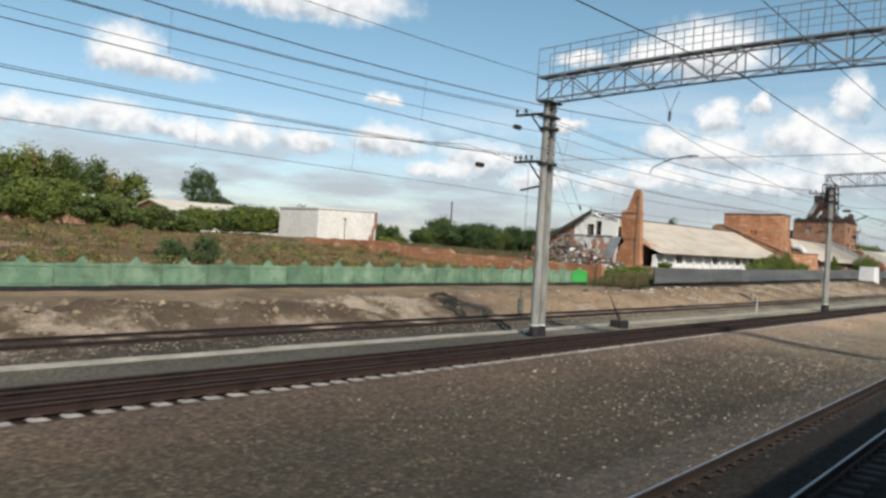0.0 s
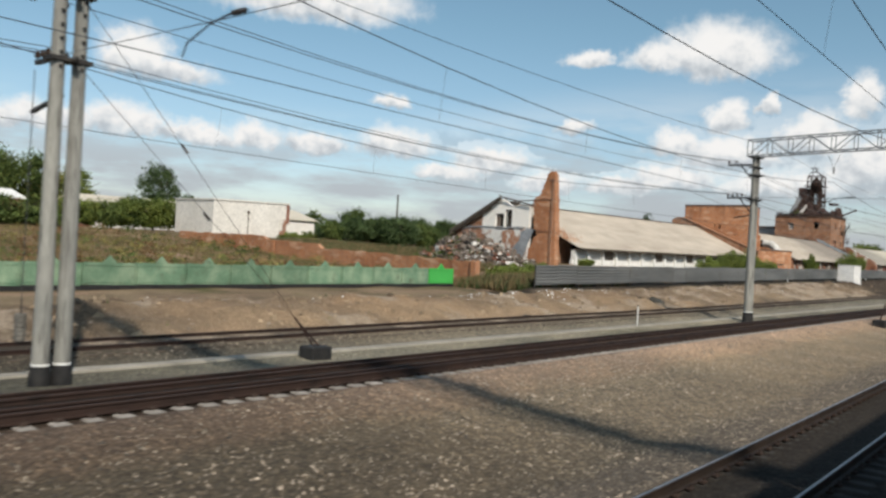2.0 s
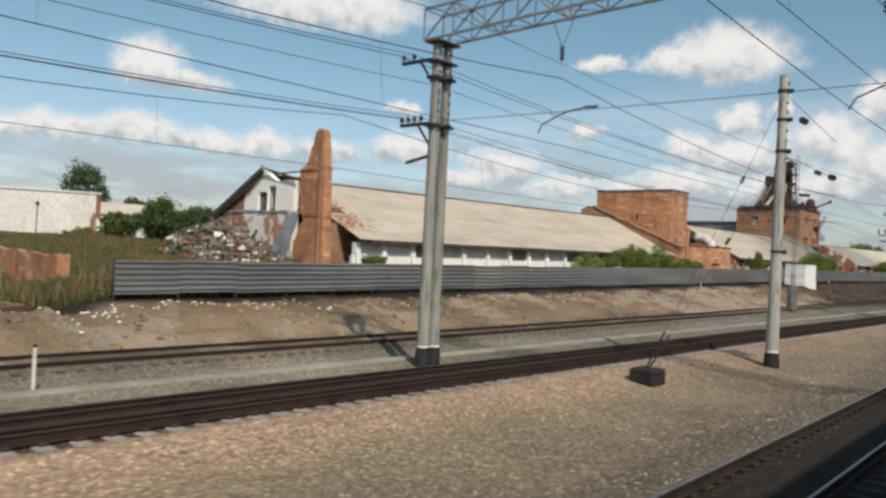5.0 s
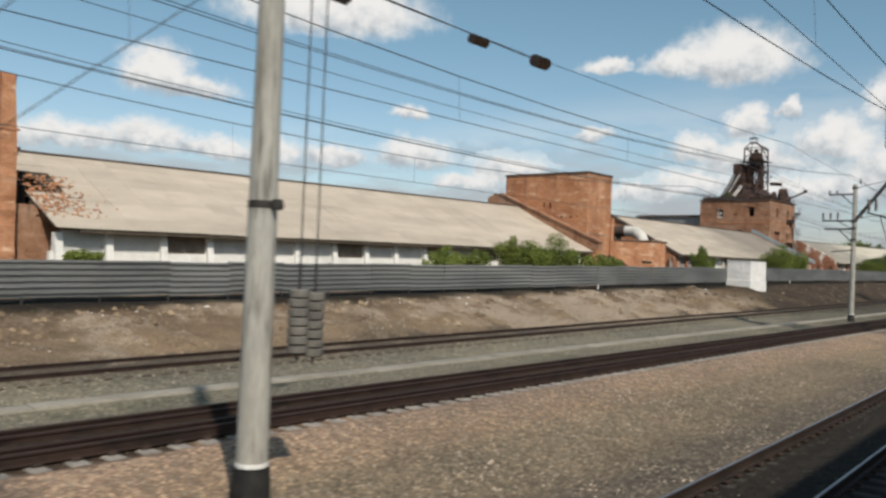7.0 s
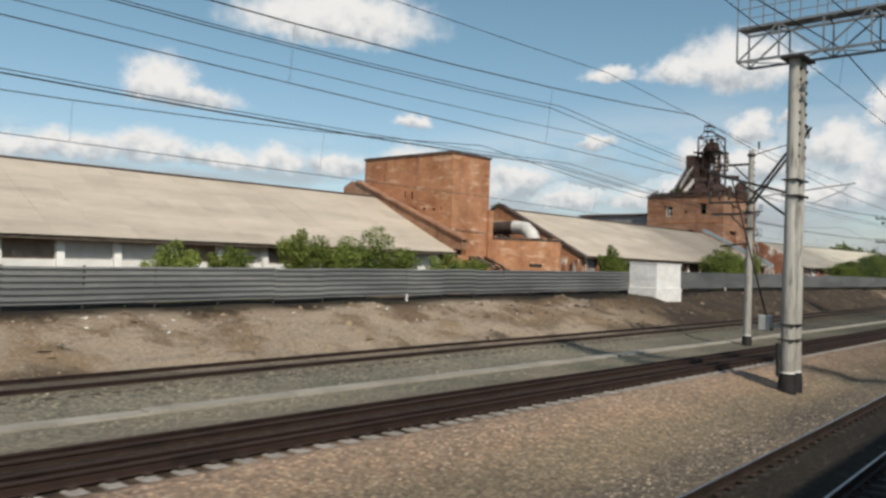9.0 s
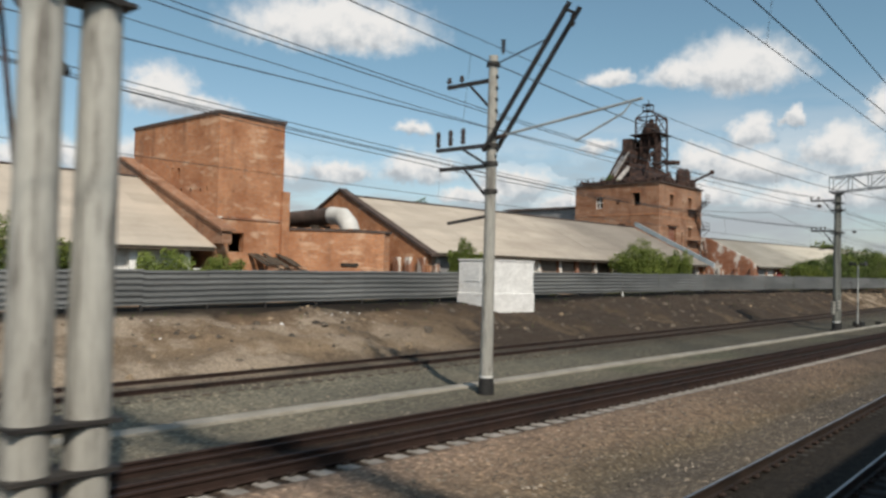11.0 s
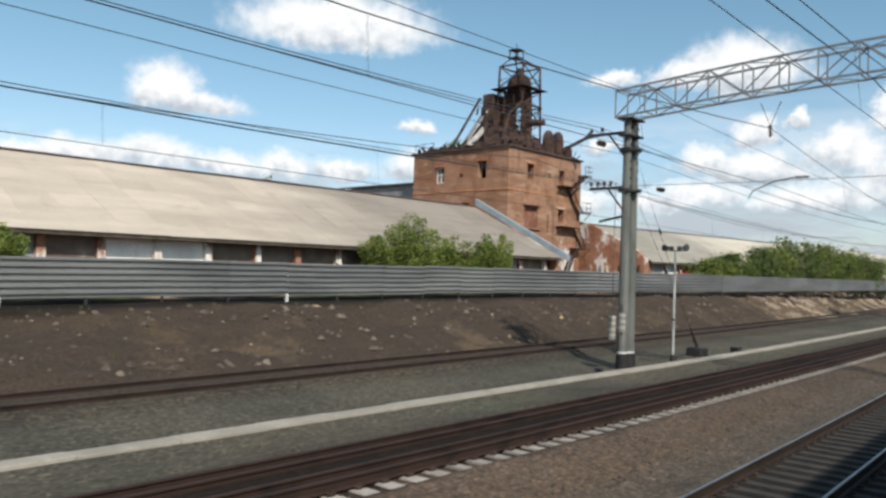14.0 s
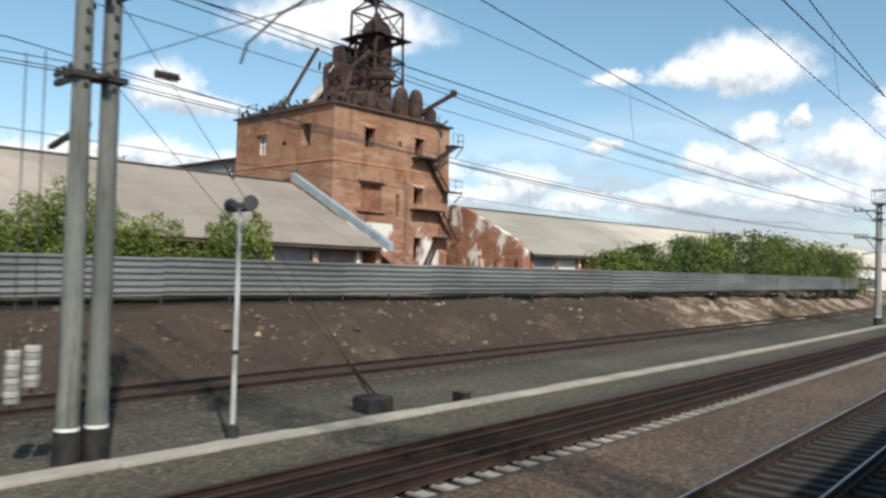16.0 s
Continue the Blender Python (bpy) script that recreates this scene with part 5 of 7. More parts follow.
def crown(g, centre, size, leaves, leaf, seed, lobes=9, squash=0.75):
    """Leaves in uneven lobes, thickest near each lobe's skin."""
    rnd = random.Random(seed)
    cx, cy, cz = centre
    sx, sy, sz = size
    blobs = []
    lobes *= 2
    for k in range(lobes):
        a, b = rnd.uniform(0, 6.283), rnd.uniform(-0.95, 0.95)
        r = math.sqrt(max(0.0, 1 - b * b)) * rnd.uniform(0.2, 0.8)
        blobs.append((cx + sx * r * math.cos(a), cy + sy * r * math.sin(a), cz + sz * b * 0.72, rnd.choice((0.16, 0.22, 0.3, 0.42))))
    for k in range(leaves):
        bx, by, bz, br = blobs[k % lobes]
        u, v = rnd.uniform(0, 6.283), rnd.uniform(-1, 1)
        w = math.sqrt(1 - v * v)
        d = br * rnd.uniform(0.15, 1.0) ** 0.5 * rnd.uniform(0.8, 1.35)
        x, y, z = bx + sx * d * w * math.cos(u), by + sy * d * w * math.sin(u), bz + sz * d * v
        s = leaf * rnd.uniform(0.6, 1.4)
        a = Vector((rnd.uniform(-1, 1), rnd.uniform(-1, 1), rnd.uniform(-0.6, 0.6))).normalized() * s
        b = Vector((rnd.uniform(-1, 1), rnd.uniform(-1, 1), rnd.uniform(-1, 1))).cross(a).normalized() * s * squash
        o = Vector((x, y, z))
        g.face(o - a, o + b * 0.5, o + a, o - b * 0.5)


# ---- fences ----
def grey_fence_x(y):
    return step(y, [(60, -30.35), (120, -30.7), (190, -31.6), (230, -31.9), (260, -32.6), (320, -36.0)])


def corrugated_panel(w, h):
    """Sheet with ribs running along it, a little thick."""
    g, rows, n = Geo(), [], 6
    for k in range(n):
        z = h * k / n
        d = h / n
        rows += [(0.0, z), (0.0, z + d * 0.46), (0.07, z + d * 0.60), (0.07, z + d * 0.88)]
    rows.append((0.0, h))
    back = [(u - 0.006, z) for u, z in reversed(rows)]
    return g.prism(rows + back, -w / 2, w / 2, "y")


def build_grey_fence():
    f = thing("metal_fence", (-30.5, 75, fence_foot(75)), "long grey fence of horizontally ribbed sheet metal on the bank", "fence", kind="structure")
    w, h = 3.02, 1.44
    me = mesh_of(corrugated_panel(w, h), ZINC, name="panel")
    post_me = mesh_of(Geo().box(-0.04, 0.04, -0.04, 0.04, -0.9, h + 0.05), STEEL, name="fence_post")
    white_me = mesh_of(Geo().box(-0.045, 0.045, -0.045, 0.045, -0.7, 0.12), WHITEWASH, name="white_post")
    y = 71.8
    k = 0
    while y < 300:
        if not 158.4 < y + w / 2 < 161.4:
            x, z = grey_fence_x(y + w / 2), fence_foot(y + w / 2) + 0.05
            slope = math.atan((fence_foot(y + w) - fence_foot(y)) / w)
            yaw = -math.atan((grey_fence_x(y + w) - grey_fence_x(y)) / w)
            piece("panel", me, f, (x + random.uniform(-0.02, 0.02), y + w / 2, z + random.uniform(-0.03, 0.03)), (slope + random.uniform(-0.008, 0.008), random.uniform(-0.025, 0.025), yaw))
            piece("fence_post", post_me, f, (grey_fence_x(y) - 0.07, y, fence_foot(y) + 0.03))
            if k in (20, 31, 35):
                piece("white_post", white_me, f, (grey_fence_x(y) + 0.02, y, fence_foot(y)))
        y += w - 0.02
        k += 1


build_grey_fence()


def build_green_fence():
    f = thing("concrete_fence", (-36.5, 40, fence_foot(40)), "faded green concrete panel fence with peaked tops", "fence", kind="structure")
    w = 2.87

    def panel():
        g = Geo()
        top, peak = 1.12, 0.36
        poly = [(-w / 2 + 0.02, 0.0), (w / 2 - 0.02, 0.0), (w / 2 - 0.02, top), (0.36, top), (0.16, top + peak * 0.55), (0.0, top + peak), (-0.16, top + peak * 0.55), (-0.36, top), (-w / 2 + 0.02, top)]
        g.prism(poly, -0.06, 0.06, "x")
        g.box(0.06, 0.085, -w / 2 + 0.12, w / 2 - 0.12, 0.12, 0.22)
        g.box(0.06, 0.085, -w / 2 + 0.12, w / 2 - 0.12, top - 0.16, top - 0.06)
        for u in (-w / 2 + 0.06, w / 2 - 0.12):
            g.box(0.06, 0.10, u, u + 0.06, 0.0, top)
        return g

    pale, fresh = mesh_of(panel(), PALE_GREEN, name="panel"), mesh_of(panel(), FRESH_GREEN, name="panel")
    # Black base board paints the shaded gap under the panels.
    base = mesh_of(Geo().box(-0.12, 0.12, -w / 2, w / 2, -0.45, -0.01), TAR, name="plinth")
    y = 69.62 - w / 2
    k = 0
    while y > -40:
        z = fence_foot(y) + 0.12
        tilt = random.uniform(-0.012, 0.012)
        piece("panel", fresh if k == 0 else pale, f, (-36.5, y, z), (tilt, random.uniform(-0.02, 0.02), 0))
        piece("plinth", base, f, (-36.45, y, z))
        y -= w
        k += 1


build_green_fence()


def build_kiosk():
    x0, x1, y0, y1, z0, z1 = -31.15, -28.8, 157.35, 161.5, 1.15, 4.08
    k = thing("transformer_kiosk", (x0, y0, z0), "white rendered masonry kiosk built into the fence", "kiosk")
    g = Geo().box(x0, x1, y0, y1, z0 + 1.02, z1 - 0.09, 0.02)
    part("wall", g, WHITE_BLOCK, k)
    part("plinth", Geo().box(x0 - 0.06, x1 + 0.07, y0 - 0.07, y1 + 0.07, z0 - 0.2, z0 + 1.02, 0.04), WHITE_BLOCK, k, "thicker white base")
    part("roof_slab", Geo().box(x0 - 0.05, x1 + 0.05, y0 - 0.05, y1 + 0.05, z1 - 0.09, z1, 0.02), WHITE_BLOCK, k)
    part("vent_door", Geo().box(x0 + 0.55, x0 + 1.6, y0 - 0.03, y0, z0 + 1.65, z0 + 2.7, 0.01), WHITE_BLOCK, k, "small white hatch")


build_kiosk()


# ---- sheds ----
def roof_sheets(root, x_eave, z_eave, x_ridge, z_ridge, y0, y1, rise, mat, rows, width=2.2, skip=None, sag=0.0):
    """Overlapping fibre-cement sheets laid in rows up one slope; rise: climb per metre along y."""
    length = math.hypot(x_ridge - x_eave, z_ridge - z_eave)
    d = length / rows
    slope = math.atan2(z_ridge - z_eave, abs(x_ridge - x_eave))
    n = max(1, int(round((y1 - y0) / width)))
    w = (y1 - y0) / n
    g = Geo().box(-d / 2 - 0.07, d / 2 + 0.07, -w / 2 - 0.02, w / 2 + 0.02, -0.012, 0.012)
    me = mesh_of(g, mat, name="roof_sheet")
    side = 1 if x_eave > x_ridge else -1
    for i in range(n):
        y = y0 + (i + 0.5) * w
        for j in range(rows):
            if skip and skip(y, j):
                continue
            f = (j + 0.5) / rows
            wave = (0.6 + 0.4 * math.sin(y * 0.35)) if sag > 0 else 1.0
            tilt = -sag * wave * math.pi * math.cos(math.pi * f) / length
            dip = -sag * math.sin(math.pi * f) * wave + 0.03 * noise.noise(Vector((y * 0.2, f * 3, 1)))
            x = x_eave + (x_ridge - x_eave) * f
            z = z_eave + (z_ridge - z_eave) * f + rise * (y - y0) + dip + 0.02
            piece("roof_sheet", me, root, (x, y, z), (math.atan(rise) + random.uniform(-0.004, 0.004), side * (slope + tilt + 0.006) + random.uniform(-0.006, 0.006), random.uniform(-0.003, 0.003)))


def under_roof(root, x_eave, z_eave, x_ridge, z_ridge, x_back, z_back, y0, y1, rise):
    g = Geo()
    for a, za, b, zb in ((x_eave, z_eave, x_ridge, z_ridge), (x_ridge, z_ridge, x_back, z_back)):
        r = rise * (y1 - y0)
        g.loft([[(a, y0, za - 0.10), (b, y0, zb - 0.10), (b, y0, zb - 0.22), (a, y0, za - 0.22)], [(a, y1, za - 0.10 + r), (b, y1, zb - 0.10 + r), (b, y1, zb - 0.22 + r), (a, y1, za - 0.22 + r)]])
    # Boarding and eaves board carry the shade under the roof in their dark tone.
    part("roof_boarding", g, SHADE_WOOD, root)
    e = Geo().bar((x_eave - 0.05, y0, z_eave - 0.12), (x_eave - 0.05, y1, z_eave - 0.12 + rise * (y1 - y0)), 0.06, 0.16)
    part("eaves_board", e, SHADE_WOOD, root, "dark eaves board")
    part("ridge_cap", Geo().loft([[(x_ridge - 0.25, y, z - 0.02), (x_ridge, y, z + 0.10), (x_ridge + 0.25, y, z - 0.02), (x_ridge, y, z + 0.03)] for y, z in ((y0, z_ridge + 0.03), (y1, z_ridge + 0.03 + rise * (y1 - y0)))]), COPING, root, "dark ridge capping")


def shed_front(root, x, base, z_top, ys, rise, y0, y1, pillar_mat, infill, sill=0.55):
    """Flared pillars under the eaves with boarded bays between them."""
    part("plinth", Geo().loft([[(x - 0.3, y, b - 0.6), (x + 0.02, y, b - 0.6), (x + 0.02, y, b + sill), (x - 0.3, y, b + sill)] for y, b in ((y0, base), (y1, base + rise * (y1 - y0)))]), pillar_mat, root)
    for k, y in enumerate(ys):
        b, t = base + rise * (y - y0), z_top + rise * (y - y0) - 0.24
        g = Geo().loft([[(x + 0.42, y - 0.2, b - 0.5), (x + 0.42, y + 0.2, b - 0.5), (x - 0.3, y + 0.2, b - 0.5), (x - 0.3, y - 0.2, b - 0.5)], [(x + 0.10, y - 0.2, t), (x + 0.10, y + 0.2, t), (x - 0.3, y + 0.2, t), (x - 0.3, y - 0.2, t)]])
        part("pillar", g, pillar_mat, root)
        if k + 1 < len(ys):
            a, c = y + 0.2, ys[k + 1] - 0.2
            kind = infill(k)
            if kind:
                part("bay_board", Geo().box(x - 0.2, x - 0.12, a, c, b + sill, t + 0.12), kind, root)


def build_shed_one():
    y0, y1, rise = 95.2, 147.2, 0.0110
    xe, ze, xr, zr, xb, zb = -40.7, 3.82, -50.2, 8.42, -60.0, 3.9
    s = thing("shed", (-50, y0, 1.8), "long whitewashed brick shed with a sagging fibre-cement roof", "shed", "factory sheds")
    back = Geo().wall("x", xb + 0.3, 0.3, y0, y1, 1.2, 4.0)
    part("rear_wall", back, BRICK, s)
    ys = [95.6, 98.3, 101.5, 104.5, 107.75, 111.05, 114.3, 117.3, 120.3, 123.5, 126.6, 129.8, 133.0, 136.2, 139.4, 142.6, 145.8]
    shed_front(s, xe - 0.75, 2.05, ze, ys, rise, y0, y1, WHITEWASH, lambda k: BROWN_BOARD if k in (2, 6, 9, 11) else PALE_BOARD)
    part("inner_partition", Geo().box(-46.0, -45.8, y0 + 0.6, y1 - 0.6, 1.2, 5.9), SHADE_WOOD, s)
    under_roof(s, xe, ze, xr, zr, xb, zb, y0 + 1.2, y1, rise)
    broken = lambda y, j: (y < 97.6 and j in (3, 4)) or (y < 96.2 and j == 2)
    roof_sheets(s, xe, ze, xr, zr, y0, y1, rise, ROOF, 7, skip=broken, sag=0.08)
    roof_sheets(s, xb, zb, xr, zr, y0, y1, rise, ROOF, 3, 6.0)
    # torn corner: bare laths with broken brick on them
    laths = Geo()
    for k in range(6):
        f = 0.1 + 0.14 * k
        laths.bar((xe + (xr - xe) * f, y0 - 0.2, ze + (zr - ze) * f - 0.05), (xe + (xr - xe) * f, y0 + 2.8, ze + (zr - ze) * f), 0.08, 0.06)
    part("lath_row", laths, SHADE_WOOD, s, "bare roof laths")
    g = Geo()
    for k in range(260):
        f, y = random.uniform(0.12, 0.66), y0 + abs(random.gauss(0, 1.6))
        pebble(g, xe + (xr - xe) * f, y, ze + (zr - ze) * f + 0.03, random.uniform(0.06, 0.16))
    tagged(part("broken_bricks", g, BRICK, s, "broken bricks fallen on the roof edge"), kind="stuff")
    # brick parapet at the far gable, stepping up past the ridge
    poly = [(-40.1, 4.6), (-40.1, 5.35), (-52.4, 10.35), (-53.2, 10.5), (-54.2, 10.0), (-54.2, 4.6)]
    part("parapet", Geo().prism(poly, 147.2, 147.85, "y"), BRICK_DARK, s)
    part("parapet_coping", Geo().loft([[(-39.95, y, 5.30), (-52.45, y, 10.38), (-52.45, y, 10.52), (-39.95, y, 5.44)] for y in (147.05, 148.0)]), BRICK_DARK, s)
    part("gable_foot", Geo().box(-54.2, -41.0, 147.2, 147.8, 1.2, 4.6), BRICK, s)


build_shed_one()


def ragged(y_or_x, base, amp, seed):
    return base + amp * (noise.noise(Vector((y_or_x * 0.9, seed, 0))) + 0.5 * noise.noise(Vector((y_or_x * 3.1, seed, 4))))


def build_ruined_gable():
    """The broken end of the long shed: white gable, tall brick remnant, rafters."""
    r = thing("ruined_gable", (-49, 93, 1.8), "broken white-plastered gable with a tall jagged brick stump", "ruin")
    y, th = 92.9, 0.5
    holes = [(-49.97, -48.89, 5.75, 7.13), (-48.68, -47.82, 5.75, 7.56)]
    xs = sorted({round(-55.4 + 0.35 * k, 2) for k in range(29)} | {h[i] for h in holes for i in (0, 1)} | {-51.75})

    def crest(x):
        if x > -47.9:
            return 7.95 + 0.22 * noise.noise(Vector((x * 2.5, 1, 2)))
        return 8.75 - abs(x + 49.25) * 0.56 + 0.12 * noise.noise(Vector((x * 2.0, 0, 2)))

    white, bare, low = Geo(), Geo(), Geo()
    for a, b in zip(xs, xs[1:]):
        mid = (a + b) / 2
        low.box(a, b, y, y + th, 1.5, min(5.7, crest(mid)))
        if min(crest(a), crest(b)) < 5.75:
            continue
        spans = [(5.7, None)]
        for h in holes:
            if h[0] < mid < h[1]:
                spans = [(h[3], None)]
        for lo, hi in spans:
            (bare if mid < -51.75 else white).loft([[(a, yy, lo), (b, yy, lo), (b, yy, crest(b)), (a, yy, crest(a))] for yy in (y, y + th)])
    part("gable_wall", welded(white), PLASTER_WHITE, r, "white plastered upper wall")
    part("gable_edge", welded(bare), BRICK_DARK, r, "bare brick edge under the rafters")
    part("lower_wall", welded(low), PLASTER, r, "flaking white plaster over brick")
    ledge = Geo()
    for k in range(16):
        x = -54.2 + 0.5 * k
        ledge.box(x, x + 0.5, y - random.uniform(0.05, 0.16), y, 5.6, 5.72 + random.uniform(-0.03, 0.03))
    part("floor_ledge", ledge, SLATE_PLASTER, r, "broken floor ledge")
    # Added black panel: paints the gloom behind the gable's windows.
    part("black_room_panel", Geo().box(-52.5, -46.5, 95.6, 95.8, 1.6, 6.9), BLACK_VOID, r)
    part("window_frame", Geo().wall("y", y + 0.18, 0.08, -48.68, -47.82, 5.75, 7.56, [(-48.62, -48.28, 5.82, 7.5), (-48.22, -47.88, 5.82, 7.5)]), SHADE_WOOD, r)
    part("door_leaf", Geo().box(-49.95, -49.45, y + 0.2, y + 0.26, 5.76, 7.0), BROWN_BOARD, r, "broken brown door leaf")
    part("grey_render", Geo().prism([(-44.9, 5.5), (-45.7, 5.62), (-46.5, 5.2), (-46.7, 4.3), (-47.6, 3.4), (-47.9, 2.3), (-46.3, 2.1), (-45.6, 3.9)], y - 0.03, y - 0.004, "y"), SLATE_PLASTER, r, "bluish grey render")
    for a, b, w, h in (((-49.2, y - 0.3, 8.8), (-56.0, y - 0.3, 5.0), 0.3, 0.34), ((-50.5, y - 0.25, 7.75), (-55.4, y - 0.25, 5.1), 0.2, 0.3), ((-49.2, y + 0.9, 8.75), (-56.0, y + 0.9, 5.1), 0.16, 0.2),
                       ((-48.9, y - 0.3, 8.9), (-45.0, y - 0.2, 8.0), 0.1, 0.12), ((-47.4, y - 0.3, 8.45), (-44.8, y + 0.2, 8.62), 0.1, 0.1), ((-49.5, y - 0.3, 9.15), (-48.9, y + 0.4, 8.7), 0.1, 0.1)):
        part("rafter", Geo().bar(a, b, w, h), SHADE_WOOD, r, "charred dark rafter")
    part("eaves_sheet", Geo().loft([[(-49.3, yy, 8.62), (-56.2, yy, 4.95), (-56.2, yy, 4.87), (-49.3, yy, 8.54)] for yy in (y + 0.5, 96.5)]), SHADE_WOOD, r)
    # tall stump: flared foot, jagged taper towards the top
    g, rings = Geo(), []
    left = [(1.4, -46.4), (2.7, -45.8), (4.0, -45.2), (5.45, -44.6), (5.6, -44.95), (7.9, -45.15), (8.83, -45.1), (8.95, -44.55), (9.8, -44.15), (10.6, -43.85), (11.2, -43.6), (11.7, -43.3)]
    right = [(1.4, -42.2), (6.0, -42.4), (10.9, -42.65), (11.3, -42.7), (11.55, -42.8), (11.7, -43.1)]
    z = 1.4
    while z < 11.62:
        rough = 0.34 * noise.noise(Vector((math.floor(z / 0.22) * 1.7, 3, 0))) if z > 2.2 else 0.0
        chip = 0.07 * noise.noise(Vector((z * 2.3, 9, 0)))
        a, b = step(z, left) + rough, step(z, right) + chip
        rings.append([(a, 93.0, z), ((a + b) / 2, 92.97 + 0.3 * chip, z), (b, 93.0, z), (b, 93.8 - 0.05 * max(0, z - 8), z), ((a + b) / 2, 93.85, z), (a + 0.15, 93.8, z)])
        z += 0.15
    g.loft(rings)
    part("brick_stump", g, BRICK, r, "tall jagged orange brick stump")
    part("ledge", Geo().box(-45.05, -42.5, 92.9, 93.9, 8.66, 8.78), BRICK, r)
    part("ledge", Geo().box(-44.6, -42.42, 92.92, 93.0, 5.3, 5.42), BRICK_DARK, r)
    part("edge_rib", Geo().box(-42.98, -42.7, 92.88, 93.0, 1.5, 10.9), BRICK_DARK, r)
    tooth = Geo()
    for k in range(14):
        z = 5.6 + 0.25 * k
        tooth.box(step(z, left) - random.uniform(0.0, 0.32), step(z, left) + 0.6, 93.05 + random.uniform(0, 0.2), 93.85, z, z + 0.16)
    tagged(part("toothed_edge", tooth, BRICK, r, "toothed broken brick edge"), kind="stuff")
    # Darker brick puts the shade of the recess into the wall's colour.
    part("side_wall", Geo().wall("x", -43.4, -0.45, 94.2, 98.2, 1.4, 5.0), BRICK_DARK, r, "shaded brick wall below the broken roof")


build_ruined_gable()


def build_rubble():
    def heap(x, y):
        ridge = step(x, [(-61, 0.0), (-57, 1.7), (-54.3, 3.2), (-52, 3.6), (-50, 2.9), (-47.5, 2.3), (-45.5, 1.7), (-43.5, 1.0), (-42, 0.0)])
        return 0.9 + ridge * math.exp(-((y - 90.6) / 2.2) ** 2) * (1 + 0.35 * noise.noise(Vector((x * 0.9, y * 0.9, 0))))

    t = Geo()
    random.seed(11)
    for k in range(2600):
        x = random.gauss(-51.0, 3.9)
        y = random.gauss(89.6, 1.7)
        h = heap(x, y)
        z = h + random.uniform(-0.1, 0.22)
        s = random.uniform(0.06, 0.22) * random.choice((0.5, 0.7, 1, 2.2))
        a = Vector((random.uniform(-1, 1), random.uniform(-1, 1), random.uniform(-0.6, 0.6))).normalized()
        t.bar(Vector((x, y, z)) - a * s, Vector((x, y, z)) + a * s, s * random.uniform(0.6, 1.4), s * random.uniform(0.3, 0.9))
    tagged(single("rubble_heap", t, HEAP, (-48, 89, 0.8), "heap of broken brick, plaster and beams below the gable", "rubble"), kind="stuff")
    for mat, seed, label in ((BRICK_RED, 21, "tumbled brick wall fragments in the rubble"), (PLASTER, 22, "fallen slabs of plastered wall in the rubble")):
        big, rnd = Geo(), random.Random(seed)
        for k in range(22):
            x, y = rnd.uniform(-57.5, -43.8), rnd.gauss(88.9, 0.8)
            o, a = Vector((x, y, heap(x, y) + 0.05)), Vector((rnd.uniform(-1, 1), rnd.uniform(-0.5, 0.5), rnd.uniform(-0.5, 0.5))).normalized()
            w = rnd.uniform(0.2, 0.6)
            big.bar(o - a * w, o + a * w, rnd.uniform(0.3, 0.8), rnd.uniform(0.15, 0.4))
        tagged(single("wall_fragments", big, mat, (-50, 89, 1.5), label, "rubble"), kind="stuff")
    p = Geo()
    for k in range(130):
        x, y = random.gauss(-48.6, 3.0), random.gauss(89.4, 1.6)
        z, s = heap(x, y) + random.uniform(-0.05, 0.25), random.uniform(0.08, 0.3)
        a = Vector((random.uniform(-1, 1), random.uniform(-1, 1), random.uniform(-0.5, 0.5))).normalized()
        p.bar(Vector((x, y, z)) - a * s, Vector((x, y, z)) + a * s, s * random.uniform(0.6, 1.5), s * 0.4)
    tagged(single("plaster_chunks", p, WHITEWASH, (-48, 89, 0.8), "white plaster chunks scattered over the rubble", "rubble"), kind="stuff")
    w = Geo()
    for k in range(52):
        x, y = random.gauss(-54.4, 2.2), random.gauss(88.4, 1.0)
        crown(w, (x, y, heap(x, y) + 0.2), (0.9, 0.6, 0.5), 130, 0.09, 900 + k, 3)
    tagged(single("rubble_weeds", w, LEAF_MID, (-48, 89, 0.8), "weeds growing over the rubble heap", "weeds"), kind="stuff")
    m = Geo()
    for a in range(30):
        for b in range(18):
            x, y = -58.5 + 0.55 * a, 85.2 + 0.45 * b
            m.v.append((x, y, heap(x, y) - 0.35))
    for a in range(29):
        for b in range(17):
            m.f.append((a * 18 + b, (a + 1) * 18 + b, (a + 1) * 18 + b + 1, a * 18 + b + 1))
    single("rubble_mound", m, HEAP, (-50, 89, 0.5), "mound of crushed masonry and earth under the rubble", "rubble", smooth=50)
    g = Geo()
    for k in range(44):
        o = Vector((random.gauss(-50.5, 3.4), random.gauss(89.5, 1.2), 0))
        o.z = heap(o.x, o.y) + 0.1
        d = Vector((random.uniform(-1, 1), random.uniform(-0.6, 0.6), random.uniform(-0.1, 0.6))).normalized()
        g.bar(o - d * 0.9, o + d * random.uniform(0.5, 1.4), 0.12, 0.14)
    tagged(single("broken_beams", g, SHADE_WOOD, (-49, 89, 1), "splintered dark roof beams lying on the rubble", "debris"), kind="stuff")
    random.seed(5)


build_rubble()


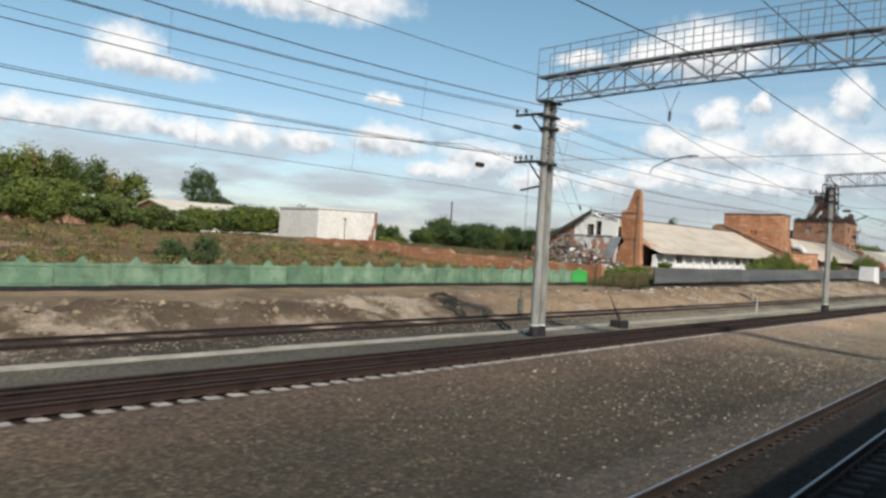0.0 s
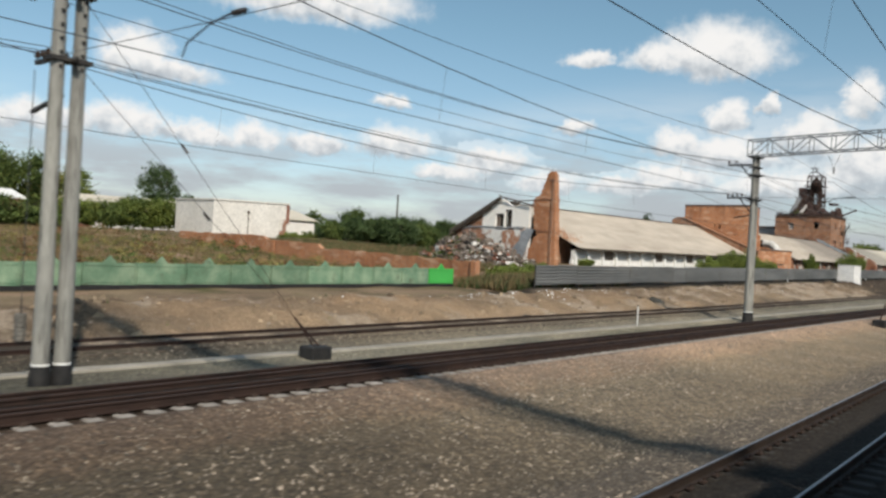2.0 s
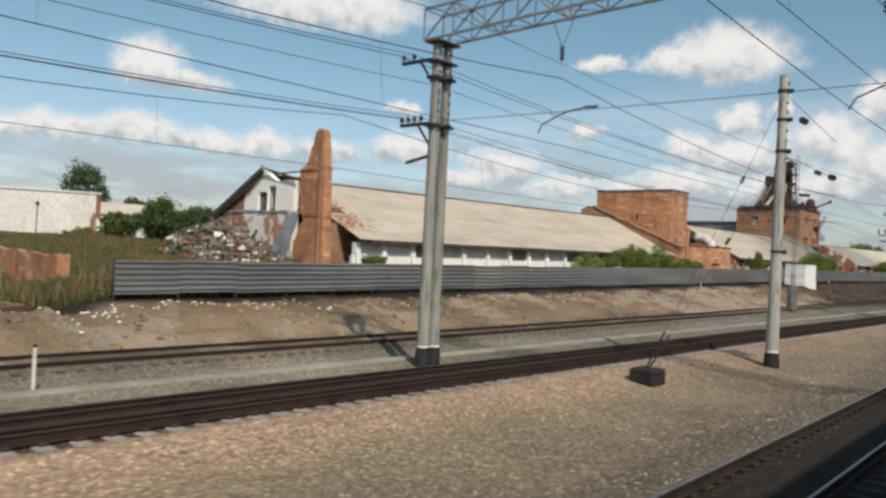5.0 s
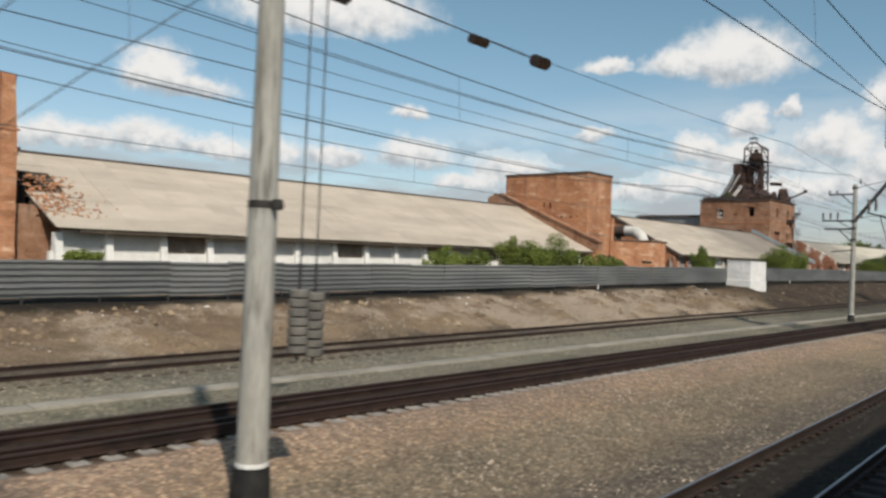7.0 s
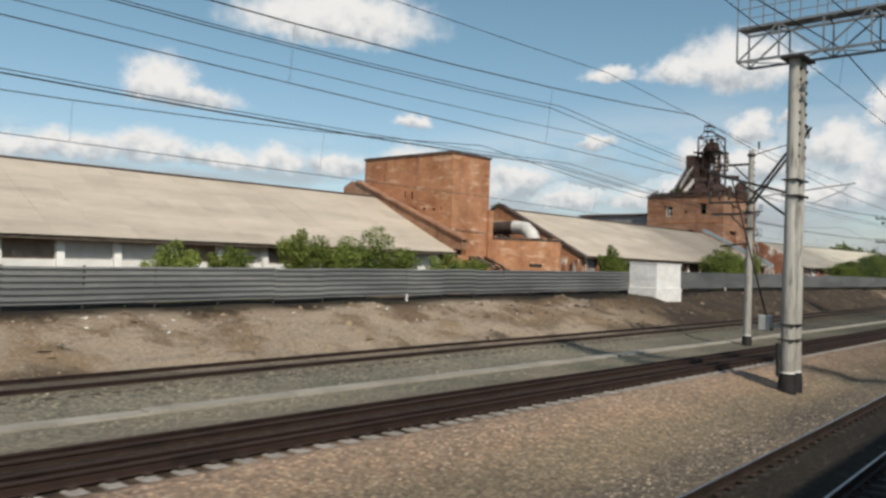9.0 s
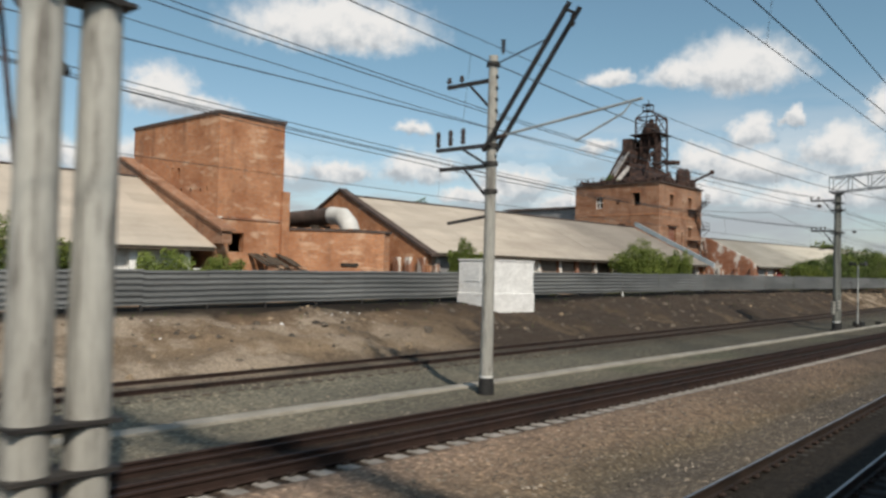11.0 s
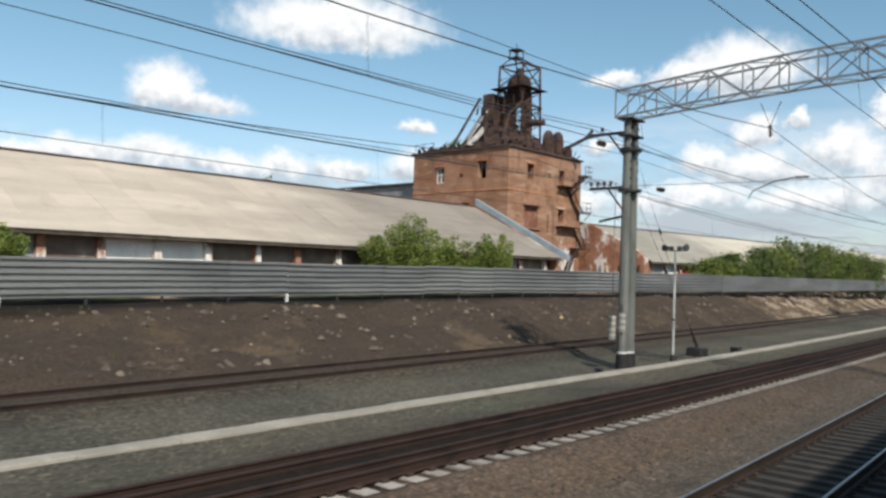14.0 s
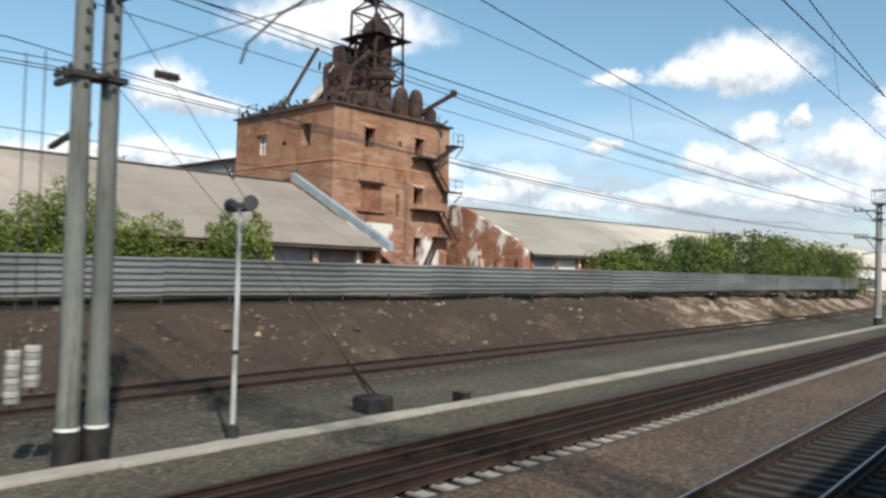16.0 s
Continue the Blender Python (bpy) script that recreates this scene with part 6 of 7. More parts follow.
def build_block():
    """The tall windowless brick block between the sheds."""
    b = thing("brick_block", (-47, 150.8, 2.0), "tall plain orange brick block with small openings", "building")
    x0, x1, y0, y1, z0, z1 = -52.4, -42.0, 148.05, 152.75, 1.5, 12.35
    part("wall", Geo().wall("x", x1, -0.5, y0, y1, z0, z1, [(148.85, 149.95, 4.2, 5.35)]), BRICK, b, "front wall with one square window hole")
    part("wall", Geo().wall("y", y0, 0.5, x0, x1 - 0.5, z0, z1, [(-47.45, -47.2, 8.9, 9.5), (-46.7, -46.4, 8.75, 9.4), (-47.3, -47.05, 7.85, 8.1), (-46.3, -46.05, 7.85, 8.1), (-45.2, -44.95, 7.8, 8.05), (-44.1, -43.85, 7.75, 8.0), (-43.3, -43.1, 7.8, 8.05)]), BRICK, b, "side wall with small putlog holes")
    part("wall", Geo().wall("y", y1, -0.5, x0, x1 - 0.5, z0, z1), BRICK, b)
    part("wall", Geo().wall("x", x0, 0.5, y0 + 0.5, y1 - 0.5, z0, z1), BRICK, b)
    part("belt_course", Geo().box(x1 - 0.02, x1 + 0.06, y0 - 0.02, y1, 6.15, 6.28), BRICK_LIMED, b)
    g = Geo()
    for a in (Geo().box(x1 - 0.6, x1 + 0.08, y0 - 0.08, y1 + 0.08, z1, z1 + 0.2), Geo().box(x0 - 0.08, x1 - 0.6, y0 - 0.08, y0 + 0.55, z1, z1 + 0.2), Geo().box(x0 - 0.08, x1 - 0.6, y1 - 0.55, y1 + 0.08, z1, z1 + 0.2), Geo().box(x0 - 0.08, x0 + 0.55, y0 + 0.55, y1 - 0.55, z1, z1 + 0.2)):
        i = len(g.v)
        g.v += a.v
        g.f += [tuple(q + i for q in f) for f in a.f]
    part("coping", g, COPING, b, "dark tarred coping")
    part("roof_deck", Geo().box(x0 + 0.5, x1 - 0.5, y0 + 0.5, y1 - 0.5, 11.6, 11.8), COPING, b)
    # Black sheet behind the window hole, standing in for indoor shade.
    part("black_backing", Geo().box(-44.6, -44.5, 148.6, 150.6, 3.6, 6.2), BLACK_VOID, b)
    part("corner_pier", Geo().box(x1 - 0.3, x1 + 0.25, y1 - 0.2, y1 + 0.35, z0, 8.1), BRICK, b)
    t = thing("lean_to", (-41.2, 152.0, 2.2), "collapsed lean-to with broken roof boards", "ruin")
    part("wall", Geo().wall("x", -40.3, -0.3, 150.5, 153.4, 1.6, 3.4, [(151.0, 152.3, 2.9, 3.2)]), BRICK, t)
    for k in range(9):
        g = Geo().bar((-42.0, 150.4 + 0.35 * k + random.uniform(-0.1, 0.1), 4.1 + random.uniform(-0.15, 0.1)), (-40.1, 150.4 + 0.36 * k, 3.4 + random.uniform(-0.25, 0.1)), 0.3, 0.05)
        part("roof_board", g, SHADE_WOOD, t)


build_block()


def build_annexe():
    a = thing("brick_annexe", (-41.5, 156, 2.2), "low orange brick annexe with a flat tarred roof", "building")
    plan = [(-44.5, 153.2), (-41.9, 153.2), (-40.9, 154.2), (-39.8, 155.7), (-38.9, 157.1), (-38.4, 158.2), (-38.7, 159.0), (-44.5, 159.0)]
    part("wall", Geo().loft([[(x, y, z) for x, y in plan] for z in (1.6, 5.72)]), BRICK, a, "orange brick wall bending round the corner")
    # Solid black bar on the wall, painting the shade of a slot.
    part("slot_shade_bar", Geo().bar((-39.72, 155.72, 3.62), (-39.12, 156.66, 3.62), 0.1, 0.2), BLACK_VOID, a)
    part("roof", Geo().loft([[(-42 + (x + 42) * 1.03, 156 + (y - 156) * 1.04, z) for x, y in plan] for z in (5.72, 5.88)]), COPING, a)
    for k in range(7):
        y = 153.6 + 0.75 * k
        part("edge_brick", Geo().box(-41.9 + 0.5 * k - 0.14, -41.9 + 0.5 * k + 0.14, y - 0.1, y + 0.1, 5.88, 5.88 + random.choice((0.07, 0.12, 0.16))), BRICK, a)
    d = thing("air_duct", (-43, 157, 5.9), "bent bright metal air duct lying on the annexe roof", "duct")
    g, rings = Geo(), []
    path = [((-50.0, 157.5, 6.7), (1, 0, 0)), ((-44.6, 157.4, 6.85), (1, 0, 0)), ((-42.6, 157.3, 6.95), (1, 0, 0)), ((-41.4, 157.2, 6.85), (1, 0, -0.45)), ((-40.7, 157.1, 6.35), (0.6, 0, -1)), ((-40.45, 157.1, 5.92), (0.1, 0, -1))]
    for p, dr in path:
        p, dr = Vector(p), Vector(dr).normalized()
        sd, up = Vector((0, 1, 0)), dr.cross(Vector((0, 1, 0)))
        rings.append([p + (sd * math.cos(k * math.pi / 7) + up * math.sin(k * math.pi / 7)) * 0.62 for k in range(14)])
    g.loft(rings[:3])
    part("pipe", g, COPING, d, "dark tarred pipe", smooth=40)
    part("elbow", Geo().loft(rings[2:]), DUCT, d, "bright bent end piece", smooth=40)
    part("saddle", Geo().box(-44.2, -43.6, 156.7, 158.0, 5.9, 6.3), SHADE_WOOD, d)
    part("saddle", Geo().box(-49.4, -48.8, 156.7, 158.0, 2.0, 6.15), BRICK, d)


build_annexe()


def build_shed_two():
    y0, y1, rise = 164.3, 210.5, 0.0050
    xe, ze, xr, zr, xb, zb = -39.45, 4.72, -49.1, 9.25, -58.9, 4.8
    s = thing("shed", (-48.5, y0, 2.2), "long brick shed with a brick gable and pale roof", "shed", "factory sheds")
    poly = [(-58.7, 1.6), (-39.75, 1.6), (-39.75, 4.70), (-49.4, 9.62), (-58.7, 4.85)]
    part("gable_wall", Geo().prism(poly, y0 - 0.5, y0, "y"), BRICK, s, "orange brick gable with pilasters")
    for x in (-43.85, -42.65, -41.45, -40.15, -46.5):
        h = 4.35 if x > -45.5 else 5.9
        part("pilaster", Geo().box(x - 0.24, x + 0.24, y0 - 0.82, y0 - 0.5, 1.6, h), BRICK_LIMED, s)
    part("gable_coping", Geo().loft([[(-39.15, y, 4.60), (-49.4, y, 9.82), (-59.1, y, 4.60), (-59.1, y, 4.40), (-49.4, y, 9.62), (-39.15, y, 4.40)] for y in (y0 - 0.65, y0 + 0.1)]), COPING, s)
    part("rear_wall", Geo().wall("x", xb + 0.3, 0.3, y0, y1, 1.6, 4.9), BRICK, s)
    ys = [165.2, 167.4, 169.5, 172.3, 175.2, 178.1, 181.2, 184.0, 187.1, 190.2, 193.3, 196.5, 199.6, 202.7, 205.8, 209.2]
    shed_front(s, xe - 0.75, 2.5, ze, ys, rise, y0, y1, BRICK_LIMED, lambda k: WHITEWASH if k in (3, 4) else (BOARD if k in (0, 1, 13) else BROWN_BOARD), 0.7)
    part("inner_partition", Geo().box(-44.6, -44.4, y0 + 0.6, y1 - 0.6, 1.6, 6.6), SHADE_WOOD, s)
    under_roof(s, xe, ze, xr, zr, xb, zb, y0 + 0.3, y1, rise)
    roof_sheets(s, xe, ze, xr, zr, y0 + 0.3, y1, rise, ROOF, 7, sag=0.06)
    roof_sheets(s, xb, zb, xr, zr, y0 + 0.3, y1, rise, ROOF, 3, 6.0)
    part("end_parapet", Geo().loft([[(-38.9, y, 4.72), (-48.9, y, 9.62), (-48.9, y, 10.18), (-38.9, y, 5.22)] for y in (y1, y1 + 0.45)]), FLASHING, s, "blue-grey sheet metal verge")
    part("end_wall", Geo().prism([(-58.7, 1.6), (-40.0, 1.6), (-40.0, 4.8), (-49.1, 9.7), (-58.7, 5.0)], y1 + 0.01, y1 + 0.4, "y"), BRICK, s)
    gy = thing("conveyor_gallery", (-65, 215, 9.8), "grey concrete gallery reaching the tower", "gallery")
    part("side_wall", Geo().wall("y", 214.2, 0.25, -71.5, -58.7, 9.6, 12.45, [(-70.6, -69.5, 11.2, 12.3)]), BOARD, gy)
    part("rear_wall", Geo().wall("y", 217.0, -0.25, -71.5, -58.7, 9.6, 12.45), BOARD, gy)
    part("end_wall", Geo().box(-71.7, -71.5, 214.2, 217.0, 9.6, 12.45), BOARD, gy)
    part("roof", Geo().loft([[(-72.0, y, z), (-58.62, y, z), (-58.62, y, z + 0.16), (-72.0, y, z + 0.16)] for y, z in ((213.9, 12.45), (215.6, 12.75), (217.3, 12.45))]), COPING, gy, "dark tarred roof")
    for x in (-70.8, -65.0):
        part("trestle", Geo().box(x - 0.3, x + 0.3, 215.2, 215.8, 1.8, 9.6), RUST, gy)


build_shed_two()


# ---- kiln tower ----
def build_tower():
    x0, x1, y0, y1, z0, z1 = -58.6, -46.6, 212.3, 224.3, 1.8, 15.1
    t = thing("brick_tower", (-52.6, 218.3, 2.2), "square weathered brick kiln house with dark window holes", "building")
    left = [(-55.5, -54.5, 12.1, 13.65), (-50.2, -49.2, 12.35, 13.95), (-52.6, -52.1, 12.6, 12.9), (-52.2, -51.2, 8.6, 10.1)]
    right = [(215.2, 216.15, 12.45, 13.85), (220.4, 221.25, 12.5, 13.8), (218.6, 218.95, 12.9, 13.3), (214.9, 217.0, 7.9, 9.9), (220.4, 221.35, 8.75, 10.0), (220.55, 221.5, 4.4, 6.15), (216.0, 217.2, 3.4, 5.2), (218.5, 218.85, 7.6, 9.3)]
    part("wall", Geo().wall("y", y0, 0.7, x0, x1 - 0.7, z0, z1, left), BRICK_DARK, t, "brick wall with tall window holes")
    part("wall", Geo().wall("x", x1, -0.7, y0, y1, 7.0, z1, [h for h in right if h[3] > 7.0]), BRICK_DARK, t, "brick wall with window holes")
    part("wall", Geo().wall("x", x1 + 0.003, -0.7, y0, y1, z0, 7.0, [h for h in right if h[3] < 7.0]), BRICK_LIMED, t, "brick wall foot with flaking white plaster")
    part("bricked_window", Geo().box(x1 - 0.55, x1 - 0.28, 214.9, 217.0, 7.9, 9.9), BRICK_RED, t, "window walled up with darker red brick")
    part("window_hood", Geo().prism([(214.6, 9.95), (217.3, 9.95), (217.2, 10.15), (215.95, 10.42), (214.7, 10.15)], x1, x1 + 0.22, "x"), BRICK_DARK, t)
    part("window_sill", Geo().box(x1, x1 + 0.2, 214.6, 217.3, 7.72, 7.9, 0.02), BRICK_DARK, t)
    part("wall", Geo().wall("y", y1, -0.7, x0, x1 - 0.7, z0, z1), BRICK_DARK, t)
    part("wall", Geo().wall("x", x0, 0.7, y0 + 0.7, y1 - 0.7, z0, z1), BRICK_DARK, t)
    # Added black box filling the tower, so its window holes read as dark.
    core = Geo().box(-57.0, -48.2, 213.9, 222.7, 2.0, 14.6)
    part("black_backing", core, BLACK_VOID, t)
    part("belt_course", Geo().box(x0, x1 + 0.05, y0 - 0.05, y0, 11.15, 11.3).box(x1, x1 + 0.05, y0, y1, 11.15, 11.3), BRICK, t)
    part("cornice", Geo().box(x0 - 0.2, x1 + 0.22, y0 - 0.22, y1 + 0.2, z1, z1 + 0.14), COPING, t, "dark projecting cornice")
    for a, b, z in ((-54.5, -55.5, 12.1),):
        w = part("window", Geo().wall("y", y0 + 0.15, 0.08, -55.5, -54.5, 12.1, 13.65, [(-55.42, -55.04, 12.2, 12.85), (-54.96, -54.58, 12.2, 12.85), (-55.42, -55.04, 12.95, 13.55), (-54.96, -54.58, 12.95, 13.55)]), WHITEWASH, t, "old window frame")
    for a, b, lo, hi in right[:2] + right[3:5]:
        part("lintel", Geo().box(x1, x1 + 0.12, a - 0.15, b + 0.15, hi, hi + 0.18), BRICK, t)
    for a, b, lo, hi in left[:2]:
        part("lintel", Geo().box(a - 0.15, b + 0.15, y0 - 0.12, y0, hi, hi + 0.18), BRICK, t)
    # outside stair and platforms at the far corner
    st = thing("fire_stair", (-45.9, 222.5, 2.6), "rusty outside steel stair with railed landings", "stair")
    for a, b, z in ((220.0, 222.5, 12.2), (220.0, 223.3, 8.25), (222.5, 225.0, 6.2), (223.8, 225.1, 13.6), (223.4, 225.1, 9.9)):
        land = part("landing", Geo().box(x1 + 0.02, x1 + 0.85, a, b, z, z + 0.07), RUST, st)
        for y in (a + 0.05, b - 0.05):
            part("bracket", Geo().bar((x1 + 0.02, y, z - 0.75), (x1 + 0.8, y, z), 0.06, 0.06), RUST, land)
        if b > 224:
            g = Geo()
            for y in (a + 0.04, (a + b) / 2, b - 0.04):
                g.tube((x1 + 0.81, y, z), (x1 + 0.81, y, z + 1.0), 0.022, n=5)
            for h in (0.5, 1.0):
                g.tube((x1 + 0.81, a, z + h), (x1 + 0.81, b, z + h), 0.02, n=5)
                g.tube((x1 + 0.81, b - 0.04, z + h), (x1 + 0.02, b - 0.04, z + h), 0.02, n=5)
            part("railing", g, RUST, land)
    for ya, za, yb, zb in ((221.6, 12.2, 223.7, 9.95), (224.5, 13.6, 222.3, 12.25), (223.0, 8.25, 224.6, 6.25), (222.8, 6.2, 221.0, 3.0)):
        for dx in (0.15, 0.7):
            part("stringer", Geo().bar((x1 + dx, ya, za), (x1 + dx, yb, zb), 0.05, 0.16), RUST, st)
        n = int(abs(za - zb) / 0.24)
        treads = Geo()
        for k in range(1, n):
            f = k / n
            treads.box(x1 + 0.17, x1 + 0.68, ya + (yb - ya) * f - 0.1, ya + (yb - ya) * f + 0.1, za + (zb - za) * f - 0.02, za + (zb - za) * f + 0.02)
        tagged(part("treads", treads, RUST, st), kind="stuff")
    ruin = thing("collapsed_lean_to", (x1 + 2.0, 218.6, 2.6), "fallen rusty sheet-metal roof leaning on the tower", "ruin")
    for k in range(5):
        y = 216.9 + 0.75 * k
        part("sheet", Geo().bar((x1 + 0.15, y, 5.0 - 0.12 * k), (x1 + 2.6, y + 0.3, 3.3 - 0.18 * k), 0.78, 0.04), RED_RUST, ruin, "bent rust-red roof sheet")
    part("beam", Geo().bar((x1 + 2.2, 216.6, 2.9), (x1 + 2.2, 220.6, 2.4), 0.16, 0.16), SHADE_WOOD, ruin)
    part("post", Geo().box(x1 + 2.1, x1 + 2.3, 216.7, 216.9, 2.0, 3.2), SHADE_WOOD, ruin)


build_tower()


def build_furnace_top():
    """Rusted plant above the tower: slanted hood, twin shafts, egg-shaped drum in a braced frame, tanks, hoists."""
    t = thing("furnace_plant", (-52.6, 218.3, 15.25), "rusted steel furnace top with drum, frame and pipes", "industrial plant")
    z0 = 15.25
    x0, x1, y0, y1 = -54.4, -51.0, 219.95, 223.3      # feet of the frame
    cx, cy = -52.7, 221.6
    rnd = random.Random(9)

    def frame_corner(k, z):
        f = max(0.0, z - 22.6) / 2.6 * 0.12
        x, y = ((x0, y0), (x1, y0), (x1, y1), (x0, y1))[k % 4]
        return Vector((x + (cx - x) * f, y + (cy - y) * f, z))

    for k in range(4):
        part("frame_post", Geo().bar(frame_corner(k, z0), frame_corner(k, 25.1), 0.2, 0.2), RUST, t, "corner post of the headframe")
    braces = Geo()
    levels = [15.4, 17.6, 19.2, 20.9, 22.7, 25.1]
    for n_, (a, b) in enumerate(zip(levels, levels[1:])):
        for k in range(4):
            braces.bar(frame_corner(k, b), frame_corner(k + 1, b), 0.13, 0.15)
            if k != 0 or n_ >= 4:
                braces.bar(frame_corner(k, a if n_ % 2 else b), frame_corner(k + 1, b if n_ % 2 else a), 0.09, 0.09)
    for x in (-52.1, -53.3):
        braces.bar((x, y0 - 0.05, z0), (x, y0 - 0.05, 22.7), 0.12, 0.12)
    for q in range(6):
        a = 16.2 + q * 1.05
        braces.bar((-52.1, y0 - 0.05, a + (0.9 if q % 2 else 0)), (x1, y0, a + (0 if q % 2 else 0.9)), 0.08, 0.08)
    tagged(part("frame_bracing", braces, RUST, t, "crossed braces of the headframe"), kind="stuff")
    top = Geo()
    for k in range(4):
        p = frame_corner(k, 25.1)
        top.bar(p, Vector((cx - 0.5 + (p.x - cx) * 0.22, cy + (p.y - cy) * 0.22, 26.2)), 0.12, 0.12)
    for sx in (-0.5, 0.5):
        for sy in (-0.5, 0.5):
            top.bar((cx - 0.5 + sx, cy + sy, 26.1), (cx - 0.5 + sx, cy + sy, 27.0), 0.09, 0.09)
    top.box(cx - 1.1, cx + 0.1, cy - 0.6, cy + 0.6, 26.1, 26.2).box(cx - 1.1, cx + 0.1, cy - 0.6, cy + 0.6, 26.95, 27.05)
    top.tube((cx - 0.5, cy, 27.0), (cx - 0.5, cy, 27.7), 0.05, n=5)
    part("hoist_head", top, RUST, t, "small cage at the very top")
    walk_ring = Geo()
    for a, b, c, d in ((x0 - 0.4, x1 + 0.4, y0 - 0.5, y0 + 0.5), (x0 - 0.5, x1 + 0.4, y1 - 0.4, y1 + 0.4), (x0 - 0.5, x0 + 0.4, y0, y1), (x1 - 0.4, x1 + 0.4, y0, y1)):
        walk_ring.box(a, b, c, d, 22.66, 22.74)
    part("gallery_deck", walk_ring, RUST, t)
    rails = Geo()
    for k in range(4):
        for h in (0.5, 1.0):
            rails.tube(frame_corner(k, 22.74 + h), frame_corner(k + 1, 22.74 + h), 0.03, n=5)
    tagged(part("railings", rails, RUST, t), kind="stuff")
    part("drum", Geo().turned((cx, cy, 0), [(0.7, 21.0), (0.95, 21.8), (1.3, 22.4), (1.3, 23.2), (1.1, 23.9), (0.7, 24.3), (0.35, 24.5), (0.3, 25.0)], 16), RUST, t, "egg-shaped rusty drum", smooth=40)
    part("shaft", Geo().turned((-53.6, cy - 0.3, 0), [(0.85, z0), (0.85, 18.5), (0.72, 18.6), (0.72, 22.2)], 14), RUST, t, smooth=40)
    part("shaft", Geo().turned((-51.9, cy + 0.3, 0), [(0.62, z0), (0.62, 19.0), (0.56, 19.1), (0.56, 22.3)], 14), RUST, t, smooth=40)
    part("bin", Geo().box(-56.0, -54.6, 219.6, 222.2, 19.6, 22.3, 0.08), RUST, t)
    part("bin", Geo().box(-55.2, -54.0, 218.4, 220.6, 18.0, 20.6, 0.08), RUST, t)
    part("hood", Geo().loft([[(-56.6, 214.9, z0), (-48.6, 214.9, z0), (-47.6, 222.8, z0), (-56.6, 222.8, z0)], [(-55.8, 217.0, 17.2), (-50.2, 216.6, 16.6), (-49.4, 222.0, 16.6), (-55.8, 222.6, 17.6)], [(-55.2, 218.8, 19.2), (-52.4, 218.6, 18.2), (-51.8, 221.6, 18.2), (-55.2, 222.0, 19.8)]]), RUST, t, "slanted rusted hood")
    part("cover_sheet", Geo().bar((-56.6, 216.4, 15.4), (-55.0, 219.0, 20.4), 2.0, 0.1), RUST_PALE, t, "pale slanting cover sheet")
    part("cover_sheet", Geo().tube((-54.3, 214.9, 15.5), (-53.2, 216.6, 17.9), 0.3, n=10), RUST_PALE, t, "pale slanting pipe", smooth=40)
    part("boom", Geo().bar((-55.2, 213.7, 15.3), (-53.2, 215.9, 20.9), 0.2, 0.26), RUST, t, "slanting hoist boom")
    for x, y, r, h in ((-47.6, 216.6, 0.45, 1.6), (-47.3, 219.4, 0.6, 2.4), (-47.3, 221.0, 0.6, 2.5), (-49.4, 215.2, 0.6, 1.5), (-51.4, 215.0, 0.55, 1.2), (-47.2, 222.6, 0.5, 1.3)):
        part("tank", Geo().turned((x, y, z0), [(r * 0.95, 0), (r, 0.15), (r, h * 0.62), (r * 0.8, h * 0.85), (r * 0.45, h * 0.97), (r * 0.15, h)], 14), RUST, t, "rusty dome-topped tank", smooth=50)
    for a, b, r in (((-57.6, 213.2, 15.5), (-48.0, 213.3, 15.6), 0.2), ((-48.4, 217.0, 18.2), (-46.9, 218.2, 18.2), 0.3), ((-53.0, 216.6, 16.0), (-53.0, 216.6, 19.5), 0.25), ((-51.0, 216.5, 15.6), (-50.6, 217.2, 19.2), 0.22), ((-50.6, 217.2, 19.2), (-49.8, 218.4, 20.6), 0.22)):
        part("pipe", Geo().tube(a, b, r, n=9), RUST, t, smooth=40)
    part("jib_beam", Geo().bar((-47.4, 220.8, 15.5), (-44.2, 222.0, 17.2), 0.22, 0.3), RUST, t, "short slanting jib")
    part("jib_pulley", Geo().turned((-44.15, 221.9, 17.2), [(0.3, -0.12), (0.3, 0.12)], 10, "y"), RUST, t)
    scrap = Geo()
    for k in range(190):
        side = rnd.random()
        x, y = (rnd.uniform(-58.4, -46.9), rnd.uniform(212.4, 214.6)) if side < 0.6 else (rnd.uniform(-48.2, -46.7), rnd.uniform(212.5, 224.0))
        d = Vector((rnd.uniform(-1, 1), rnd.uniform(-1, 1), rnd.uniform(0, 1.1))).normalized() * rnd.uniform(0.2, 0.9)
        scrap.bar(Vector((x, y, z0 + 0.05)), Vector((x, y, z0 + 0.1)) + d, rnd.uniform(0.05, 0.3), rnd.uniform(0.04, 0.25))
    for k in range(34):
        o = Vector((rnd.uniform(-54.6, -49.6), rnd.uniform(217.0, 221.3), rnd.uniform(16.0, 20.5)))
        d = Vector((rnd.uniform(-1, 1), rnd.uniform(-1, 1), rnd.uniform(-1, 1))).normalized() * rnd.uniform(0.3, 1.1)
        scrap.bar(o, o + d, rnd.uniform(0.05, 0.16), rnd.uniform(0.05, 0.16))
    tagged(part("scrap", scrap, RUST, t, "rusty scrap and loose bars"), kind="stuff")
    edge = Geo()
    for x in (-58.4, -57.2, -56.0):
        edge.tube((x, 212.3, z0), (x, 212.3, z0 + 0.9), 0.03, n=5)
    edge.tube((-58.5, 212.3, z0 + 0.85), (-55.8, 212.3, z0 + 0.85), 0.025, n=5)
    part("edge_rail", edge, RUST, t)
    weeds = Geo()
    crown(weeds, (-54.2, 213.6, 16.0), (1.5, 0.9, 1.0), 500, 0.12, 61, 5)
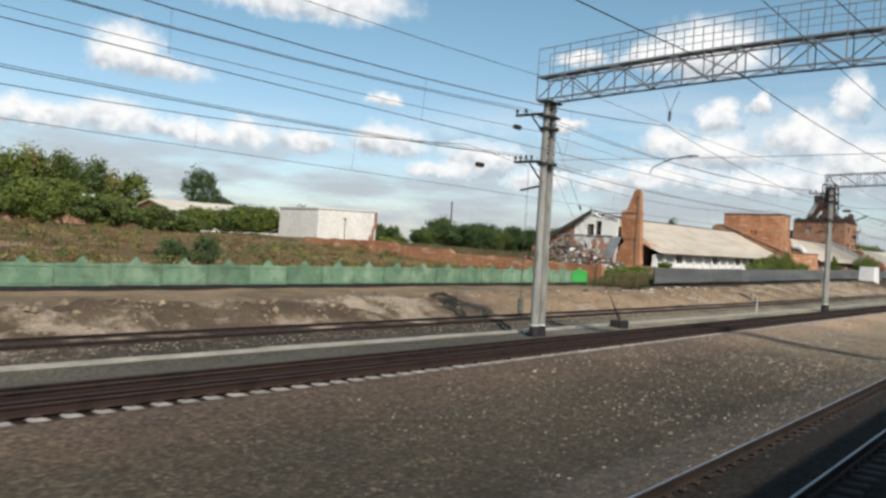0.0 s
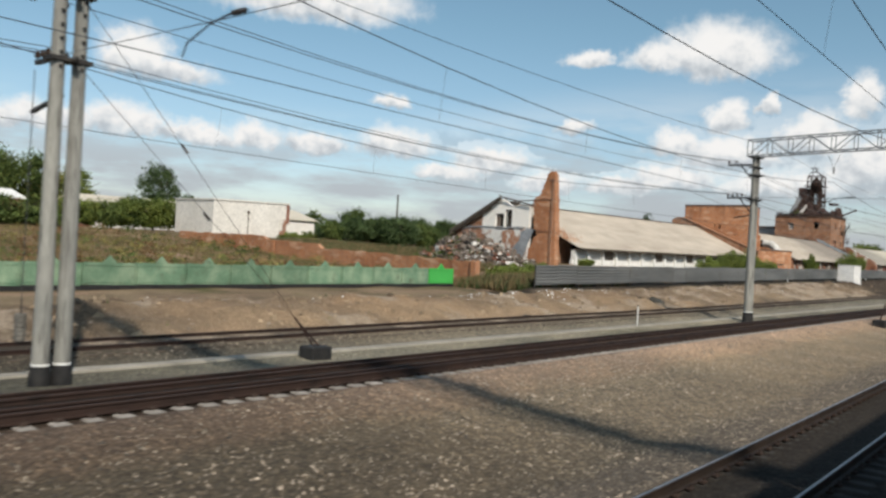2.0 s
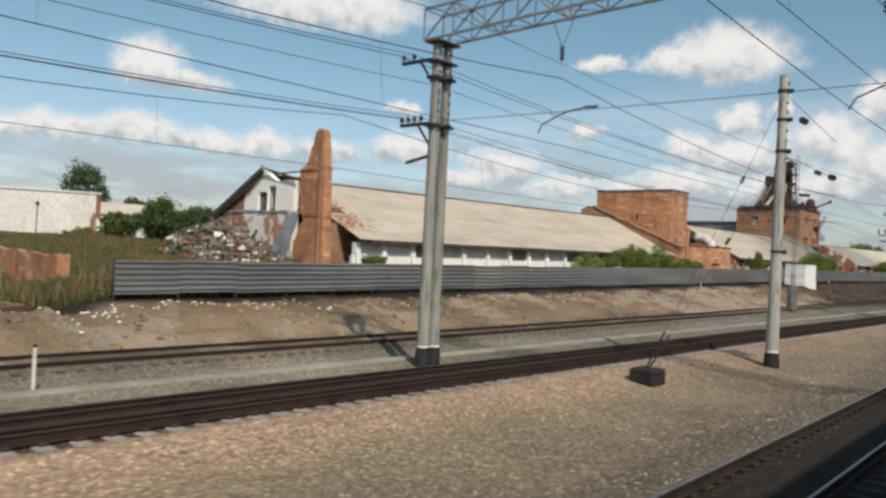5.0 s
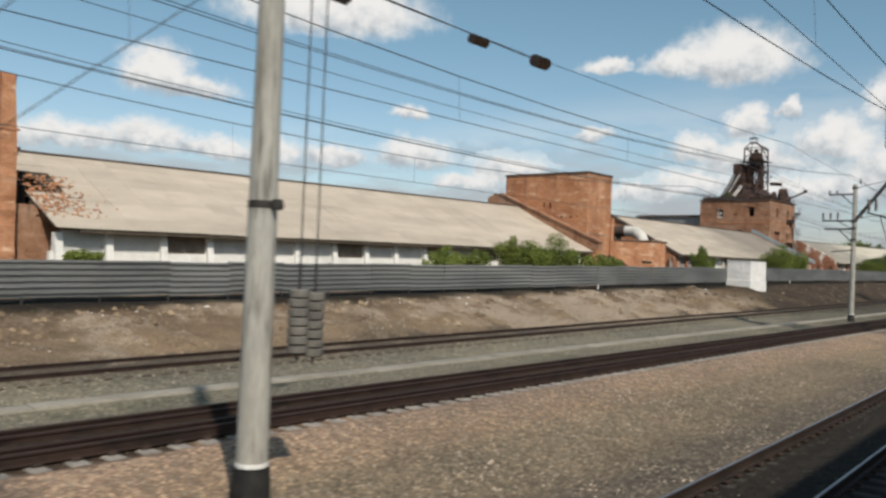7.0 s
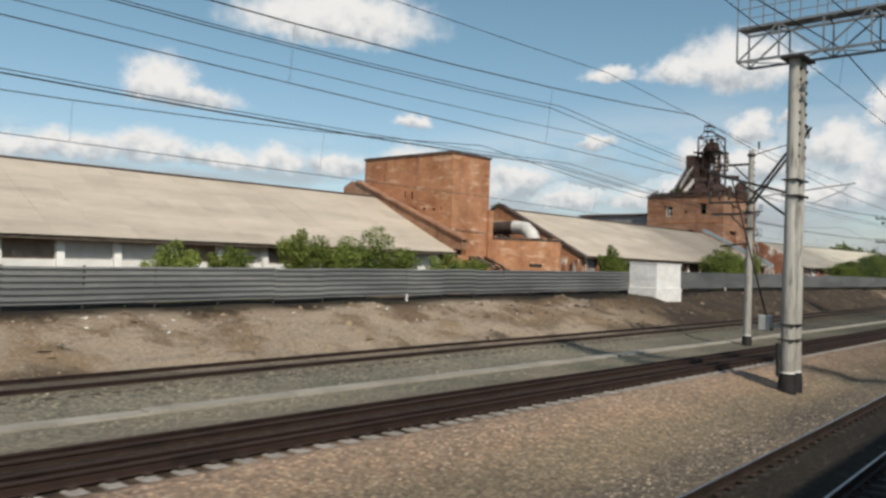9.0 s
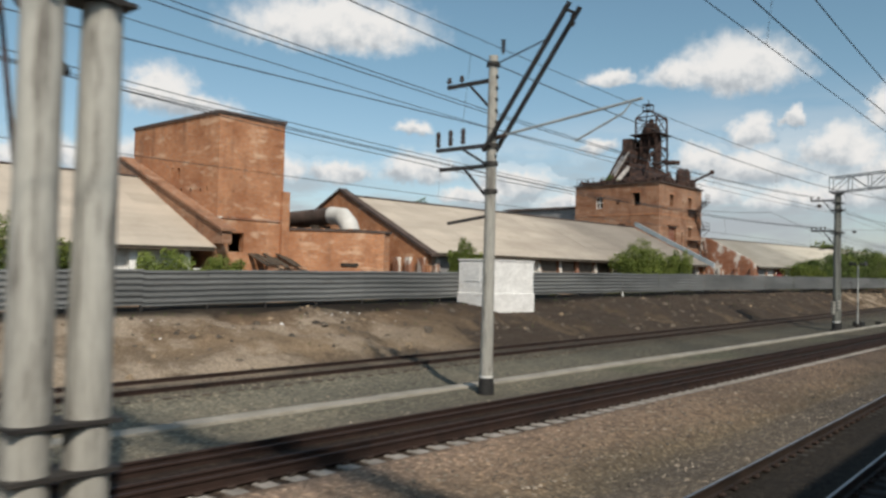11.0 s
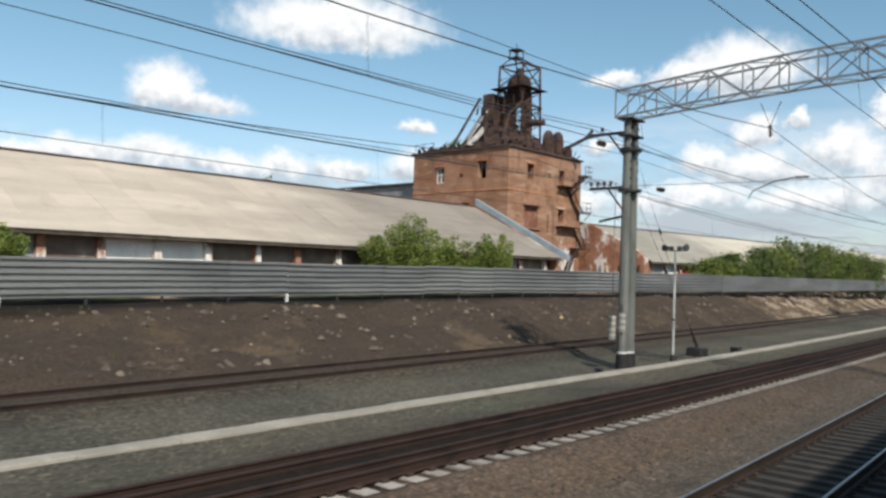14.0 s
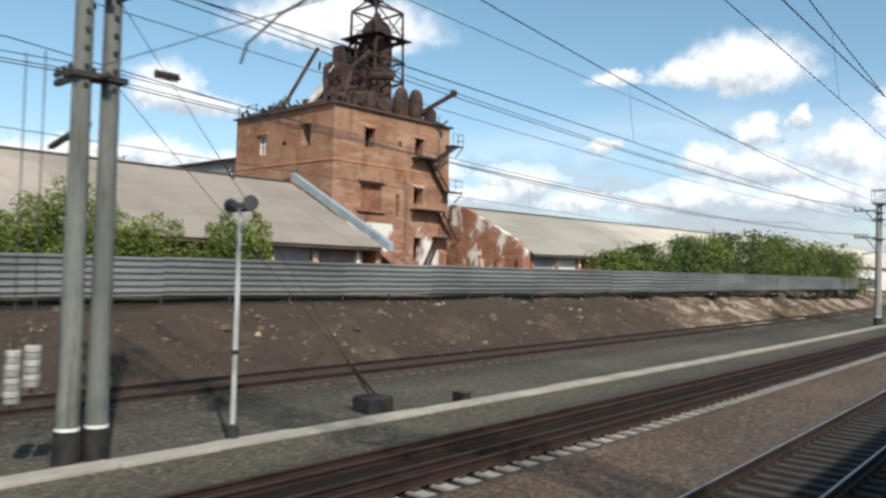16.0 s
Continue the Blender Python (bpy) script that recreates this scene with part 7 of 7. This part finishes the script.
    part("weeds", weeds, LEAF_MID, t, "green weeds growing on the roof")


build_furnace_top()


def build_shed_three():
    y0, y1, rise = 226.6, 312.0, 0.012
    s = thing("shed", (-47, y0, 2.6), "far long shed with a pale curved roof and limed brick gable", "shed", "factory sheds")
    xe, ze, xr, zr, xb, zb = -39.6, 5.15, -47.8, 9.0, -56.0, 5.2
    poly = [(-55.6, 1.8), (-40.0, 1.8), (-40.0, 5.3), (-41.0, 6.2), (-46.4, 8.9), (-47.8, 9.2), (-55.6, 5.6)]
    part("gable_wall", Geo().prism(poly, y0 - 0.5, y0, "y"), BRICK_LIMED, s, "brick gable with flaking lime")
    for x in (-44.6, -42.4, -40.3):
        part("pilaster", Geo().box(x - 0.25, x + 0.25, y0 - 0.8, y0 - 0.5, 1.8, 5.0), BRICK_LIMED, s)
    part("rear_wall", Geo().wall("x", xb + 0.3, 0.3, y0, y1, 1.8, 5.4), BRICK, s)
    ys = [y0 + 0.4 + 3.3 * k for k in range(25)]
    shed_front(s, xe - 0.6, 2.7, ze, ys, rise, y0, y1, BRICK_LIMED, lambda k: RED_DOOR if k == 2 else (WHITEWASH if k in (1, 3) else BOARD), 0.7)
    under_roof(s, xe, ze, xr, zr, xb, zb, y0, y1, rise)
    roof_sheets(s, xe, ze, xr, zr, y0, y1, rise, ROOF_FAR, 4, 4.0, sag=-0.25)
    roof_sheets(s, xb, zb, xr, zr, y0, y1, rise, ROOF_FAR, 2, 10.0)
    f = thing("shed", (-52, 350, 3.5), "distant pale-roofed shed among trees", "shed", "factory sheds")
    part("roof", Geo().prism([(-44, 7.0), (-52, 10.8), (-60, 7.0), (-60, 6.8), (-52, 10.6), (-44, 6.8)], 330, 420), ROOF_FAR, f)
    part("wall", Geo().box(-59.5, -44.6, 330.3, 419.6, 2.6, 6.9), FAR_WHITE, f)


build_shed_three()


# ---- land to the left: brick wall, far buildings ----
def build_brick_wall():
    w = thing("brick_wall", (-60, 75, 0.6), "long crumbling red brick boundary wall across the field", "wall", kind="structure")
    n = 60
    a, b = Vector((-36.4, 72.2)), Vector((-88.2, 78.3))
    g = Geo()
    for k in range(n):
        p, q = a.lerp(b, k / n), a.lerp(b, (k + 1) / n)
        def top(f):
            base = step(f, [(0, 1.95), (0.25, 2.25), (0.40, 2.3), (0.42, 2.75), (0.60, 2.9), (0.62, 3.3), (1.0, 3.35)])
            return base + 0.16 * noise.noise(Vector((f * 40, 0, 0))) + 0.25 * min(0.0, noise.noise(Vector((f * 14, 5, 0))))
        t0, t1 = top(k / n), top((k + 1) / n)
        e = Vector((0.02, 0.18))
        g.loft([[(p.x - e.x, p.y - e.y, -0.3), (p.x + e.x, p.y + e.y, -0.3), (p.x + e.x, p.y + e.y, t0), (p.x - e.x, p.y - e.y, t0)], [(q.x - e.x, q.y - e.y, -0.3), (q.x + e.x, q.y + e.y, -0.3), (q.x + e.x, q.y + e.y, t1), (q.x - e.x, q.y - e.y, t1)]])
    part("masonry", welded(g), BRICK, w)
    for k in (0, 4):
        p = a.lerp(b, k / 7)
        part("pier", Geo().box(p.x - 0.25, p.x + 0.25, p.y - 0.3, p.y + 0.3, -0.3, 2.1 + 0.17 * k + (0 if k else 0.0)), BRICK, w)


build_brick_wall()


def build_far_left():
    b = thing("white_building", (-106, 98, 3.0), "plain white brick hall with a flat roof", "building")
    part("wall", Geo().loft([[(-109.5, y, 2.0), (-99.5, y, 2.0), (-99.5, y, t), (-109.5, y, t)] for y, t in ((90.4, 8.3), (104.3, 8.65))]), FAR_WHITE, b)
    part("roof_edge", Geo().loft([[(-109.65, y, t), (-99.35, y, t), (-99.35, y, t + 0.22), (-109.65, y, t + 0.22)] for y, t in ((90.25, 8.3), (104.45, 8.65))]), FAR_WHITE, b)
    part("corner_strip", Geo().box(-99.5, -99.38, 103.85, 104.4, 5.6, 8.7), BRICK_RED, b, "bare dark brick at the corner")
    part("signal_disc", Geo().turned((-99.42, 96.6, 6.9), [(0.22, -0.06), (0.22, 0.06)], 12, "x"), SHADE_WOOD, b, "small dark wall lamp")
    part("drain_pipe", Geo().tube((-99.43, 96.6, 3.0), (-99.43, 96.6, 6.8), 0.06), SHADE_WOOD, b)
    part("side_door", Geo().box(-99.5, -99.42, 102.6, 103.9, 3.4, 6.2), BRICK_LIMED, b)
    h = thing("long_hall", (-176, 140, 4.0), "far long hall with a pale grey pitched roof", "building")
    part("roof", Geo().loft([[(-166, y, 8.2 + r), (-176, y, 10.9 + r), (-186, y, 8.2 + r), (-186, y, 7.9 + r), (-176, y, 10.6 + r), (-166, y, 7.9 + r)] for y, r in ((104, 0), (168, 0.8))]), ROOF_FAR, h)
    part("wall", Geo().prism([(-185.5, 2.0), (-166.5, 2.0), (-166.5, 8.05), (-176, 10.6), (-185.5, 8.05)], 105.2, 167.5), FAR_WHITE, h)
    part("gable_wall", Geo().prism([(-185.5, 2.0), (-166.5, 2.0), (-166.5, 8.05), (-176, 10.6), (-185.5, 8.05)], 104.6, 105.2), BRICK_DARK, h, "dark brick gable")
    q = thing("small_hall", (-190, 88, 5.0), "far low building with a bright roof", "building")
    part("roof", Geo().loft([[(-182, y, 9.2), (-190, y, 11.2), (-198, y, 9.2), (-198, y, 8.9), (-190, y, 10.9), (-182, y, 8.9)] for y in (72, 98)]), WHITEWASH, q)
    part("wall", Geo().box(-197.5, -182.5, 72.4, 97.6, 2.4, 9.0), BRICK_DARK, q)
    m = thing("telegraph_pole", (-120, 151.0, 3.2), "thin dark wooden pole standing behind the hedge", "pole")
    part("shaft", Geo().tube((-120, 151.0, 2.4), (-120, 151.0, 14.3), 0.22, 0.17, 10), SHADE_WOOD, m, smooth=40)
    part("shaft_cap", Geo().turned((-120, 151.0, 14.3), [(0.2, 0), (0.2, 0.1), (0.05, 0.2)], 10), SHADE_WOOD, m)


build_far_left()


# ---- plants ----
def shrub(x, y, top, radius, mat, label, seed, group):
    """A self-sown shrub: leaning shoots from one foot, each a ragged plume of leaves."""
    rnd = random.Random(seed)
    z0 = ground_z(x, y) - 0.05
    t = thing("bush", (x, y, z0), label, "bush", group)
    h = top - z0
    for k in range(11):
        a = k * 2.4 + rnd.uniform(-0.4, 0.4)
        out = radius * (0.15 if k == 0 else rnd.uniform(0.45, 1.0))
        tall = h * (0.93 if k == 0 else rnd.uniform(0.55, 0.95) * (1.1 - 0.3 * out / radius))
        foot = Vector((x + 0.12 * math.cos(a), y + 0.12 * math.sin(a), z0 - 0.1))
        tip = Vector((x + out * math.cos(a), y + out * math.sin(a), z0 + tall))
        stem = part("stem", Geo().tube(foot, foot.lerp(tip, 0.85), 0.035, 0.012, 5), BARK, t)
        g = Geo()
        count = int(520 * (0.6 + tall / 4))
        for q in range(count):
            f = rnd.uniform(0.18, 1.0) ** 0.8
            wide = radius * 0.5 * math.sqrt(max(0.03, 1 - ((f - 0.62) / 0.44) ** 2)) * (0.75 + 0.5 * noise.noise(Vector((f * 5, seed, k))))
            u, r = rnd.uniform(0, 6.283), wide * math.sqrt(rnd.random())
            o = foot.lerp(tip, f) + Vector((r * math.cos(u), r * math.sin(u), rnd.uniform(-0.15, 0.15)))
            s = rnd.uniform(0.06, 0.125)
            ax = Vector((rnd.uniform(-1, 1), rnd.uniform(-1, 1), rnd.uniform(-0.2, 0.9))).normalized() * s
            bx = Vector((rnd.uniform(-1, 1), rnd.uniform(-1, 1), rnd.uniform(-1, 1))).cross(ax).normalized() * s * 0.55
            g.face(o - ax, o + bx * 0.6, o + ax, o - bx * 0.6)
        part("foliage", g, mat, stem, "plume of small leaves")
    return t


def tree(name, x, y, z0, top, radius, leaves, leaf, mat, label, category, seed, stems=1, low=0.3, group=""):
    z0 = ground_z(x, y) - 0.05
    t = thing(name, (x, y, z0), label, category, group)
    rnd = random.Random(seed * 7 + 1)
    h = top - z0
    g = Geo()
    for s in range(stems):
        lean = Vector((rnd.uniform(-0.18, 0.18) * stems, rnd.uniform(-0.18, 0.18) * stems, 1))
        base = Vector((x + rnd.uniform(-0.2, 0.2) * (stems - 1), y + rnd.uniform(-0.2, 0.2) * (stems - 1), z0 - 0.2))
        r = max(0.03, h * 0.022) / (stems ** 0.5)
        tip = base + lean * h * 0.75
        mid = base.lerp(tip, 0.5) + Vector((rnd.uniform(-0.1, 0.1), rnd.uniform(-0.1, 0.1), 0)) * h * 0.3
        g.tube(base, mid, r, r * 0.7, 7)
        g.tube(mid, tip, r * 0.7, r * 0.25, 7)
        for k in range(5):
            f = rnd.uniform(0.35, 0.95)
            o = base.lerp(mid, f * 2) if f < 0.5 else mid.lerp(tip, f * 2 - 1)
            d = Vector((rnd.uniform(-1, 1), rnd.uniform(-1, 1), rnd.uniform(0.3, 0.9))).normalized()
            g.tube(o, o + d * radius * rnd.uniform(0.5, 0.9), r * 0.35, r * 0.1, 5)
    part("trunk", g, BARK, t)
    c = Geo()
    crown(c, (x, y, z0 + h * (low + 1) / 2), (radius, radius, h * (1 - low) / 2 * 1.15), leaves, leaf, seed, 7 + int(leaves / 350))
    part("crown", c, mat, t, "leafy uneven crown")
    return t


def plant_all():
    fence_bushes = [
        (-37.5, 121.5, 4.1, 1.3), (-37.3, 124.5, 4.0, 1.2), (-37.6, 129.6, 5.3, 1.5), (-37.2, 132.2, 4.4, 1.2), (-37.6, 135.4, 5.9, 1.9), (-37.8, 138.2, 4.5, 1.4), (-37.4, 142.4, 4.2, 1.4), (-37.6, 145.5, 4.0, 1.1),
        (-37.4, 164.8, 6.0, 0.9), (-37.6, 167.0, 4.9, 1.0), (-37.5, 188.8, 6.4, 1.6), (-37.5, 190.3, 7.3, 1.7), (-37.4, 192.2, 6.4, 1.7), (-37.4, 194.4, 6.0, 1.6), (-37.6, 198.2, 6.4, 1.2), (-37.4, 199.7, 6.5, 1.1),
        (-40.6, 96.5, 2.7, 0.9), (-38.2, 77.5, 1.7, 1.1), (-38.6, 80.1, 2.0, 1.4), (-38.2, 83.5, 1.9, 1.2), (-39.4, 86.1, 2.2, 1.5),
    ]
    for k, (x, y, top, r) in enumerate(fence_bushes):
        shrub(x, y, top, r * 1.15, LEAF_SUNNY if k % 3 == 0 else LEAF_FRESH, "fresh green self-sown shrub growing behind the metal fence", 100 + k, "shrubs behind the fence")
    for k in range(13):
        y = 233.5 + 5.0 * k
        top = step(y, [(230, 5.0), (241, 7.2), (264, 8.7), (285, 8.2), (300, 7.4)])
        tree("bush", -36.2 + random.uniform(-0.8, 0.8), y, ground_z(-36, y), top + random.uniform(-0.3, 0.3), 3.3, 7600, 0.12, LEAF_MID if k % 3 else LEAF_FRESH, "dense green thicket in front of the far shed", "bush", 200 + k, 3, 0.1, "far thicket")
    # field edge behind the brick wall
    for k in range(15):
        y = 40 + 2.1 * k
        top = step(y, [(40, 9.2), (48, 9.0), (54, 7.8), (60, 6.4), (66, 4.4), (72, 4.0)]) + random.choice((-0.9, -0.4, 0.0, 0.5, 0.9))
        tree("bush", -104 + random.uniform(-4, 4), y, 3.2, top, 4.0, 4200, 0.22, (LEAF_MID, LEAF_MID, LEAF_FRESH)[k % 3], "tall green bush on the far side of the field", "bush", 300 + k, 3, 0.08, "field edge bushes")
    for k in range(9):
        y = 75.0 + 2.1 * k
        tree("bush", -113.5 + random.uniform(-1.5, 1.5), y, 3.2, 6.9 + 0.2 * k + random.uniform(-0.2, 0.2), 3.2, 5200, 0.2, LEAF_MID if k % 2 else LEAF_FRESH, "bright green bush beside the white hall", "bush", 330 + k, 3, 0.08, "field edge bushes")
    for k in range(5):
        tree("bush", -92 + random.uniform(-2, 2), 97.5 + 1.5 * k, 3.0, 3.9 + 0.3 * (k % 3), 1.3, 1500, 0.13, LEAF_SUNNY if k % 2 else LEAF_FRESH, "low yellow-green bush at the foot of the white hall", "bush", 340 + k, 3, 0.08, "field edge bushes")
    for k in range(42):
        x, y = -81 - 2.6 * (k % 3) + random.uniform(-1, 1), 97.5 + 1.6 * k
        top = step(y, [(97, 5.2), (101, 6.6), (104.5, 8.3), (108, 7.6), (112, 7.1), (130, 7.4), (160, 8.2)]) + random.choice((-0.6, -0.3, 0.0, 0.3, 0.5))
        tree("tree", x, y, 2.8, top, random.uniform(2.6, 3.4) * (0.7 if y < 101 else 1.0), 5600, 0.16, LEAF_DARK if k % 4 else LEAF_MID, "dark green dense tree in the row behind the ruin", "tree", 350 + k, 2, 0.1, "dark tree row")
    for k, (x, y, top, r) in enumerate(((-51, 33.4, 2.3, 1.7), (-50, 35.6, 2.7, 1.9))):
        tree("bush", x, y, 0.6, top, r, 3400, 0.09, LEAF_DARK, "low dark bush in the dry field", "bush", 380 + 5 * k, 3, 0.05, "dark field bushes")
    tree("tree", -94, 219, 3, 15.9, 2.4, 2600, 0.22, LEAF_DARK, "dark treetop showing over the shed roof", "tree", 381, 1, 0.3)
    tree("tree", -272, 182, 4, 28.6, 9.5, 7000, 0.5, LEAF_DARK, "single round dark tree above the far roofs", "tree", 390, 1, 0.28)
    for k in range(18):
        x, y = -246 + random.uniform(-10, 10), 66 + 4.0 * k
        tree("tree", x, y, 4, step(y, [(60, 25), (100, 25), (124, 24.5), (130, 23), (140, 21)]) + random.uniform(-2.0, 1.5), 7.5, 5200, 0.5, (LEAF_MID, LEAF_DRY, LEAF_FRESH)[k % 3], "tall tree turning yellow in the far group", "tree", 400 + k, 1, 0.12, "far tree group")
    for k in range(46):
        y = 130 + 14 * k + random.uniform(-4, 4)
        x = -330 - 0.25 * k * k + random.uniform(-20, 20)
        tree("tree", x, y + 40, 5, 17 + random.uniform(-4, 5), 9.0, 1300, 1.0, LEAF_DARK if k % 3 else LEAF_MID, "distant tree on the skyline", "tree", 450 + k, 1, 0.08, "skyline trees")
    for k in range(16):
        y = 330 + 13 * k
        x = -64 - 2.8 * k + random.uniform(-6, 6)
        tree("tree", x, y, 3.5, 11 + random.uniform(-2, 3) + 0.4 * k, 5.5, 1800, 0.5, LEAF_MID if k % 2 else LEAF_FRESH, "distant tree beyond the sheds", "tree", 520 + k, 1, 0.08, "trees beyond the sheds")


plant_all()


def build_grass():
    rnd = random.Random(77)

    def tufts(count, place, height, mat, label, name):
        g = Geo()
        for k in range(count):
            x, y = place()
            z = ground_z(x, y)
            h = height * rnd.uniform(0.5, 1.3)
            a = rnd.uniform(0, 6.283)
            for j in range(3):
                b = a + j * 2.1
                dx, dy = math.cos(b), math.sin(b)
                w = 0.05 * h + 0.012
                g.face((x - dy * w, y + dx * w, z - 0.05), (x + dy * w, y - dx * w, z - 0.05), (x + dx * h * 0.35 + dy * 0.01, y + dy * h * 0.35, z + h))
        tagged(single(name, g, mat, (0, 0, 0), label, "grass"), kind="stuff")

    def field():
        x = -37.3 - 62 * rnd.random() ** 1.5
        y = -10 + 88 * rnd.random()
        while y > 72 + (-36 - x) * 0.115:
            y = -10 + 88 * rnd.random()
        return x, y

    def scrub(count, mat, label, name, seed):
        g = Geo()
        for k in range(count):
            x, y = field()
            if x > -40.5:
                continue
            r = rnd.uniform(0.4, 1.3)
            crown(g, (x, y, ground_z(x, y) + r * 0.35), (r * 1.3, r * 1.3, r * 0.75), int(140 * r), 0.11, seed + k, 5)
        tagged(single(name, g, mat, (0, 0, 0), label, "scrub"), kind="stuff")

    def yard():
        x = rnd.uniform(-82, -44)
        return x, rnd.uniform(75.5 + (-36 - x) * 0.115, 96)

    scrub(260, LEAF_RUST, "dry rust-brown scrub in the field", "dry_scrub", 1000)
    scrub(190, LEAF_MID, "dark green weeds in the field", "scrub", 3000)
    scrub(210, LEAF_DRY, "yellow-green scrub in the field", "scrub", 2000)
    tufts(26000, field, 0.36, GRASS_DRY, "tall dry brown grass in the field behind the green fence", "dry_grass")
    tufts(3600, yard, 0.5, LEAF_DARK, "green weeds in the yard behind the brick wall", "weeds")
    tufts(9000, yard, 0.5, GRASS_DRY, "dry grass in the yard behind the brick wall", "dry_grass")
    tufts(5000, field, 0.32, LEAF_MID, "green weeds among the dry grass", "weeds")
    tufts(2600, lambda: (rnd.uniform(-36, -30.8), rnd.uniform(69, 88)), 0.7, GRASS_DRY, "dry weeds in the gap between the two fences", "dry_grass")
    tufts(2100, lambda: (rnd.uniform(-36, -30.8), rnd.uniform(69, 88)), 0.6, LEAF_DARK, "green weeds in the gap between the two fences", "weeds")

    def bank():
        y = rnd.uniform(0, 290)
        return (-29.2 - abs(rnd.gauss(0, 0.6)) if rnd.random() < 0.6 else rnd.uniform(-29, -22)) + bend(y), y

    tufts(700, bank, 0.14, LEAF_MID, "sparse weeds on the earth bank", "weeds")


build_grass()


# ---- small things by the tracks ----
def build_loudspeakers():
    x, y = -17.2, 185.6
    z = ground_z(x, y)
    t = thing("loudspeaker_post", (x, y, z), "thin grey post with two horn loudspeakers", "loudspeaker post")
    part("shaft", Geo().tube((x, y, z - 0.2), (x, y, 4.6), 0.055, 0.045, 9), LAMP_POST, t, smooth=40)
    part("collar", Geo().turned((x, y, 1.72), [(0.07, 0), (0.075, 0.04), (0.07, 0.08)], 9), STEEL, t)
    part("foot", Geo().turned((x, y, z), [(0.13, 0), (0.13, 0.3), (0.07, 0.34)], 9), STEEL, t)
    part("crossbar", Geo().bar((x - 0.45, y, 4.58), (x + 0.45, y, 4.58), 0.05, 0.05), STEEL, t)
    for s in (-1, 1):
        d = Vector((s * 0.95, -0.3 * s, 0.05)).normalized()
        o = Vector((x + 0.12 * s, y, 4.68))
        g = Geo()
        a = Vector((0, 0, 1)).cross(d).normalized()
        b = d.cross(a)
        rings = [[o + d * q + (a * math.cos(k * 0.5236) + b * math.sin(k * 0.5236)) * r for k in range(12)] for q, r in ((0, 0.08), (0.12, 0.08), (0.14, 0.04), (0.3, 0.07), (0.44, 0.15), (0.46, 0.155))]
        part("horn", g.loft(rings), HORN, t, "dark horn loudspeaker", smooth=40)


build_loudspeakers()


def build_small_things():
    x, y = -18.15, 63.7
    z = ground_z(x, y)
    m = thing("marker_post", (x, y, z), "slim white marker post beside the siding", "marker post")
    part("shaft", Geo().box(x - 0.032, x + 0.032, y - 0.032, y + 0.032, z - 0.2, z + 1.05, 0.01), WHITE_BAND, m)
    part("cap", Geo().box(x - 0.036, x + 0.036, y - 0.036, y + 0.036, z + 1.05, z + 1.12), TAR, m)
    for x, y, s in ((-22.4, 59.0, 0.15), (-17.4, 180.2, 0.13), (-17.6, 193.0, 0.22)):
        z = ground_z(x, y)
        b = thing("junction_box", (x, y, z), "small dark cable box on the ground", "cable box", "cable boxes")
        part("case", Geo().box(x - s, x + s, y - s * 0.7, y + s * 0.7, z - 0.05, z + s, 0.03), TAR, b)
        part("lid", Geo().box(x - s - 0.02, x + s + 0.02, y - s * 0.7 - 0.02, y + s * 0.7 + 0.02, z + s, z + s + 0.04, 0.01), STEEL, b)


build_small_things()
